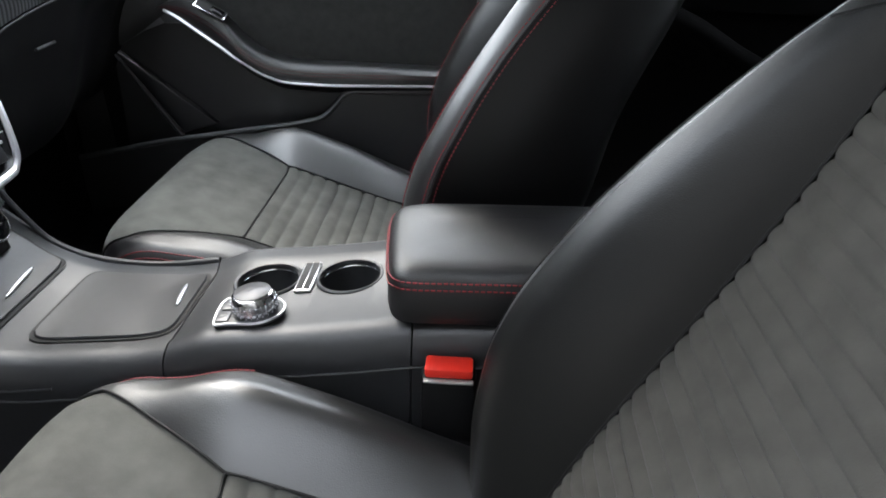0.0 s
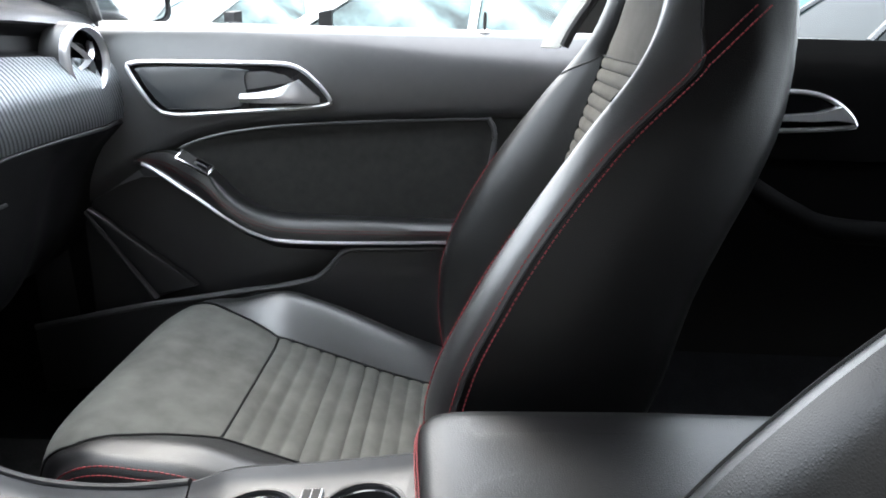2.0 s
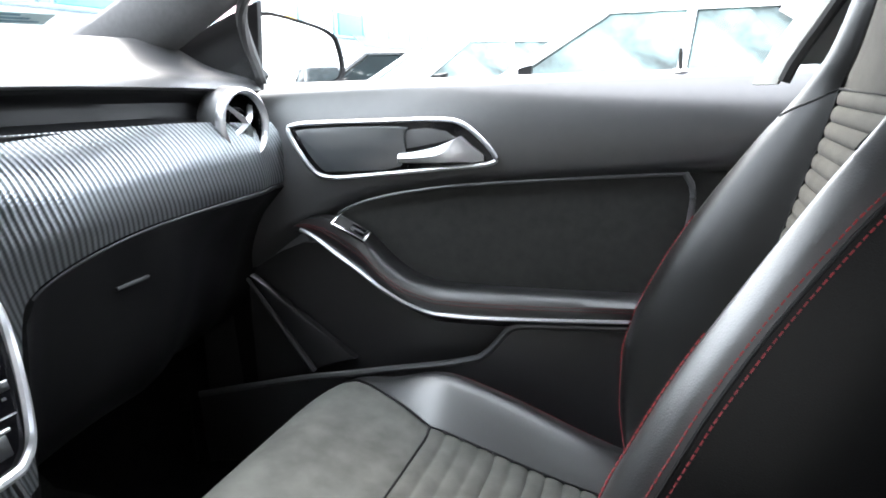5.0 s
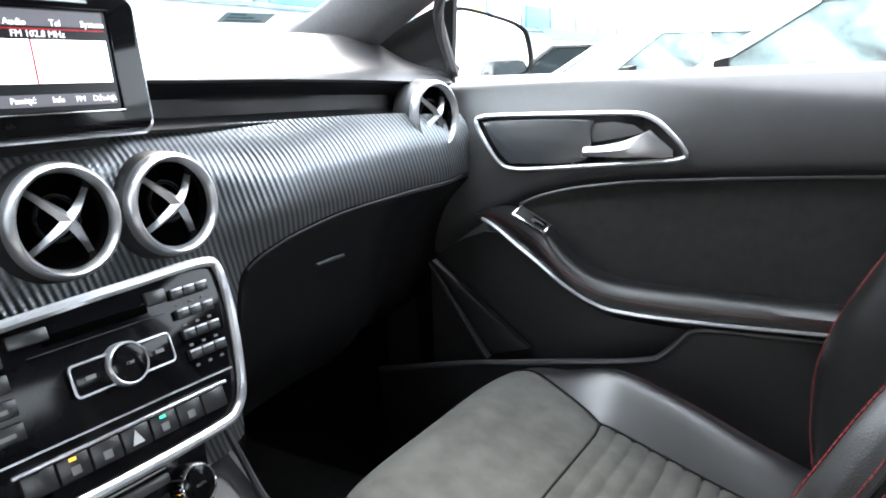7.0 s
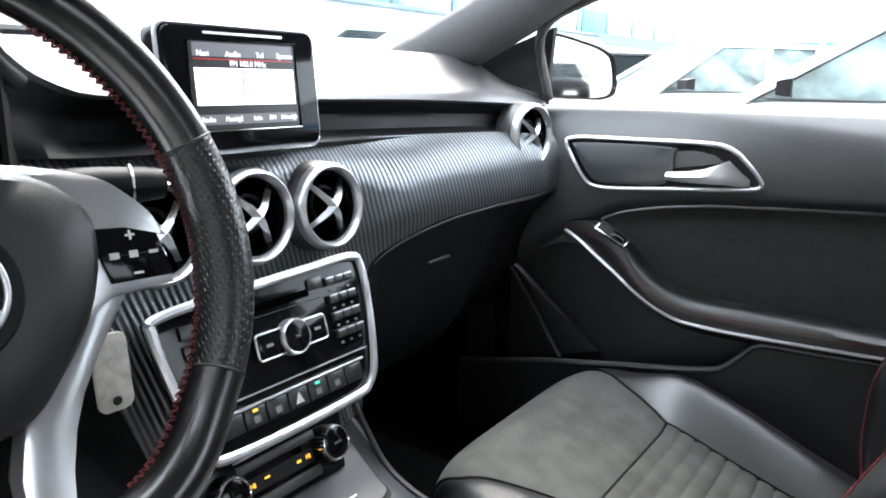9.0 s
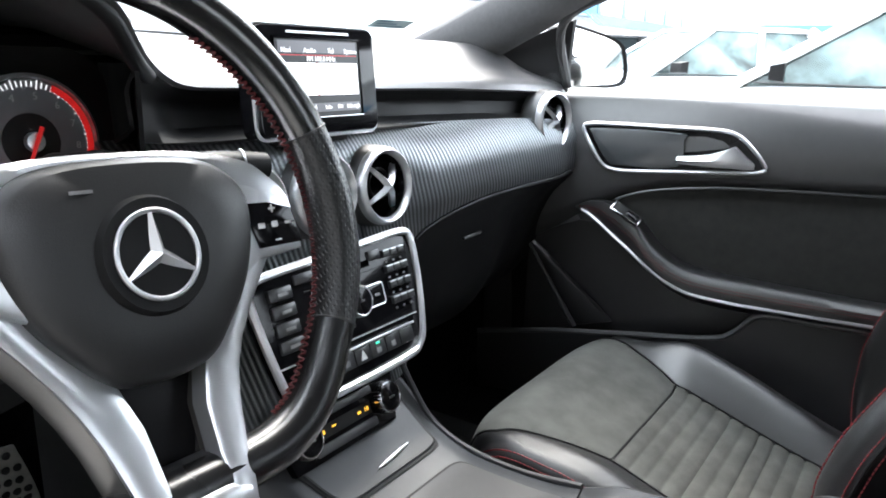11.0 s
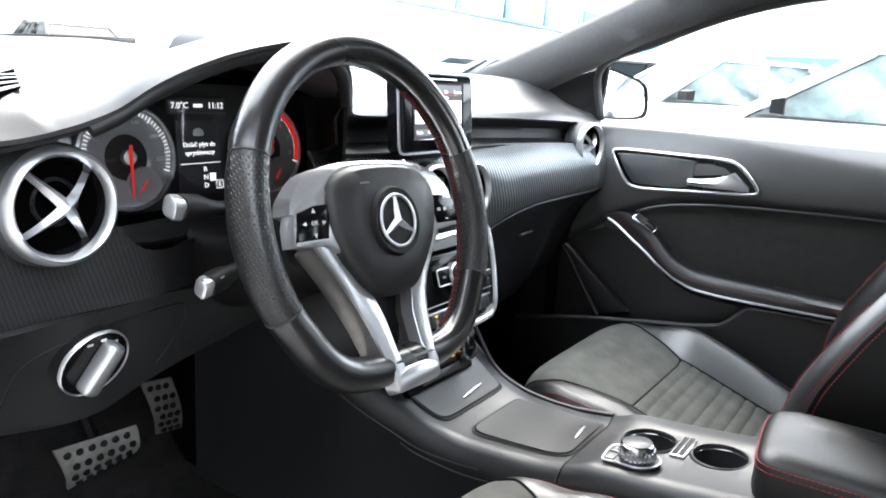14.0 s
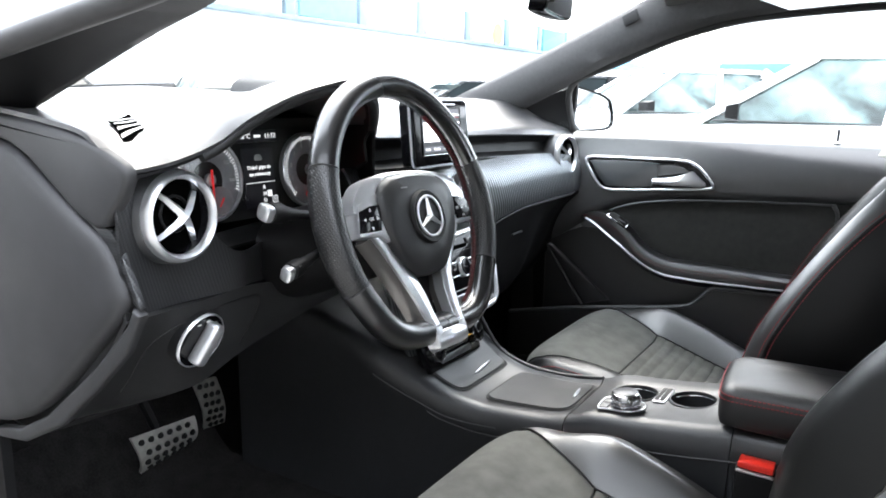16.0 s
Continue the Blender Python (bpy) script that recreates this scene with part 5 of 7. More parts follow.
for y, z in spline([(-0.655, 0.745), (-0.650, 0.792), (-0.58, 0.806), (-0.50, 0.803), (-0.465, 0.795), (-0.475, 0.765), (-0.50, 0.738)], 5):
    v = (z - LOWT(y)) / (0.70 - LOWT(y))
    edge.append(Vector(knee(y, max(v, 0.02))) + Vector((0.001, 0, 0)))
part("panel_joint", tube(edge, 0.0011, 5), BLACK, lamp_switch)

# ---- screen ----
screen = thing("display_screen", (-0.55, -0.03, 0.95), "free-standing gloss black radio display with a silver rim", "screen")
sm = axes((-0.567, -0.002, 1.005), (0.0, 1, 0), (-0.10, 0, 1), (1, 0, 0.10))


def rounded(w, h, r, n=5):
    pts = []
    for cx, cy, a0 in ((w - r, h - r, 0), (-w + r, h - r, 90), (-w + r, -h + r, 180), (w - r, -h + r, 270)):
        pts += [(cx + r * math.cos(radians(a0 + 90 * k / n)), cy + r * math.sin(radians(a0 + 90 * k / n))) for k in range(n + 1)]
    return pts


part("case", prism(rounded(0.0985, 0.062, 0.012), lambda a, b, c: sm @ Vector((a, b, c - 0.028)), 0.026, 0.006), PIANO, screen, "gloss black case")
part("rim", tube([sm @ Vector((a, b, -0.006)) for a, b in rounded(0.0985, 0.062, 0.012)], 0.0024, 6, True), SATIN, screen, "thin silver rim")
part("front", prism(rounded(0.096, 0.0595, 0.011), lambda a, b, c: sm @ Vector((a, b, c - 0.003)), 0.003, 0.0012), PIANO, screen)
part("panel", prism(rounded(0.0665, 0.0425, 0.003), lambda a, b, c: sm @ Vector((a - 0.002, b + 0.003, c + 0.0002)), 0.0006), SCREEN_DARK, screen, "lit radio display")


def plate(w, h, x, y, m, material, parent, name, lift=0.0012, thick=0.0004):
    return part(name, block((w, h, thick), m @ Matrix.Translation((x, y, lift)), 0), material, parent, smooth=False)


plate(0.126, 0.036, -0.002, 0.002, sm, SCREEN_WHITE, screen, "lit_field")
plate(0.126, 0.013, -0.002, 0.0375, sm, SCREEN_BAR, screen, "menu_bar")
plate(0.126, 0.0012, -0.002, 0.0285, sm, SCREEN_RED, screen, "red_rule")
plate(0.126, 0.010, -0.002, -0.030, sm, SCREEN_BAR, screen, "key_bar")
plate(0.0016, 0.036, -0.008, 0.002, sm, SCREEN_RED, screen, "tuner_needle", 0.0018)
plate(0.016, 0.0012, 0.004, 0.003, sm, SCREEN_BAR, screen, "station_bar", 0.0018)
up = lambda x, y: sm @ Matrix.Translation((x, y, 0.0022))
for text, x in (("Navi", -0.054), ("Audio", -0.018), ("Tel", 0.016), ("System", 0.05)):
    lettering(text, 0.0078, up(x, 0.0335), WHITE_MARK, screen)
lettering("FM 102.8 MHz", 0.0078, up(0.0, 0.0242), WHITE_MARK, screen)
for text, x in (("Radio", -0.055), ("Info", 0.006), ("FM", 0.026), ("Dźwięk", 0.049)):
    lettering(text, 0.007, up(x, -0.030), WHITE_MARK, screen)
lettering("Pamięć", 0.007, up(-0.024, -0.030), WHITE_MARK, screen)
for a, b, w, h in ((-0.002, 0.047, 0.07, 0.0016), (-0.002, -0.041, 0.07, 0.0016), (-0.0705, 0.003, 0.0016, 0.046), (0.0665, 0.003, 0.0016, 0.046)):
    part("bezel", block((w * 2 if w > h else w, h if w > h else h * 2, 0.002), sm @ Matrix.Translation((a, b, 0.001)), 0.0005), CHROME if b < 0 else PIANO, screen)
part("slot", block((0.10, 0.0025, 0.001), sm @ Matrix.Translation((0.0, 0.0535, 0.0004)), 0), SATIN, screen)
part("foot", block((0.03, 0.12, 0.03), Matrix.Translation((-0.592, -0.002, 0.945)), 0.008), HARD, screen)

# ---- centre stack ----
stack = thing("radio_panel", (-0.53, -0.035, 0.7), "black radio panel with keypad and silver frame", "radio")
km = axes((-0.521, -0.015, 0.742), (0, 1, 0), (-0.314, 0, 0.95), (0.95, 0, 0.314)) @ Matrix.Diagonal((1, 1.17, 1, 1))
kn = axes(km @ Vector((0.014, 0.002, 0)), (0, 1, 0), (-0.314, 0, 0.95), (0.95, 0, 0.314))
frame_line = spline([(-0.130, 0.051), (-0.05, 0.0555), (0.05, 0.0585), (0.128, 0.0600), (0.1455, 0.048), (0.142, 0.0), (0.128, -0.052), (0.113, -0.070), (0.09, -0.076), (0.0, -0.078), (-0.09, -0.076), (-0.113, -0.068), (-0.126, -0.03), (-0.138, 0.037)], 5, True)
flat = lambda a, b, c: km @ Vector((a, b, c))
part("bed", prism(frame_line, lambda a, b, c: flat(a, b, c - 0.012), 0.014, 0.002), PIANO, stack, "gloss black fascia")
part("silver_frame", tube([flat(a, b, 0.003) for a, b in frame_line], 0.0052, 8, True), SATIN, stack, "satin silver frame")
part("divider", block((0.245, 0.0014, 0.002), km @ Matrix.Translation((0.0, -0.034, 0.003)), 0), SATIN, stack)
part("slot_line", block((0.130, 0.0008, 0.0008), km @ Matrix.Translation((0.005, 0.0285, 0.0028)), 0), KNEE, stack)
# Black strip on the fascia paints the dark inside of the disc slot.
part("slot", block((0.100, 0.007, 0.001), km @ Matrix.Translation((0.005, 0.0365, 0.0025)), 0.0003), RECESS_SHADE, stack, "disc slot")
for r in range(4):
    for c in range(3):
        part("key", block((0.0138, 0.0082, 0.006), km @ Matrix.Translation((0.088 + 0.0148 * c, 0.041 - 0.0175 * r, 0.004)), 0.0010), KEY, stack)
        part("key_lip", block((0.0130, 0.0016, 0.001), km @ Matrix.Translation((0.088 + 0.0148 * c, 0.0442 - 0.0175 * r, 0.0067)), 0.0003), SATIN, stack)
        part("key_mark", block((0.004, 0.0022, 0.001), km @ Matrix.Translation((0.088 + 0.0148 * c, 0.0315 - 0.0175 * r, 0.0026)), 0), ICON_DIM, stack)
    part("side_key", block((0.034, 0.012, 0.005), km @ Matrix.Translation((-0.096, 0.034 - 0.0165 * r, 0.004)), 0.0012), KEY, stack)
    part("key_mark", block((0.014, 0.003, 0.0008), km @ Matrix.Translation((-0.094, 0.033 - 0.0165 * r, 0.0067)), 0), ICON_DIM, stack)
part("eject_key", block((0.034, 0.010, 0.004), km @ Matrix.Translation((-0.055, 0.042, 0.003)), 0.0012), KEY, stack)
part("eject_key", block((0.022, 0.011, 0.005), km @ Matrix.Translation((0.066, 0.043, 0.003)), 0.0012), KEY, stack)
part("rocker", block((0.096, 0.022, 0.010), km @ Matrix.Translation((0.014, 0.002, 0.006)), 0.003), PIANO, stack, "rocker key beside the volume knob")
part("rocker_rim", tube([flat(0.014 + a, 0.002 + b, 0.009) for a, b in rounded(0.049, 0.0115, 0.004)], 0.0013, 6, True), SATIN, stack)
part("volume_ring", lathe([(0.0168, 0.0165), (0.0180, 0.0172), (0.0194, 0.0155), (0.0198, 0.012), (0.0198, 0.004)], kn, 36), SATIN, stack, "knurled chrome volume knob")
part("volume_cap", lathe([(0.0, 0.0170), (0.014, 0.0170), (0.0168, 0.0162), (0.0168, 0.012)], kn, 30), PIANO, stack)
lettering("ON", 0.0045, kn @ Matrix.Translation((0, 0, 0.0174)), ICON_DIM, stack)
for a in (-0.02, 0.048):
    part("key_mark", block((0.009, 0.003, 0.0006), km @ Matrix.Translation((a, 0.002, 0.0113)), 0), ICON_DIM, stack)
for k in range(7):
    part("row_key", block((0.027, 0.017, 0.006), km @ Matrix.Translation((-0.082 + 0.0288 * k, -0.053, 0.003)), 0.0012), KEY, stack)
part("row_lip", block((0.21, 0.003, 0.003), km @ Matrix.Translation((0.005, -0.0425, 0.005)), 0.001), SATIN, stack)
part("hazard_mark", prism([(-0.006, -0.005), (0.006, -0.005), (0, 0.006)], lambda a, b, c: km @ Vector((a + 0.004, b - 0.053, c + 0.0062)), 0.0006), ICON, stack)
for a, m in ((-0.0535, AMBER), (0.0328, GREEN)):
    part("tell_tale", block((0.006, 0.0022, 0.001), km @ Matrix.Translation((a, -0.047, 0.0062)), 0), m, stack)
for a in (-0.053, -0.0245, 0.033, 0.062):
    part("key_mark", block((0.008, 0.006, 0.0006), km @ Matrix.Translation((a, -0.055, 0.0062)), 0), ICON_DIM, stack)

climate = thing("climate_panel", (-0.5, -0.035, 0.62), "black climate panel with two knurled chrome knobs", "heater control")
cm = axes((-0.522, -0.014, 0.596), (0, 1, 0), (-0.34, 0, 0.94), (0.94, 0, 0.34))
part("bed", prism([(-0.115, 0.034), (0.102, 0.034), (0.088, -0.038), (-0.095, -0.038)], lambda a, b, c: cm @ Vector((a, b, c - 0.012)), 0.012, 0.003), PIANO, climate)
part("key_strip", block((0.11, 0.010, 0.006), cm @ Matrix.Translation((-0.005, 0.018, 0.002)), 0.002), SOFT, climate)
part("display", block((0.10, 0.016, 0.001), cm @ Matrix.Translation((-0.005, -0.004, 0.0005)), 0), BLACK, climate)
part("lower_keys", block((0.11, 0.012, 0.005), cm @ Matrix.Translation((-0.005, -0.024, 0.001)), 0.002), SOFT, climate)
part("trim_strip", block((0.11, 0.0015, 0.002), cm @ Matrix.Translation((-0.005, 0.0275, 0.001)), 0), SATIN, climate)
lettering("HI", 0.0075, cm @ Matrix.Translation((0.036, -0.004, 0.0014)), AMBER, climate)
lettering("HI", 0.0075, cm @ Matrix.Translation((-0.044, -0.004, 0.0014)), AMBER, climate)
part("key_mark", block((0.006, 0.003, 0.0004), cm @ Matrix.Translation((0.022, -0.004, 0.0014)), 0), AMBER, climate)
part("key_mark", block((0.007, 0.002, 0.0004), cm @ Matrix.Translation((-0.024, -0.002, 0.0014)), 0), AMBER, climate)
for a in (-0.078, 0.068):
    knob = part("knob", lathe([(0.0, 0.020), (0.015, 0.020), (0.019, 0.018), (0.0205, 0.003), (0.0205, -0.004)], cm @ Matrix.Translation((a, 0.0, 0)), 36), PIANO, climate, "round temperature knob")
    part("knurled_ring", join(*[block((0.0022, 0.0016, 0.014), cm @ Matrix.Translation((a + 0.0206 * math.cos(k), 0.0206 * math.sin(k), 0.009)) @ Matrix.Rotation(k, 4, "Z"), 0) for k in steps(0, 2 * math.pi, 30)[:-1]]), CHROME, knob)
    part("bright_rim", tube([cm @ Vector((a + 0.0188 * math.cos(k), 0.0188 * math.sin(k), 0.0175)) for k in steps(0, 2 * math.pi, 30)[:-1]], 0.0014, 6, True), CHROME, knob)
    lettering("AUTO", 0.004, cm @ Matrix.Translation((a, 0.0, 0.0205)), ICON_DIM, knob)

# ---- centre console ----
console = thing("centre_console", (-0.2, -0.02, 0.28), "dark grey centre console with cup holders and lidded trays", "console", kind="structure")
TOP = curve_of([(-1.0, 0.70), (-0.75, 0.66), (-0.60, 0.612), (-0.52, 0.563), (-0.47, 0.535), (-0.40, 0.521), (-0.30, 0.527), (-0.25, 0.538), (-0.2, 0.557), (-0.12, 0.566), (-0.05, 0.576), (0.05, 0.592), (0.4, 0.605)])
FAR = curve_of([(-1.0, 0.14), (-0.60, 0.137), (-0.5, 0.127), (-0.42, 0.118), (-0.35, 0.113), (-0.25, 0.106), (-0.1, 0.108), (0.05, 0.110), (0.4, 0.110)])
NEAR = curve_of([(-1.0, -0.19), (-0.60, -0.17), (-0.5, -0.135), (-0.42, -0.108), (-0.35, -0.098), (-0.25, -0.093), (-0.1, -0.09), (0.05, -0.090), (0.4, -0.095)])


def console_ring(x):
    t, f, n = TOP(x), FAR(x), NEAR(x)
    return [(x, f + 0.012, 0.28), (x, f + 0.010, t - 0.03), (x, f + 0.004, t + 0.001), (x, f - 0.004, t + 0.004), (x, f - 0.012, t - 0.001), (x, f - 0.02, t - 0.006),
            (x, n + 0.03, t - 0.006), (x, n + 0.018, t - 0.004), (x, n + 0.006, t - 0.008), (x, n - 0.003, t - 0.018), (x, n - 0.006, t - 0.045), (x, n - 0.004, t - 0.055), (x, n - 0.002, 0.28)]


part("side_shell", loft([console_ring(x) for x in steps(-0.95, -0.25, 44)]), CONSOLE, console, "smooth grey console front")
CUPS = [Matrix.Translation((xc, 0.037, TOP(xc) - 0.0055)) @ Matrix.Rotation(-0.11, 4, "Y") for xc in (-0.166, -0.064)]
drill = lambda m: loft([[m @ Vector((r * math.cos(a), r * math.sin(a), h)) for a in steps(0, 2 * math.pi, 40)[:-1]] for r, h in ((0.034, -0.075), (0.0385, 0.03))])
part("side_shell", carved(loft([console_ring(x) for x in steps(-0.248, 0.022, 24)]), *[drill(m) for m in CUPS]), CONSOLE, console, "smooth grey console middle")
part("side_shell", loft([console_ring(x) for x in steps(0.024, 0.42, 20)]), CONSOLE, console)
part("arch_rail", tube(spline([(-0.562, 0.125, 0.66), (-0.548, 0.127, 0.622), (-0.525, 0.128, 0.584)] + [(x, FAR(x) - 0.002, TOP(x) + 0.004) for x in (-0.49, -0.44, -0.38, -0.32, -0.25)], 6), 0.0042, 8), CONSOLE, console, "raised rail beside the trays")
part("lower_joint", tube(spline([(x, NEAR(x) - 0.006, TOP(x) - d) for x, d in ((-0.60, 0.052), (-0.56, 0.05), (-0.52, 0.046), (-0.47, 0.042), (-0.42, 0.038), (-0.375, 0.036))], 5), 0.0015, 6), CONSOLE, console)
part("side_line", tube([(x, NEAR(x) - 0.0065, TOP(x) - 0.052) for x in steps(-0.5, 0.4, 50)], 0.0016, 6), CONSOLE, console)


def deck(x, k, lift=0.0):
    """The console's flat top, k from the driver's edge (0) to the passenger's (1)."""
    a, b = NEAR(x) + 0.03, FAR(x) - 0.015
    return Vector((x, a + (b - a) * k, TOP(x) - 0.0055 + lift))


for x0, x1, k0, k1, nm in ((-0.421, -0.256, 0.08, 0.97, "tray_lid"), (-0.545, -0.459, 0.06, 0.97, "front_lid")):
    xm, km_, hx, hk = (x0 + x1) / 2, (k0 + k1) / 2, (x1 - x0) / 2, (k1 - k0) / 2
    reach = lambda a: 1 / (abs(math.cos(a)) ** 9 + abs(math.sin(a)) ** 9) ** (1 / 9)
    lid_at = lambda u, a, more, lift: deck(xm + (hx * u + more) * reach(a) * math.cos(a), km_ + (hk * u + more * 5.5) * reach(a) * math.sin(a), lift)
    turn = steps(0, 2 * math.pi, 72)
    part("lid_gap", sheet(lambda u, a: lid_at(u, a, 0.0042 * u, 0.0014), (0.0, 0.4, 0.7, 0.9, 1.0), turn, 0.0006, Vector((0, 0, -1))), BLACK, console)
    lid = part(nm, sheet(lambda u, a: lid_at(u, a, 0.0, 0.0046 - 0.0012 * (1 - u) - (0.002 if u > 0.995 else 0)), (0.0, 0.25, 0.5, 0.75, 0.92, 0.985, 1.0), turn, 0.002, Vector((0, 0, -1))), CONSOLE, console, "smooth grey sliding tray lid")
    xg = x1 - 0.018
    part("lid_grip", tube([deck(xg + 0.003 * s, 0.60 - 0.16 * s, 0.0066) for s in steps(-1, 1, 4)], [0.0012, 0.0028, 0.003, 0.0028, 0.0012], 8), SATIN, lid, "bright lid grip")

# cup holders
for cm2 in CUPS:
    cup = thing("cup_holder", tuple(cm2.translation), "round black cup holder with a chrome rim sunk in the console", "cup holder", group="cup holders")
    part("rim", lathe([(0.0375, -0.004), (0.0382, 0.0015), (0.0405, 0.0022), (0.0425, 0.0006), (0.0425, -0.003)], cm2, 40), CONSOLE, cup)
    part("well", lathe([(0.0383, 0.0), (0.0365, -0.03), (0.0338, -0.072), (0.03, -0.0735), (0.0, -0.0735)], cm2, 36), HARD, cup, "dark cup well")
    part("bright_edge", tube([cm2 @ Vector((0.0372 * math.cos(a), 0.0372 * math.sin(a), -0.006)) for a in steps(0.2, 2.9, 24)], 0.0014, 6), CHROME, cup, "thin chrome edge")
divide = thing("coin_slot", (-0.112, 0.02, 0.56), "chrome framed slots between the cup holders", "slot")
dm = Matrix.Translation((-0.1160, 0.037, TOP(-0.1160) - 0.004)) @ Matrix.Rotation(-0.11, 4, "Y")
part("frame", block((0.0215, 0.068, 0.005), dm, 0.002), SATIN, divide)
for a in (-0.0045, 0.0045):
    part("slot", block((0.0078, 0.063, 0.001), dm @ Matrix.Translation((a, 0, 0.0026)), 0), BLACK, divide)

# rotary controller
ctl = thing("rotary_controller", (-0.16, -0.085, 0.555), "knurled chrome rotary controller on a silver framed plate", "control knob")
tm = Matrix.Translation((-0.157, -0.042, TOP(-0.157) - 0.003)) @ Matrix.Rotation(-0.11, 4, "Y")
plate_line = spline([(-0.041, -0.025), (-0.043, 0.022), (-0.018, 0.026), (0.010, 0.028), (0.030, 0.011), (0.030, -0.011), (0.010, -0.028), (-0.025, -0.027)], 5, True)
part("plate", prism(plate_line, lambda a, b, c: tm @ Vector((a, b, c)), 0.004, 0.001), CONSOLE, ctl)
part("silver_frame", tube([tm @ Vector((a, b, 0.004)) for a, b in plate_line], 0.0015, 6, True), SATIN, ctl, "thin silver frame")
for b in (-0.013, 0.011):
    part("key", block((0.014, 0.02, 0.003), tm @ Matrix.Translation((-0.033, b, 0.0045)), 0.001), SOFT, ctl)
    part("key_mark", block((0.006, 0.005, 0.0006), tm @ Matrix.Translation((-0.034, b, 0.0062)), 0), ICON_DIM, ctl)
part("knob", lathe([(0.0, 0.0280), (0.020, 0.0280), (0.0226, 0.0265), (0.0240, 0.022), (0.0245, 0.006), (0.023, 0.003)], tm, 40), CHROME, ctl, "chrome knob")
part("cap", lathe([(0.0, 0.0296), (0.019, 0.0294), (0.0208, 0.0284)], tm, 36), KNOB_TOP, ctl, "matt grey cap")
part("knurling", join(*[block((0.0026, 0.0024, 0.013), tm @ Matrix.Translation((0.0246 * math.cos(k), 0.0246 * math.sin(k), 0.013)) @ Matrix.Rotation(k, 4, "Z"), 0.0006, 1) for k in steps(0, 2 * math.pi, 26)[:-1]]), CHROME, ctl)

# armrest
rest = thing("centre_armrest", (0.15, -0.015, 0.6), "padded black leather centre armrest with red stitching", "armrest")


REST_PLAN = [(0.40, -0.098), (0.30, -0.099), (0.20, -0.1), (0.10, -0.1), (0.04, -0.1)] + spline([(0.03, -0.1), (0.012, -0.097), (-0.001, -0.085), (-0.007, -0.055), (-0.012, -0.01), (-0.016, 0.04), (-0.013, 0.066), (0.002, 0.079), (0.03, 0.083)], 5) + [(0.10, 0.083), (0.20, 0.083), (0.30, 0.084), (0.40, 0.084)]
REST_TOP = lambda x: 0.655 + 0.008 * min(1, (x + 0.018) / 0.2)


def rest_at(x, y, drop, inset):
    """A place on the armrest's edge, so far below its top and in from its side."""
    ahead = max(0.0, min(1.0, 1 - (x + 0.016) / 0.05))
    return (x + inset * ahead, y - inset * max(-1.0, min(1.0, (y + 0.008) / 0.085)), max(0.590, REST_TOP(x) - drop))


part("pad", loft([[rest_at(x, y, d, s) for x, y in REST_PLAN] for d, s in ((0.09, 0.014), (0.062, 0.003), (0.052, 0.0), (0.024, 0.0), (0.013, 0.002), (0.006, 0.006), (0.0015, 0.014), (-0.001, 0.028), (-0.002, 0.055))]), DULL_LEATHER, rest)
for d, s in ((0.0135, 0.0008), (0.0205, -0.0012)):
    part("stitching", stitches([rest_at(x, y, d, s) for x, y in REST_PLAN]), RED, rest, "red double stitching")

# ---- steering wheel ----
W_N, W_U = Vector((0.951, 0, 0.309)), Vector((-0.309, 0, 0.951))
W_C = Vector((-0.373, -0.3735, 0.9136))
TURNED = radians(2.5)
W_R = Vector((0, 1, 0)) * math.cos(TURNED) - W_U * math.sin(TURNED)
W_T = W_U * math.cos(TURNED) + Vector((0, 1, 0)) * math.sin(TURNED)
wp = lambda a, b, c=0.0: W_C + W_R * (0.945 * a) + W_T * (0.945 * b) + W_N * c
PERFORATED = punched("perforated black leather", (0.006, 0.006, 0.0065), 0.33, 0.0062)
wheel = thing("steering_wheel", tuple(W_C), "black leather flat-bottomed steering wheel with silver spokes and red lacing", "steering wheel")


def rim_at(deg):
    a = radians(deg)
    x, y = 0.001 + 0.186 * math.cos(a), 0.005 + 0.189 * math.sin(a)
    if y < -0.11:
        y = -0.11 - 0.060 * math.sin(min((-y - 0.11) / 0.074, 1) * math.pi / 2) * 1.0
    return x, y


def rim_arc(a0, a1, n, r=0.0182, grip=0.0):
    pts = [wp(*rim_at(a)) for a in steps(a0, a1, n)]
    rings = []
    for i, p in enumerate(pts):
        q0, q1 = pts[max(i - 1, 0)], pts[min(i + 1, n)]
        d = (q1 - q0).normalized()
        s = d.cross(W_N).normalized()
        swell = 1 + grip * math.sin(math.pi * i / n)
        rings.append([p + r * swell * (math.cos(k) * s * 1.0 + math.sin(k) * W_N * 1.08) for k in steps(0, 2 * math.pi, 20)[:-1]])
    return loft(rings)


part("rim_top", rim_arc(21.5, 159, 48), WHEEL_LEATHER, wheel, "smooth black leather rim")
part("rim_grip", rim_arc(159.6, 208, 30, 0.0182, 0.07), PERFORATED, wheel, "perforated leather grip")
part("rim_grip", rim_arc(-30, 20.9, 30, 0.0182, 0.07), PERFORATED, wheel, "perforated leather grip")
part("rim_bottom", rim_arc(208.6, 329.4, 56), WHEEL_LEATHER, wheel, "smooth black leather rim")
for a in (21.2, 159.3, 208.3, -30.3):
    p = wp(*rim_at(a))
    d = (wp(*rim_at(a + 1)) - wp(*rim_at(a - 1))).normalized()
    s = d.cross(W_N).normalized()
    part("rim_seam", tube([p + 0.0185 * (math.cos(k) * s + math.sin(k) * W_N * 1.08) for k in steps(0, 2 * math.pi, 24)[:-1]], 0.0008, 5, True), END_GREY, wheel)
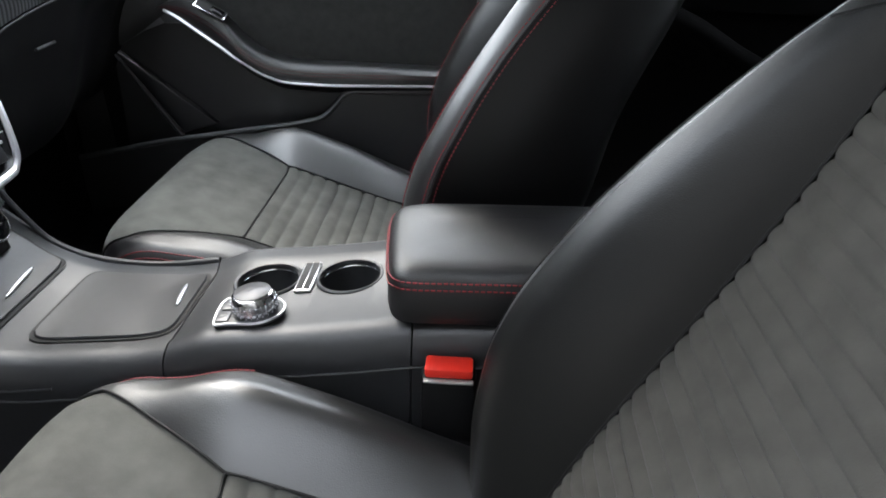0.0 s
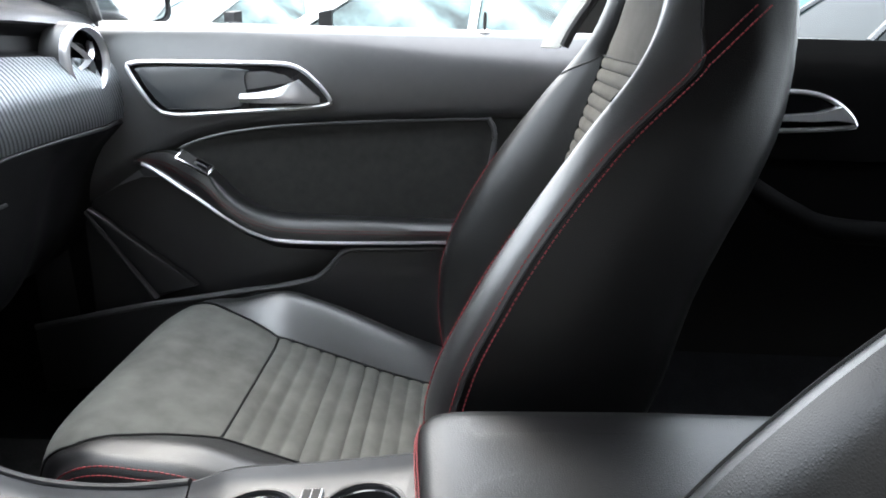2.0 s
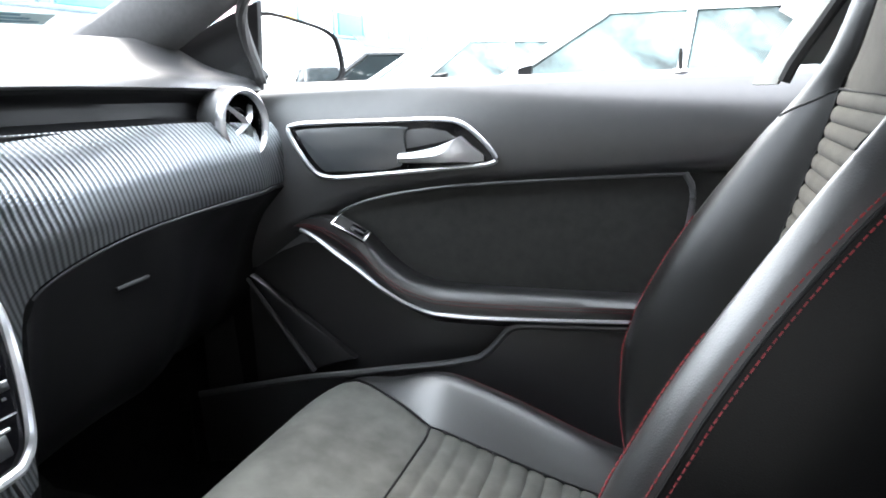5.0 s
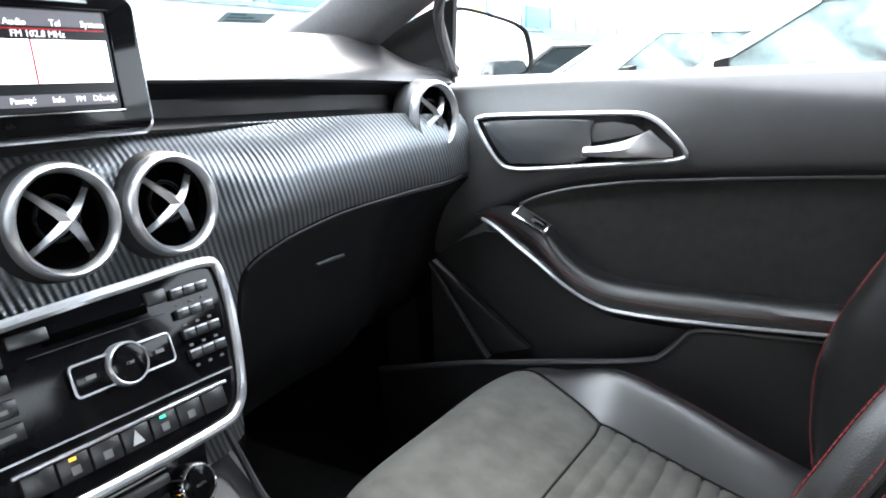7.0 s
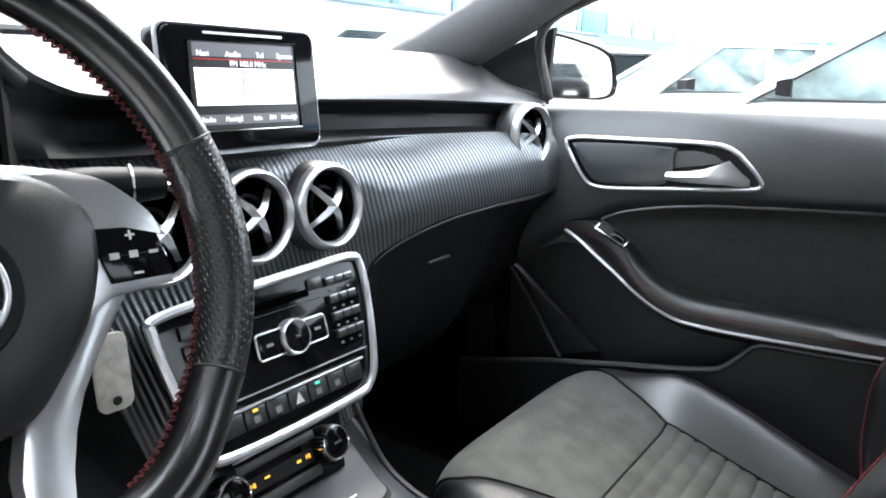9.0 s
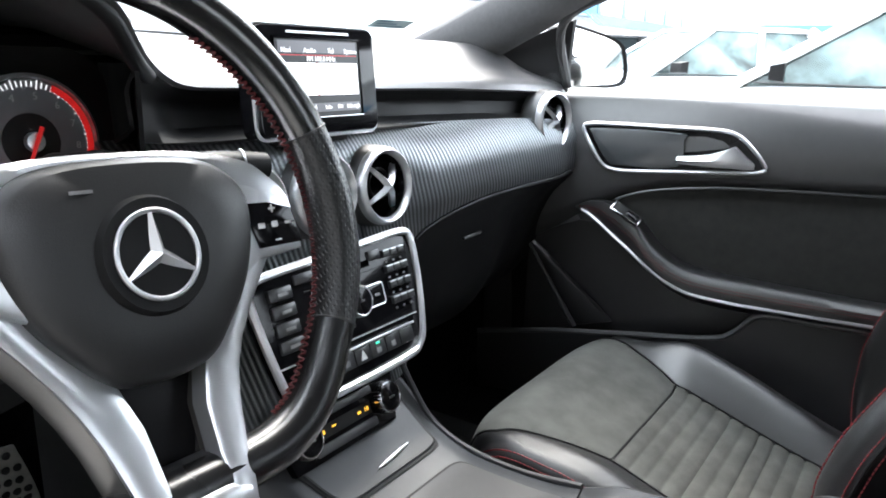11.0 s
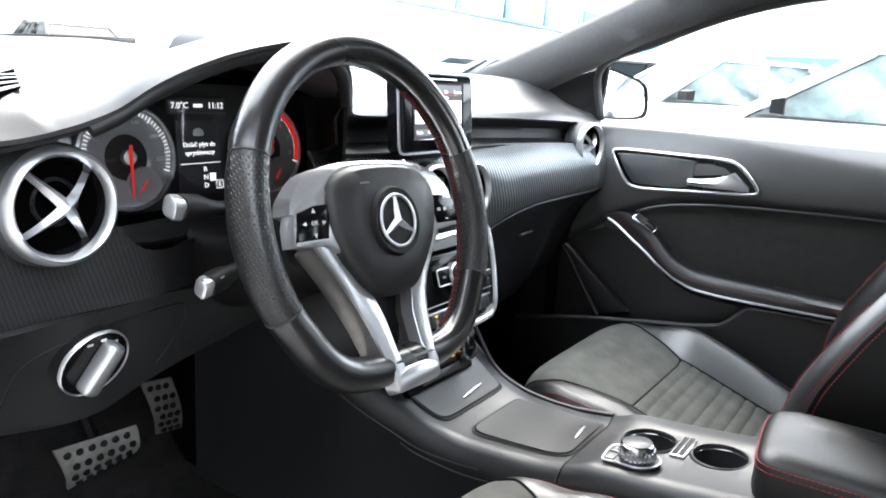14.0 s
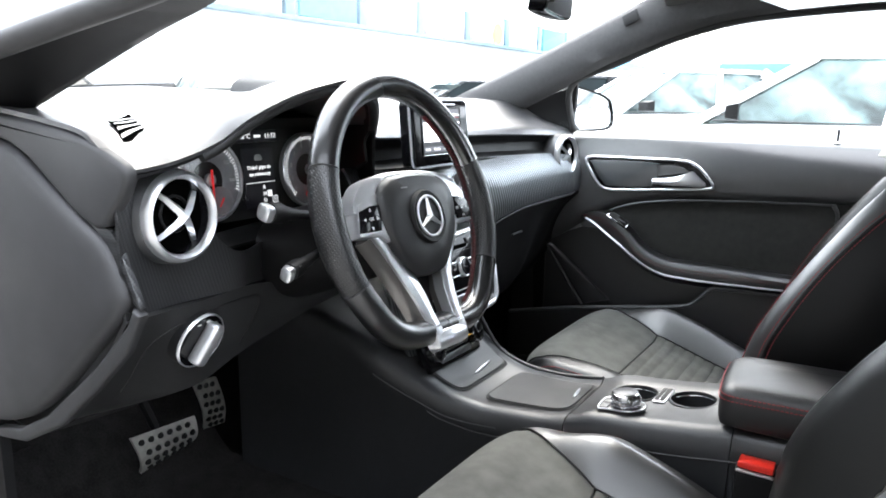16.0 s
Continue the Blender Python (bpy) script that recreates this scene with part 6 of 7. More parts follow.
for base_a in (0, 180):
    lace = []
    for k in range(-62, 63):
        a = base_a + k * 0.95
        q0 = wp(*rim_at(a))
        inner = (wp(0, 0) - q0).normalized()
        q = q0 + inner * 0.0184 - W_N * 0.005
        d = (wp(*rim_at(a + 1)) - wp(*rim_at(a - 1))).normalized()
        s = 1 if k % 2 else -1
        lace.append(tube([q - d * 0.0012 * s - W_N * 0.005 - inner * 0.001, q + inner * 0.0004, q + d * 0.0012 * s + W_N * 0.004 - inner * 0.001], 0.0008, 4))
    tagged(part("red_lacing", join(*lace), DARK_RED, wheel, "worn red lacing inside the rim"), kind="stuff")
pad_line = spline([(-0.088, 0.036), (-0.060, 0.055), (0, 0.060), (0.060, 0.055), (0.088, 0.036), (0.094, 0.010), (0.082, -0.030), (0.058, -0.064), (0.028, -0.089), (-0.028, -0.089), (-0.058, -0.064), (-0.082, -0.030), (-0.094, 0.010)], 5, True)
part("airbag_pad", loft([[wp(a * k, b * k, h) for a, b in pad_line] for k, h in ((0.93, -0.04), (1.0, -0.01), (1.0, 0.002), (0.975, 0.010), (0.90, 0.016), (0.6, 0.0188), (0.25, 0.0205))]), AIRBAG, wheel, "soft black airbag pad")
em = axes(wp(0.0, -0.008, 0.0225), W_R, W_T, W_N)
emblem = part("emblem_ring", tube([em @ Vector((0.0275 * math.cos(k), 0.0275 * math.sin(k), 0.003)) for k in steps(0, 2 * math.pi, 56)[:-1]], 0.0018, 12, True), SATIN, wheel, "round chrome emblem")
part("emblem_disc", lathe([(0.0, 0.002), (0.0265, 0.0015), (0.0355, 0.0030), (0.038, -0.002)], em, 40), HARD, wheel)
for k in (90, 210, 330):
    a = radians(k)
    d, n = Vector((math.cos(a), math.sin(a), 0)), Vector((-math.sin(a), math.cos(a), 0))
    part("emblem_arm", loft([[em @ (d * t + n * w + Vector((0, 0, 0.002))), em @ (d * t + Vector((0, 0, h))), em @ (d * t - n * w + Vector((0, 0, 0.002)))] for t, w, h in ((0.0, 0.0050, 0.0076), (0.010, 0.0040, 0.0062), (0.0265, 0.0012, 0.0045))]), SATIN, emblem)
part("badge_mark", block((0.014, 0.002, 0.0008), em @ Matrix.Translation((-0.036, 0.043, -0.004)), 0), ICON_DIM, wheel)
for s in (-1, 1):
    sp = [(s * a * 0.90, b - 0.012) for a, b in ((0.076, 0.050), (0.116, 0.045), (0.146, 0.033), (0.155, 0.010), (0.156, -0.010), (0.130, -0.012), (0.108, -0.013), (0.080, -0.026))]
    spoke = part("side_spoke", prism(sp, lambda a, b, c: wp(a, b, c - 0.012), 0.020, 0.004), SATIN, wheel, "satin silver side spoke")
    bl = [(s * a * 0.94, b - 0.013) for a, b in ((0.092, 0.032), (0.118, 0.031), (0.141, 0.025), (0.148, -0.004), (0.102, -0.004))]
    part("key_pad", prism(bl, lambda a, b, c: wp(a, b, c + 0.007), 0.0035, 0.0012), PIANO, spoke, "black wheel key pad")
    part("pad_joint", block((0.040, 0.0008, 0.0004), axes(wp(s * 0.113, 0.0, 0.0106), W_R, W_T, W_N), 0), BLACK, spoke)
    if s < 0:
        for a, b, turn in ((0.113, 0.0125, 90), (0.114, -0.0125, 270), (0.1000, 0.0, 0), (0.1270, 0.0, 180)):
            spin = [(0.0030 * math.cos(radians(turn + k)), 0.0030 * math.sin(radians(turn + k))) for k in (0, 130, 230)]
            part("key_arrow", prism([(s * a + p, b + q) for p, q in spin], lambda p, q, c: wp(p, q, c + 0.0105), 0.0006), ICON, spoke)
        lettering("OK", 0.0062, axes(wp(s * 0.1135, 0.0, 0.0112), W_R, W_T, W_N), ICON, spoke)
    else:
        for a, b, w, h in ((0.113, 0.0125, 0.006, 0.0014), (0.113, 0.0125, 0.0014, 0.006), (0.114, -0.0125, 0.006, 0.0014), (0.1000, 0.0, 0.006, 0.0040), (0.1270, 0.0, 0.006, 0.0022), (0.113, 0.0, 0.0055, 0.0045)):
            part("key_mark", block((w, h, 0.0006), axes(wp(s * a, b, 0.0108), W_R, W_T, W_N), 0), ICON, spoke)
    front, facet = [], []
    for ao, bo, ai, bi, c in ((0.108, -0.024, 0.090, -0.016, 0.002), (0.085, -0.055, 0.071, -0.047, 0.001), (0.070, -0.078, 0.052, -0.070, 0.001), (0.060, -0.098, 0.033, -0.088, 0.003), (0.052, -0.120, 0.024, -0.116, 0.007), (0.044, -0.154, 0.0215, -0.151, 0.014), (0.040, -0.174, 0.0215, -0.169, 0.0205), (0.038, -0.191, 0.0215, -0.189, 0.0215)):
        am, bm_ = ao * 0.75 + ai * 0.25, bo * 0.75 + bi * 0.25
        front.append([wp(s * ai, bi, c - 0.018), wp(s * ai, bi, c - 0.0015), wp(s * (ai + 0.0015), bi - 0.0008, c), wp(s * am, bm_, c + 0.0012), wp(s * ao, bo, c - 0.0012), wp(s * ao, bo, c - 0.005)])
        facet.append([wp(s * (ao - 0.0012), bo + 0.0008, c - 0.004), wp(s * (ao + 0.0035), bo - 0.0045, c - 0.016), wp(s * (ao + 0.003), bo - 0.005, c - 0.030), wp(s * (ai + 0.004), bi, c - 0.030), wp(s * (ai + 0.004), bi, c - 0.006)])
    part("lower_spoke", loft(front), SATIN, wheel, "satin silver lower spoke")
    part("spoke_back", loft(facet[:-1]), DARK_SATIN, wheel, "dark satin flank of the lower spoke")
half = [(0.139, 0.012, 0.096, -0.004, 0.0075), (0.135, 0.025, 0.097, 0.012, 0.0075), (0.122, 0.0395, 0.093, 0.030, 0.0065), (0.104, 0.0525, 0.082, 0.041, 0.005), (0.070, 0.0610, 0.060, 0.0535, 0.0035), (0.030, 0.0645, 0.028, 0.0585, 0.0025)]
arch = spline([(-a, b, -p, q, c) for a, b, p, q, c in half] + half[::-1], 5)
part("pad_frame", loft([[wp(p * 0.98, q - 0.004, -0.020), wp(p * 0.98, q - 0.004, c), wp(a * 0.4 + p * 0.6, b * 0.4 + q * 0.6, c + 0.0012), wp(a, b, c - 0.003), wp(a, b, -0.020)] for a, b, p, q, c in arch]), SATIN, wheel, "silver frame over the airbag pad")
part("spoke_foot", loft([[wp(x, y, h) for x, y, h in ((-w, b, 0.0), (-w, b, c), (-w + 0.006, b, c + 0.002), (w - 0.006, b, c + 0.002), (w, b, c), (w, b, 0.0))] for w, b, c in ((0.0215, -0.170, 0.015), (0.0220, -0.1715, 0.0188), (0.036, -0.178, 0.0210), (0.0375, -0.189, 0.0215), (0.0365, -0.195, 0.019), (0.034, -0.199, 0.011), (0.031, -0.201, 0.003))]), SATIN, wheel, "silver spoke foot")
part("spoke_well", prism([(-0.052, -0.066), (0.052, -0.066), (0.022, -0.171), (-0.022, -0.171)], lambda a, b, c: wp(a, b, c - 0.035), 0.012, 0.003), HARD, wheel)
part("spoke_bridge", prism([(-0.025, -0.150), (0.025, -0.150), (0.023, -0.173), (-0.023, -0.173)], lambda a, b, c: wp(a, b, c - 0.012), 0.016, 0.005), SOFT, wheel)
part("hub_cover", loft([[wp(k * math.cos(a), k * math.sin(a) * 0.9 - 0.005, h) for a in steps(0, 2 * math.pi, 24)[:-1]] for k, h in ((0.085, -0.02), (0.075, -0.05), (0.055, -0.07))]), HARD, wheel)

column = thing("steering_column", (-0.55, -0.356, 0.8), "black steering column shroud with two stalks", "steering column")
cp = lambda a, b, c: W_C + Vector((0, 1, 0)) * a + W_U * b + W_N * c
part("shroud", loft([[cp(w * math.cos(a), h * math.sin(a) - 0.012, c) for a in steps(0, 2 * math.pi, 24)[:-1]] for w, h, c in ((0.055, 0.055, -0.06), (0.075, 0.062, -0.075), (0.080, 0.065, -0.14), (0.085, 0.07, -0.24))]), HARD, column)
for end, root, r in (((-0.459, -0.570, 0.931), (-0.50, -0.43, 0.905), 0.0125), ((-0.450, -0.544, 0.850), (-0.49, -0.42, 0.860), 0.011)):
    e, o = Vector(end), Vector(root)
    d = (e - o).normalized()
    stalk = part("stalk", tube([o, o.lerp(e, 0.4), o.lerp(e, 0.66), o.lerp(e, 0.78), o.lerp(e, 0.96)], [r * 0.55, r * 0.6, r * 0.8, r * 1.12, r * 1.08], 14), HARD, column, "black control stalk")
    bm_ = axes(e - d * 0.006, (0.9, 0, -0.3), (0.3, 0, 0.9), d)
    sq = rounded(r * 0.86, r * 0.92, r * 0.58, 5)
    part("end_button", loft([[bm_ @ Vector((a * k, b * k, h)) for a, b in sq] for k, h in ((1.0, -0.004), (1.0, 0.007), (0.92, 0.0105), (0.7, 0.012), (0.3, 0.0123))]), SATIN, stalk, "satin silver end button")
    part("stalk_mark", block((0.006, 0.001, 0.007), axes(o.lerp(e, 0.84) + Vector((r * 0.98, 0, 0.003)), d, (1, 0, 0), (0, 0, 1)), 0), ICON_DIM, stalk)
gear = part("gear_stalk", tube(spline([(-0.525, -0.30, 0.920), (-0.505, -0.24, 0.933), (-0.487, -0.162, 0.932)], 5), [0.009, 0.0095, 0.010, 0.011, 0.013, 0.0145, 0.015, 0.015, 0.0145, 0.014, 0.012], 14), HARD, column, "black gear selector stalk")
part("gear_ring", tube([Vector((-0.493, -0.186, 0.933)) + 0.0152 * (math.cos(k) * Vector((0.9, -0.35, 0)) + math.sin(k) * Vector((0, 0, 1))) for k in steps(0, 2 * math.pi, 20)[:-1]], 0.0012, 5, True), SATIN, gear)
lock = thing("ignition_key", (-0.50, -0.24, 0.80), "ignition key with a worn clear plastic tag hanging from it", "key")
part("lock_ring", lathe([(0.011, 0.0), (0.013, 0.004), (0.016, 0.002), (0.016, -0.01)], axes((-0.538, -0.212, 0.834), (0, 1, 0), (-0.3, 0, 1), (1, 0, 0.3)), 24), CHROME, lock)
part("key_head", block((0.03, 0.012, 0.026), Matrix.Translation((-0.522, -0.212, 0.830)), 0.004), PIANO, lock)
part("split_ring", tube([Vector((-0.512, -0.210, 0.809)) + 0.010 * Vector((0.2 * math.cos(k), math.cos(k), math.sin(k))) for k in steps(0, 2 * math.pi, 16)[:-1]], 0.001, 5, True), CHROME, lock)
tag = [(a, b) for a, b in rounded(0.0155, 0.033, 0.008)]
part("tag", prism(tag, lambda a, b, c: (-0.508 + c - 0.1 * b, -0.208 + a, 0.777 + b), 0.004, 0.001), FOB, lock, "worn cream plastic tag")
part("tag_hole", lathe([(0.0, 0.0006), (0.004, 0.0006), (0.004, 0.0)], axes((-0.5013, -0.208, 0.753), (0, 1, 0), (0, 0, 1), (1, 0, 0)), 14), BLACK, lock)

# ---- instruments ----
cluster = thing("instrument_cluster", (-0.68, -0.38, 0.9), "instrument cluster with two grey dials and a lit display", "gauges")
im = axes((-0.648, -0.405, 0.950), (0, 1, 0), (-0.12, 0, 1), (1, 0, 0.12))
part("backing", prism(rounded(0.19, 0.075, 0.04), lambda a, b, c: im @ Vector((a, b + 0.01, c - 0.01)), 0.01), BLACK, cluster)
for a0, numerals, red in ((-0.098, ("20", "60", "100", "140", "180", "220"), False), (0.106, ("1", "2", "3", "4", "5", "6", "7", "8"), True)):
    g = im @ Matrix.Translation((a0, 0.0, 0.004))
    dial = part("dial", lathe([(0.026, 0.003), (0.030, 0.006), (0.055, 0.006), (0.058, 0.003)], g, 48), DIAL, cluster, "grey ringed dial")
    part("dial_rim", lathe([(0.0565, 0.004), (0.058, 0.009), (0.061, 0.008), (0.061, 0.0)], g, 48), SATIN, dial)
    part("dial_centre", lathe([(0.0, 0.002), (0.026, 0.003), (0.027, 0.0)], g, 36), BLACK, dial)
    start, stop = 225, -20
    part("tick_marks", join(*[block((0.0085 if i % 5 == 0 else 0.005, 0.0011, 0.0006), g @ Matrix.Rotation(radians(start + (stop - start) * i / 50), 4, "Z") @ Matrix.Translation((0.0515, 0, 0.0064)), 0) for i in range(51)]), WHITE_MARK, dial)
    if red:
        part("red_zone", join(*[block((0.006, 0.0036, 0.0006), g @ Matrix.Rotation(radians(62 - 78 * i / 26), 4, "Z") @ Matrix.Translation((0.0525, 0, 0.0069)), 0) for i in range(27)]), RED_MARK, dial, "red zone of the rev counter")
    for i, txt in enumerate(numerals):
        an = radians(start + (stop - start) * (i + 1) / (len(numerals) + 0.4))
        lettering(txt, 0.0095 if red else 0.007, g @ Matrix.Translation((0.041 * math.cos(an), 0.041 * math.sin(an), 0.0066)), ICON, dial, "numeral")
    sub = g @ Matrix.Translation((0.017, -0.032, 0.004))
    part("small_dial", lathe([(0.0, 0.003), (0.018, 0.003), (0.02, 0.0045), (0.021, 0.0)], sub, 28), DIAL, dial)
    part("small_needle", block((0.015, 0.0018, 0.001), sub @ Matrix.Rotation(radians(55), 4, "Z") @ Matrix.Translation((-0.002, 0, 0.005)), 0), RED_MARK, dial)
    part("needle_hub", lathe([(0.0, 0.012), (0.008, 0.0115), (0.009, 0.009), (0.009, 0.006)], g, 24), SATIN, dial)
    part("needle", loft([[g @ Matrix.Rotation(radians(-92 if not red else 244), 4, "Z") @ Vector((t, w, 0.0135)), g @ Matrix.Rotation(radians(-92 if not red else 244), 4, "Z") @ Vector((t, -w, 0.0135)), g @ Matrix.Rotation(radians(-92 if not red else 244), 4, "Z") @ Vector((t, 0, 0.0155))] for t, w in ((-0.014, 0.0022), (0.0, 0.0022), (0.046, 0.0010))]), RED_MARK, dial, "red needle")
part("display", block((0.062, 0.09, 0.002), im @ Matrix.Translation((0, -0.005, 0.006)), 0), SCREEN_DARK, cluster)
part("top_display", block((0.085, 0.019, 0.004), im @ Matrix.Translation((0, 0.058, 0.008)), 0.002), END_GREY, cluster)
part("top_glass", block((0.081, 0.0155, 0.001), im @ Matrix.Translation((0, 0.058, 0.0105)), 0), SCREEN_DARK, cluster)
lit = lambda a, b: im @ Matrix.Translation((a, b, 0.0085))
lettering("7.0°C", 0.0105, im @ Matrix.Translation((-0.026, 0.058, 0.0115)), WHITE_MARK, cluster)
lettering("11:12", 0.0105, im @ Matrix.Translation((0.026, 0.058, 0.0115)), WHITE_MARK, cluster)
part("car_mark", block((0.013, 0.004, 0.0006), im @ Matrix.Translation((0.0, 0.058, 0.0113)), 0), WHITE_MARK, cluster)
part("washer_mark", prism(spline([(-0.007, -0.004), (-0.006, 0.003), (0, 0.005), (0.006, 0.003), (0.007, -0.004)], 3, True), lambda a, b, c: im @ Vector((a, b + 0.026, c + 0.0075)), 0.0008), ICON, cluster)
lettering("Dolać płyn do", 0.0082, lit(0, 0.011), WHITE_MARK, cluster)
lettering("spryskiwaczy", 0.0082, lit(0, 0.001), WHITE_MARK, cluster)
part("rule", block((0.058, 0.0010, 0.0006), lit(0, -0.012), 0), WHITE_MARK, cluster)
for txt, b in (("R", -0.020), ("N", -0.030), ("D", -0.040)):
    lettering(txt, 0.009, lit(0.006, b), WHITE_MARK, cluster)
part("gear_box", block((0.009, 0.010, 0.0006), lit(0.016, -0.030), 0), WHITE_MARK, cluster)
part("mode_box", tube([lit(0.026, -0.040) @ Vector((a, b, 0)) for a, b in rounded(0.005, 0.005, 0.001, 1)], 0.0005, 4, True), WHITE_MARK, cluster)
lettering("E", 0.008, lit(0.026, -0.040), WHITE_MARK, cluster)
part("lens", sheet(lambda a, b: im @ Vector((a, b + 0.01, 0.024)), steps(-0.18, 0.18, 4), steps(-0.06, 0.06, 4)), LENS, cluster).visible_shadow = False

# ---- pedals ----
def pedal(corners, studs, label):
    c = [Vector(p) for p in corners]
    mid = sum(c, Vector()) / 4
    ex, ey = (c[1] - c[0]), (c[3] - c[0])
    nrm = ex.cross(ey).normalized()
    if nrm.x < 0:
        nrm = -nrm
    p = thing("pedal", tuple(mid), label, "pedal", group="pedals")
    pt = lambda u, v, h=0.0: c[0].lerp(c[1], u).lerp(c[3].lerp(c[2], u), v) + nrm * (h + 0.016 * math.sin(math.pi * v))
    part("plate", sheet(lambda u, v: pt(u, v), steps(0, 1, 10), steps(0, 1, 10), 0.006), STEEL, p, "brushed steel pedal plate")
    nu, nv = studs
    for i in range(nu):
        for j in range(nv):
            u, v = (i + 0.7 + 0.35 * (j % 2)) / (nu + 0.75), (j + 0.6) / (nv + 0.2)
            o = pt(u, v, 0.001)
            part("stud", lathe([(0.0, 0.0035), (0.0045, 0.003), (0.0062, 0.0), (0.0062, -0.002)], axes(o, ex.normalized(), nrm.cross(ex.normalized()), nrm), 12), RUBBER, p)
    part("lever", tube([mid - nrm * 0.006, mid + Vector((-0.10, 0.0, 0.12)), mid + Vector((-0.2, 0.0, 0.3))], 0.012, 8), HARD, p)
    return p


pedal([(-0.933, -0.463, 0.452), (-0.933, -0.322, 0.443), (-0.953, -0.318, 0.378), (-0.953, -0.435, 0.362)], (6, 4), "brushed steel brake pedal with black rubber studs")
pedal([(-1.02, -0.256, 0.470), (-1.02, -0.193, 0.462), (-1.05, -0.151, 0.330), (-1.05, -0.209, 0.336)], (3, 6), "brushed steel accelerator pedal with black rubber studs")
solo("foot_rest", block((0.12, 0.08, 0.02), axes((-1.08, -0.585, 0.37), (0.6, 0, -0.8), (0, 1, 0), (0.8, 0, 0.6)), 0.006), MAT, "dark carpeted foot rest beside the pedals", "foot rest")

# ---- outside: a car lot ----
GRAVEL = surface("pale worn paving", (0.30, 0.29, 0.27), 0.9, vary=0.25, scale=6, bump=0.4, bump_scale=60)
solo("ground", sheet(lambda u, v: (u, v, 0.0), steps(-300, 300, 6), steps(-300, 300, 6), 0.02), GRAVEL, "pale paved ground of the car lot", "ground", kind="structure")
# Teal tint with blotches that stand in for reflections in the windscreens.
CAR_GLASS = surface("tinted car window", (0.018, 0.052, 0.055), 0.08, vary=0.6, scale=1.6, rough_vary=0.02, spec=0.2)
DARK_GLASS = surface("dark car window", (0.004, 0.008, 0.009), 0.1, vary=0.2, scale=2, rough_vary=0.02, spec=0.1)
CAR_CABIN = surface("light cabin lining", (0.16, 0.20, 0.20), 0.8, vary=0.3, scale=3)
# Pale, strongly mottled colour paints the sky's reflection into the side glass.
SIDE_GLASS = surface("car window with painted sky", (0.13, 0.19, 0.185), 0.06, vary=0.85, scale=2.6, rough_vary=0.02, spec=0.5)
TYRE = surface("tyre rubber", (0.014, 0.014, 0.014), 0.8, vary=0.2, scale=40)
LAMP = surface("clear lamp glass", (0.55, 0.57, 0.6), 0.1, vary=0.1, scale=20, rough_vary=0.03)
PLATE = surface("white number plate", (0.75, 0.75, 0.75), 0.4, vary=0.05)
paints = {"white": surface("white car paint", (0.78, 0.79, 0.80), 0.25, vary=0.04, coat=0.6),
          "silver": surface("silver car paint", (0.42, 0.43, 0.44), 0.3, metal=0.3, vary=0.08, coat=0.3),
          "grey": surface("grey car paint", (0.022, 0.024, 0.026), 0.3, metal=0.3, vary=0.1, coat=0.15),
          "black": surface("black car paint", (0.0015, 0.0015, 0.002), 0.4, vary=0.1, spec=0.06)}


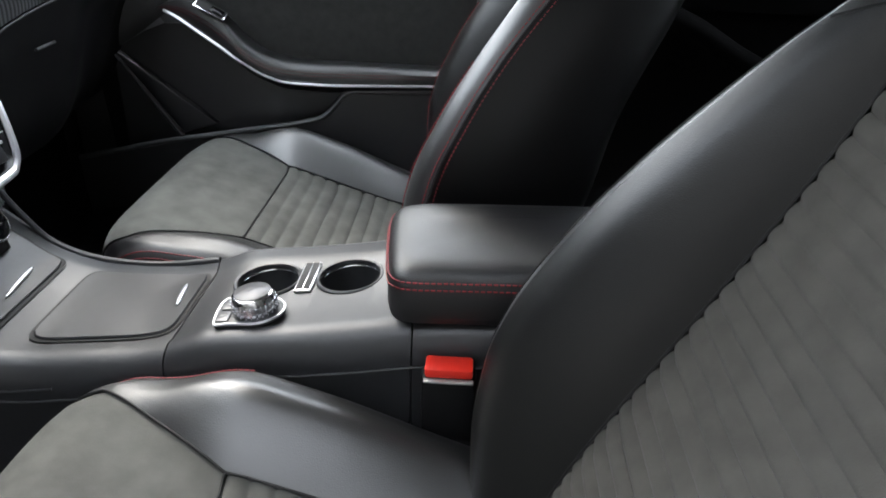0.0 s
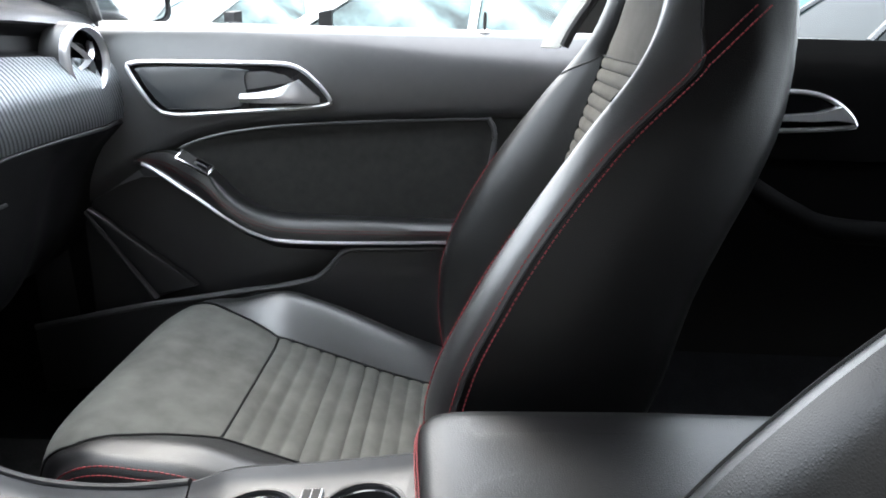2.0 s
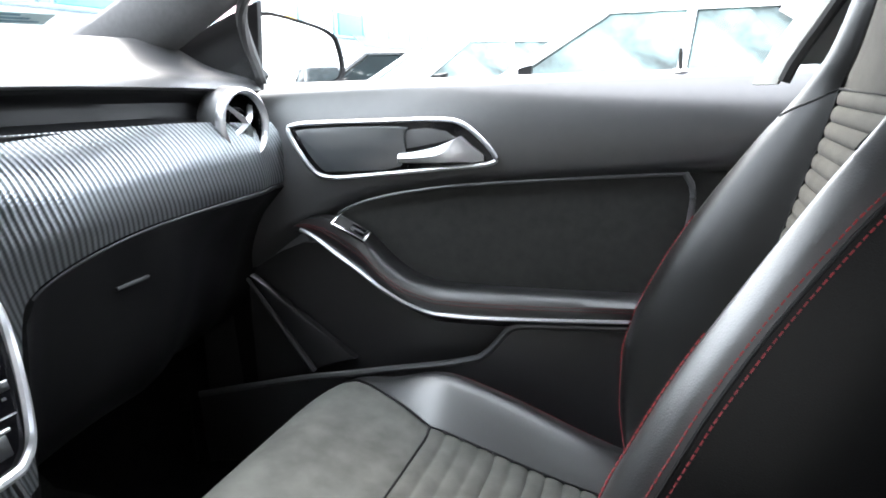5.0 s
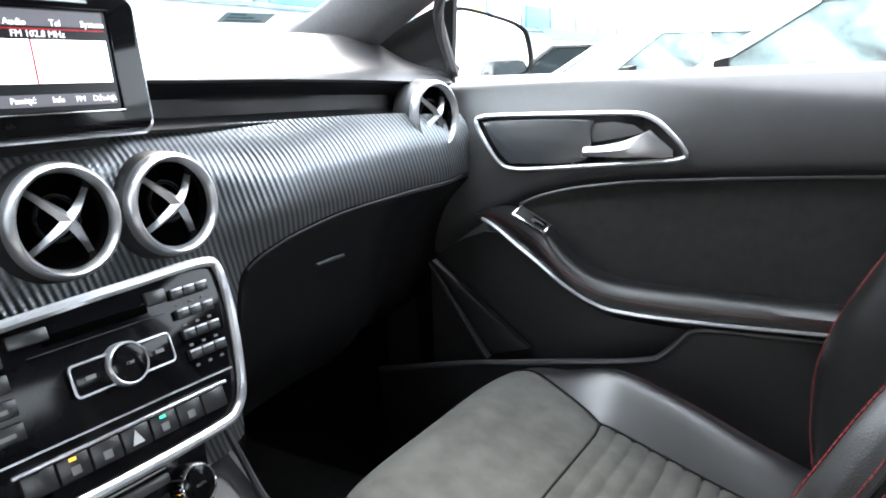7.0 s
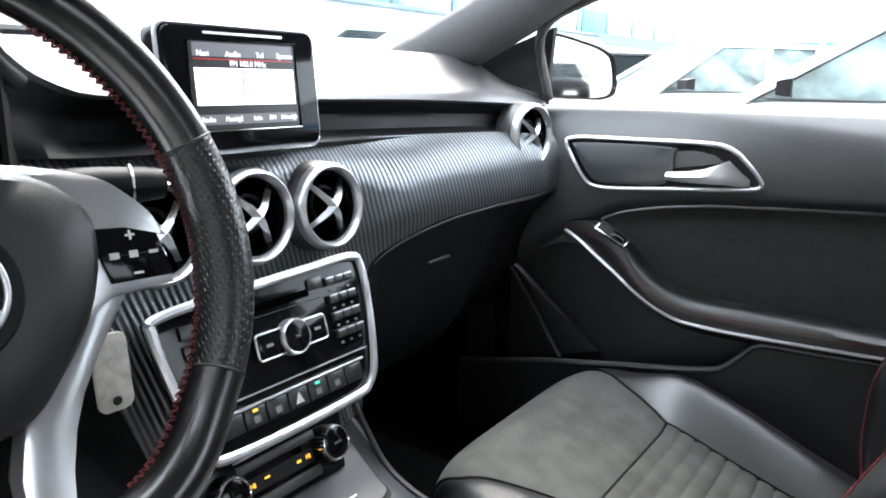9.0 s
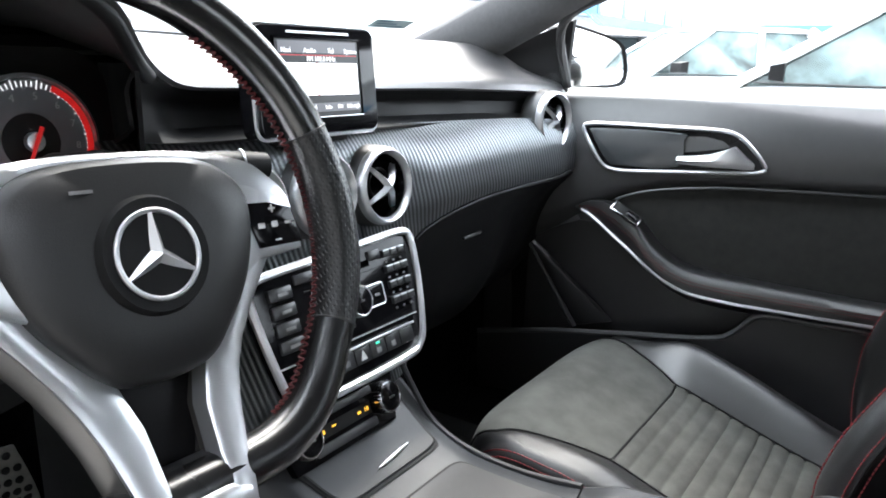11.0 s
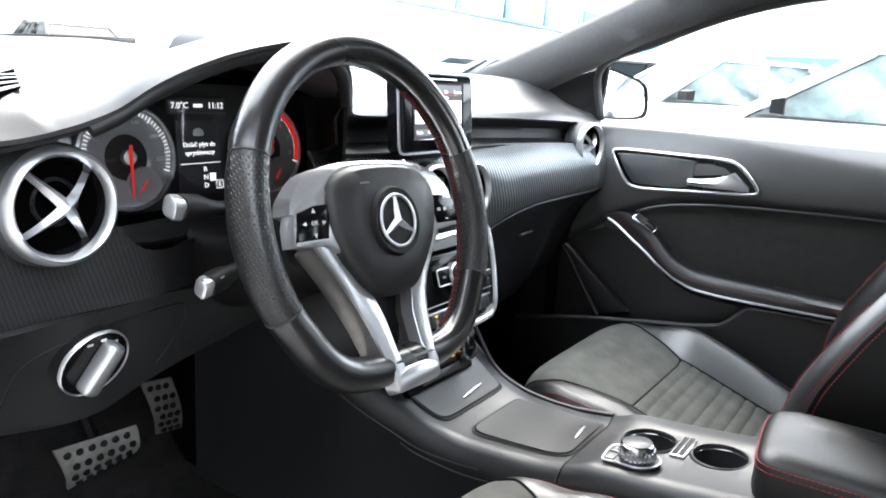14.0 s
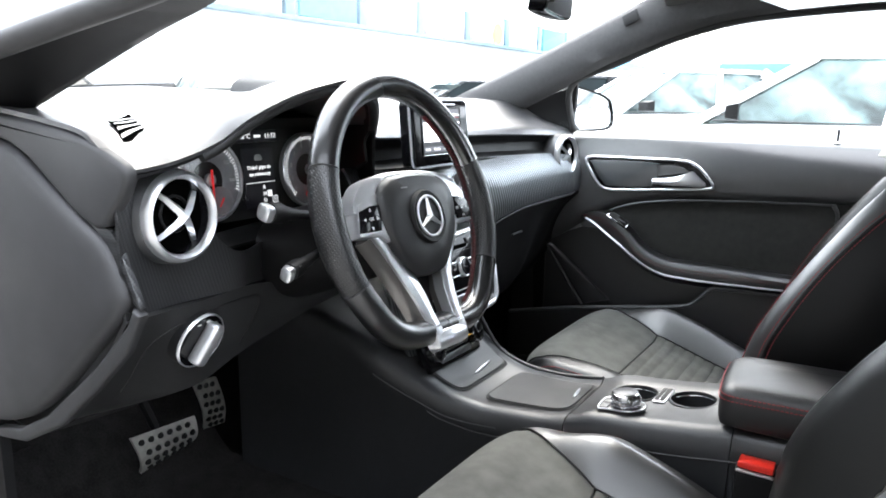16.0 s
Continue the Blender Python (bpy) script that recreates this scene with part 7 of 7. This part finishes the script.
def parked_car(colour, tall, label):
    """A car at the origin, its nose towards -y, standing on z = 0."""
    h, paint = (1.72 if tall else 1.45), paints[colour]
    belt_z, nose_z, wide = (1.12, 1.05, 0.93) if tall else (0.93, 0.86, 0.88)
    top = thing("parked_car", (0, 0, 0), label, "car", group="parked cars")
    prof = [(-2.15, 0.40, 0.62, 0.80), (-2.08, 0.30, 0.74, 0.92), (-1.8, 0.26, nose_z - 0.08, 0.97), (-1.2, 0.24, nose_z, 1.0), (-0.75, 0.22, belt_z - 0.02, 1.0), (0.3, 0.22, belt_z, 1.0), (1.3, 0.24, belt_z + 0.02, 0.99), (1.95, 0.28, belt_z, 0.95), (2.12, 0.36, belt_z - 0.16, 0.86), (2.16, 0.45, 0.6, 0.82)]
    rings = []
    for y, lo, hi, k in prof:
        w = wide * k
        rings.append([(-w * 0.88, y, lo), (-w * 0.985, y, lo + 0.12 * (hi - lo)), (-w, y, lo + 0.5 * (hi - lo)), (-w * 0.97, y, lo + 0.85 * (hi - lo)), (-w * 0.86, y, hi - 0.01), (-w * 0.4, y, hi + 0.035), (w * 0.4, y, hi + 0.035), (w * 0.86, y, hi - 0.01), (w * 0.97, y, lo + 0.85 * (hi - lo)), (w, y, lo + 0.5 * (hi - lo)), (w * 0.985, y, lo + 0.12 * (hi - lo)), (w * 0.88, y, lo)])
    part("body", loft(rings), paint, top, f"{colour} painted body")
    yf, yr, rf, rr2 = -0.95, (2.0 if tall else 1.85), -0.15, (1.55 if tall else 1.05)
    wb, wr = wide * 0.87, wide * 0.66
    zl, zh = belt_z - 0.03, h - 0.03
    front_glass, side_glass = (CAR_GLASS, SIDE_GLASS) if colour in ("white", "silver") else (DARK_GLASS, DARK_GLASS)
    edge = SEAL if colour in ("white", "silver") else HARD
    inner = loft([[(-wb * 0.96, yf + 0.05, zl), (wb * 0.96, yf + 0.05, zl), (wb * 0.96, yr - 0.06, zl), (-wb * 0.96, yr - 0.06, zl)], [(-wr * 0.94, rf + 0.05, zh), (wr * 0.94, rf + 0.05, zh), (wr * 0.94, rr2 - 0.06, zh), (-wr * 0.94, rr2 - 0.06, zh)]])
    part("cabin_lining", inner, CAR_CABIN, top, smooth=False)
    part("windscreen", loft([[(-wb, yf, zl), (wb, yf, zl), (wb, yf + 0.02, zl), (-wb, yf + 0.02, zl)], [(-wr, rf, zh), (wr, rf, zh), (wr, rf + 0.02, zh), (-wr, rf + 0.02, zh)]]), front_glass, top, "teal tinted windscreen", smooth=False)
    part("rear_window", loft([[(-wb, yr - 0.02, zl), (wb, yr - 0.02, zl), (wb, yr, zl), (-wb, yr, zl)], [(-wr, rr2 - 0.02, zh), (wr, rr2 - 0.02, zh), (wr, rr2, zh), (-wr, rr2, zh)]]), front_glass, top, smooth=False)
    for s in (-1, 1):
        for y0, y1, t0, t1 in ((yf + 0.12, 0.32, rf + 0.06, 0.42), (0.40, 1.18, 0.50, rr2 - 0.22)):
            part("side_window", loft([[(s * wb, y0, zl + 0.03), (s * wb, y1, zl + 0.03), (s * (wb - 0.02), y1, zl + 0.03), (s * (wb - 0.02), y0, zl + 0.03)], [(s * wr, t0, zh - 0.02), (s * wr, t1, zh - 0.02), (s * (wr - 0.02), t1, zh - 0.02), (s * (wr - 0.02), t0, zh - 0.02)]]), side_glass, top, "side window with the sky's reflection in its colour", smooth=False)
        part("window_line", tube([(s * (wb + 0.01), yf + 0.1, zl + 0.025), (s * (wb + 0.015), 1.2, zl + 0.03)], 0.006, 5), edge, top)
        part("roof_rail", tube([(s * (wr + 0.01), rf + 0.03, zh - 0.0), (s * (wr + 0.01), rr2 - 0.1, zh - 0.01)], 0.006, 5), edge, top)
        part("door_handle", block((0.02, 0.16, 0.022), Matrix.Translation((s * wide * 0.99, 0.2, belt_z - 0.14)), 0.006), HARD, top)
        part("wheel_arch", lathe([(0.33, 0.03), (0.40, 0.03), (0.40, 0.0)], axes((s * (wide - 0.005), -1.35, 0.33), (0, s, 0), (0, 0, 1), (s, 0, 0)), 24), HARD, top)
    for a in (-0.33, 0.33):
        part("headrest", block((0.24, 0.09, 0.17), Matrix.Translation((a, 0.25, belt_z + 0.15)), 0.04), HARD, top)
    part("roof", loft([[(-w, a, z), (w, a, z), (w, b, z), (-w, b, z)] for w, a, b, z in ((wr + 0.02, rf - 0.04, rr2 + 0.06, h - 0.045), (wr + 0.015, rf - 0.01, rr2 + 0.03, h - 0.01), (wr - 0.1, rf + 0.12, rr2 - 0.1, h + 0.012))]), paint, top)
    for s in (-1, 1):
        part("front_pillar", tube([(s * (wb + 0.005), yf - 0.02, belt_z - 0.02), (s * (wr + 0.015), rf, h - 0.03)], 0.04, 6), paint, top)
        part("rear_pillar", tube([(s * (wb + 0.005), yr, belt_z - 0.02), (s * (wr + 0.015), rr2, h - 0.03)], 0.07, 6), paint, top)
        part("middle_pillar", tube([(s * (wb + 0.01), 0.35, belt_z - 0.02), (s * (wr + 0.015), 0.45, h - 0.03)], 0.035, 6), paint if edge is SEAL else HARD, top)
        part("door_mirror", loft([[(s * (wide * 0.97 + a), yf + 0.25 + b, belt_z + 0.06 + c) for a, b, c in ((0.0, 0.05, -0.06), (0.0, 0.05, 0.07), (0.0, -0.05, 0.05), (0.0, -0.05, -0.05))] for a0 in (0,)] + [[(s * (wide * 0.97 + 0.2), yf + 0.25 + b, belt_z + 0.06 + c) for b, c in ((0.05, -0.05), (0.05, 0.07), (-0.04, 0.05), (-0.04, -0.04))]]), HARD, top)
        part("headlamp", loft([[(s * wide * 0.52, -2.10, 0.66), (s * wide * 0.52, -2.06, 0.76), (s * wide * 0.52, -1.96, 0.80)], [(s * wide * 0.90, -1.93, 0.69), (s * wide * 0.90, -1.88, 0.79), (s * wide * 0.90, -1.78, 0.82)]]), LAMP, top, "clear headlamp")
        part("tail_lamp", block((0.2, 0.06, 0.22), Matrix.Translation((s * wide * 0.76, 2.10, 0.80)), 0.02), RED, top, "red tail lamp")
        for y in (-1.35, 1.35):
            wheel2 = part("wheel", lathe([(0.14, 0.10), (0.20, 0.11), (0.30, 0.10), (0.33, 0.06), (0.33, -0.08), (0.30, -0.10), (0.1, -0.10)], axes((s * (wide - 0.10), y, 0.33), (0, 1, 0), (0, 0, 1), (1, 0, 0)), 24), TYRE, top)
            part("rim", lathe([(0.0, 0.105), (0.05, 0.112), (0.07, 0.09), (0.18, 0.098), (0.21, 0.105), (0.215, 0.08)], axes((s * (wide - 0.10), y, 0.33), (0, s, 0), (0, 0, 1), (s, 0, 0)), 20), SATIN, wheel2, "silver rim")
    part("grille", block((0.8, 0.05, 0.16), Matrix.Translation((0, -2.13, 0.60)), 0.02), HARD, top, "black radiator grille")
    part("bumper_intake", block((1.1, 0.05, 0.12), Matrix.Translation((0, -2.11, 0.42)), 0.02), HARD, top)
    part("number_plate", block((0.5, 0.02, 0.11), Matrix.Translation((0, -2.165, 0.50)), 0.004), PLATE, top, "white number plate with a dark bar")
    part("plate_bar", block((0.38, 0.005, 0.05), Matrix.Translation((0, -2.178, 0.50)), 0), HARD, top)
    return top


kinds = {("white", 0): parked_car("white", False, "white parked hatchback standing on the lot"), ("silver", 0): parked_car("silver", False, "silver parked saloon standing on the lot"),
         ("grey", 0): parked_car("grey", False, "dark grey parked car standing on the lot"), ("black", 1): parked_car("black", True, "tall black parked off-roader with a chrome grille"), ("white", 1): parked_car("white", True, "tall white parked van-like car")}
used = set()


def stand(kind, x, y, turn):
    m = pose(x, y, 0, 0, 0, turn)
    if kind in used:
        copy_thing(kinds[kind], m)
    else:
        used.add(kind)
        kinds[kind].matrix_basis = m


for kind, x, y, turn in ((("white", 0), -2.61, 8.51, -45), (("white", 0), -0.41, 5.77, -82), (("silver", 0), 1.4, 9.6, -60), (("grey", 0), -4.9, 10.9, -45), (("silver", 0), -7.2, 13.0, -45), (("grey", 0), 4.8, 8.6, -66), (("silver", 0), 5.6, 5.0, -80), (("black", 1), 29.5, 5.1, -94), (("white", 0), 8.2, 4.15, -98),
                         (("grey", 0), -9.8, 15.4, -45), (("white", 0), -12.0, 18.6, -45), (("white", 1), 1.4, 15.5, 3), (("grey", 0), 4.6, 15.2, 1), (("silver", 0), -2.6, 17.8, 5), (("white", 0), 7.8, 14.4, 4), (("silver", 0), 21.0, 6.7, -92),
                         (("white", 0), -14.2, 11.2, 70), (("grey", 0), -14.5, 7.0, 80), (("white", 1), -14.6, 3.4, 88), (("grey", 0), -14.6, 0.2, 90), (("white", 0), -14.6, -2.9, 90), (("silver", 0), -14.6, -6.0, 92)):
    stand(kind, x, y, turn)

AWNING_BLUE = surface("blue awning cloth", (0.10, 0.30, 0.48), 0.8, vary=0.12, scale=5)
AWNING_WHITE = surface("white awning cloth", (0.72, 0.75, 0.77), 0.8, vary=0.08, scale=5)
YELLOW = surface("yellow sign", (0.75, 0.50, 0.12), 0.6, vary=0.1, scale=5)
WALL = surface("pale hall cladding", (0.6, 0.62, 0.63), 0.7, vary=0.06, scale=2)
PINK = surface("pale pink sign", (0.62, 0.42, 0.42), 0.6, vary=0.1, scale=3)
STEEL_BLUE = surface("blue grey steel edge", (0.12, 0.20, 0.25), 0.5, vary=0.15, scale=4)
hall = thing("sales_hall", (-18.8, 25, 0), "pale sales hall with sign boards and a blue awning", "building")
part("wall", block((0.4, 70, 5.4), Matrix.Translation((-19.4, 30, 2.7)), 0.02), WALL, hall)
part("gutter", block((0.5, 70, 0.14), Matrix.Translation((-18.75, 30, 3.64)), 0.02), STEEL_BLUE, hall, "blue grey steel edge under the boards")
for k in range(14):
    y = 4 + 4.1 * k
    part("sign_board", block((0.12, 3.2, 1.25), Matrix.Translation((-18.75, y, 4.38)), 0.02), (AWNING_WHITE, PINK, AWNING_WHITE, AWNING_WHITE, AWNING_BLUE)[k % 5], hall)
    part("board_post", block((0.2, 0.45, 1.4), Matrix.Translation((-18.8, y + 2.05, 4.4)), 0.02), STEEL_BLUE, hall)
part("sign_sun", lathe([(0.0, 0.02), (0.55, 0.02), (0.55, 0.0)], axes((-18.66, 33.6, 4.25), (0, 1, 0), (0, 0, 1), (1, 0, 0)), 24), YELLOW, hall, "plain yellow round mark")
for k in range(26):
    part("awning_rib", block((1.2, 0.42, 0.05), axes((-18.2, 41.0 + 0.62 * k, 3.45), (0.8, 0, -0.6), (0, 1, 0), (0.6, 0, 0.8)), 0.01), AWNING_BLUE, hall)
yard = thing("storage_shed", (4, 24, 0), "pale shed with a blue base behind the parked cars", "building")
part("wall", block((22, 4, 4.2), Matrix.Translation((6, 25, 2.1)), 0.05), WALL, yard)
part("blue_base", block((22.1, 4.1, 0.9), Matrix.Translation((6, 25, 1.75)), 0.02), AWNING_BLUE, yard)
part("roof", block((22.6, 4.8, 0.25), Matrix.Translation((6, 25, 4.32)), 0.05), AWNING_WHITE, yard)

# Unseen wall, added to hold sky light off the driver's side of the cabin.
solo("wall_light_block", sheet(lambda u, v: (u, -3.2, v), steps(-4.5, 7, 8), steps(0, 3.8, 4), 0.3), surface("light blocking wall", (0.16, 0.16, 0.155), 0.9, vary=0.3, scale=8), "unseen dark wall added to block light behind the open door", "wall", kind="structure")
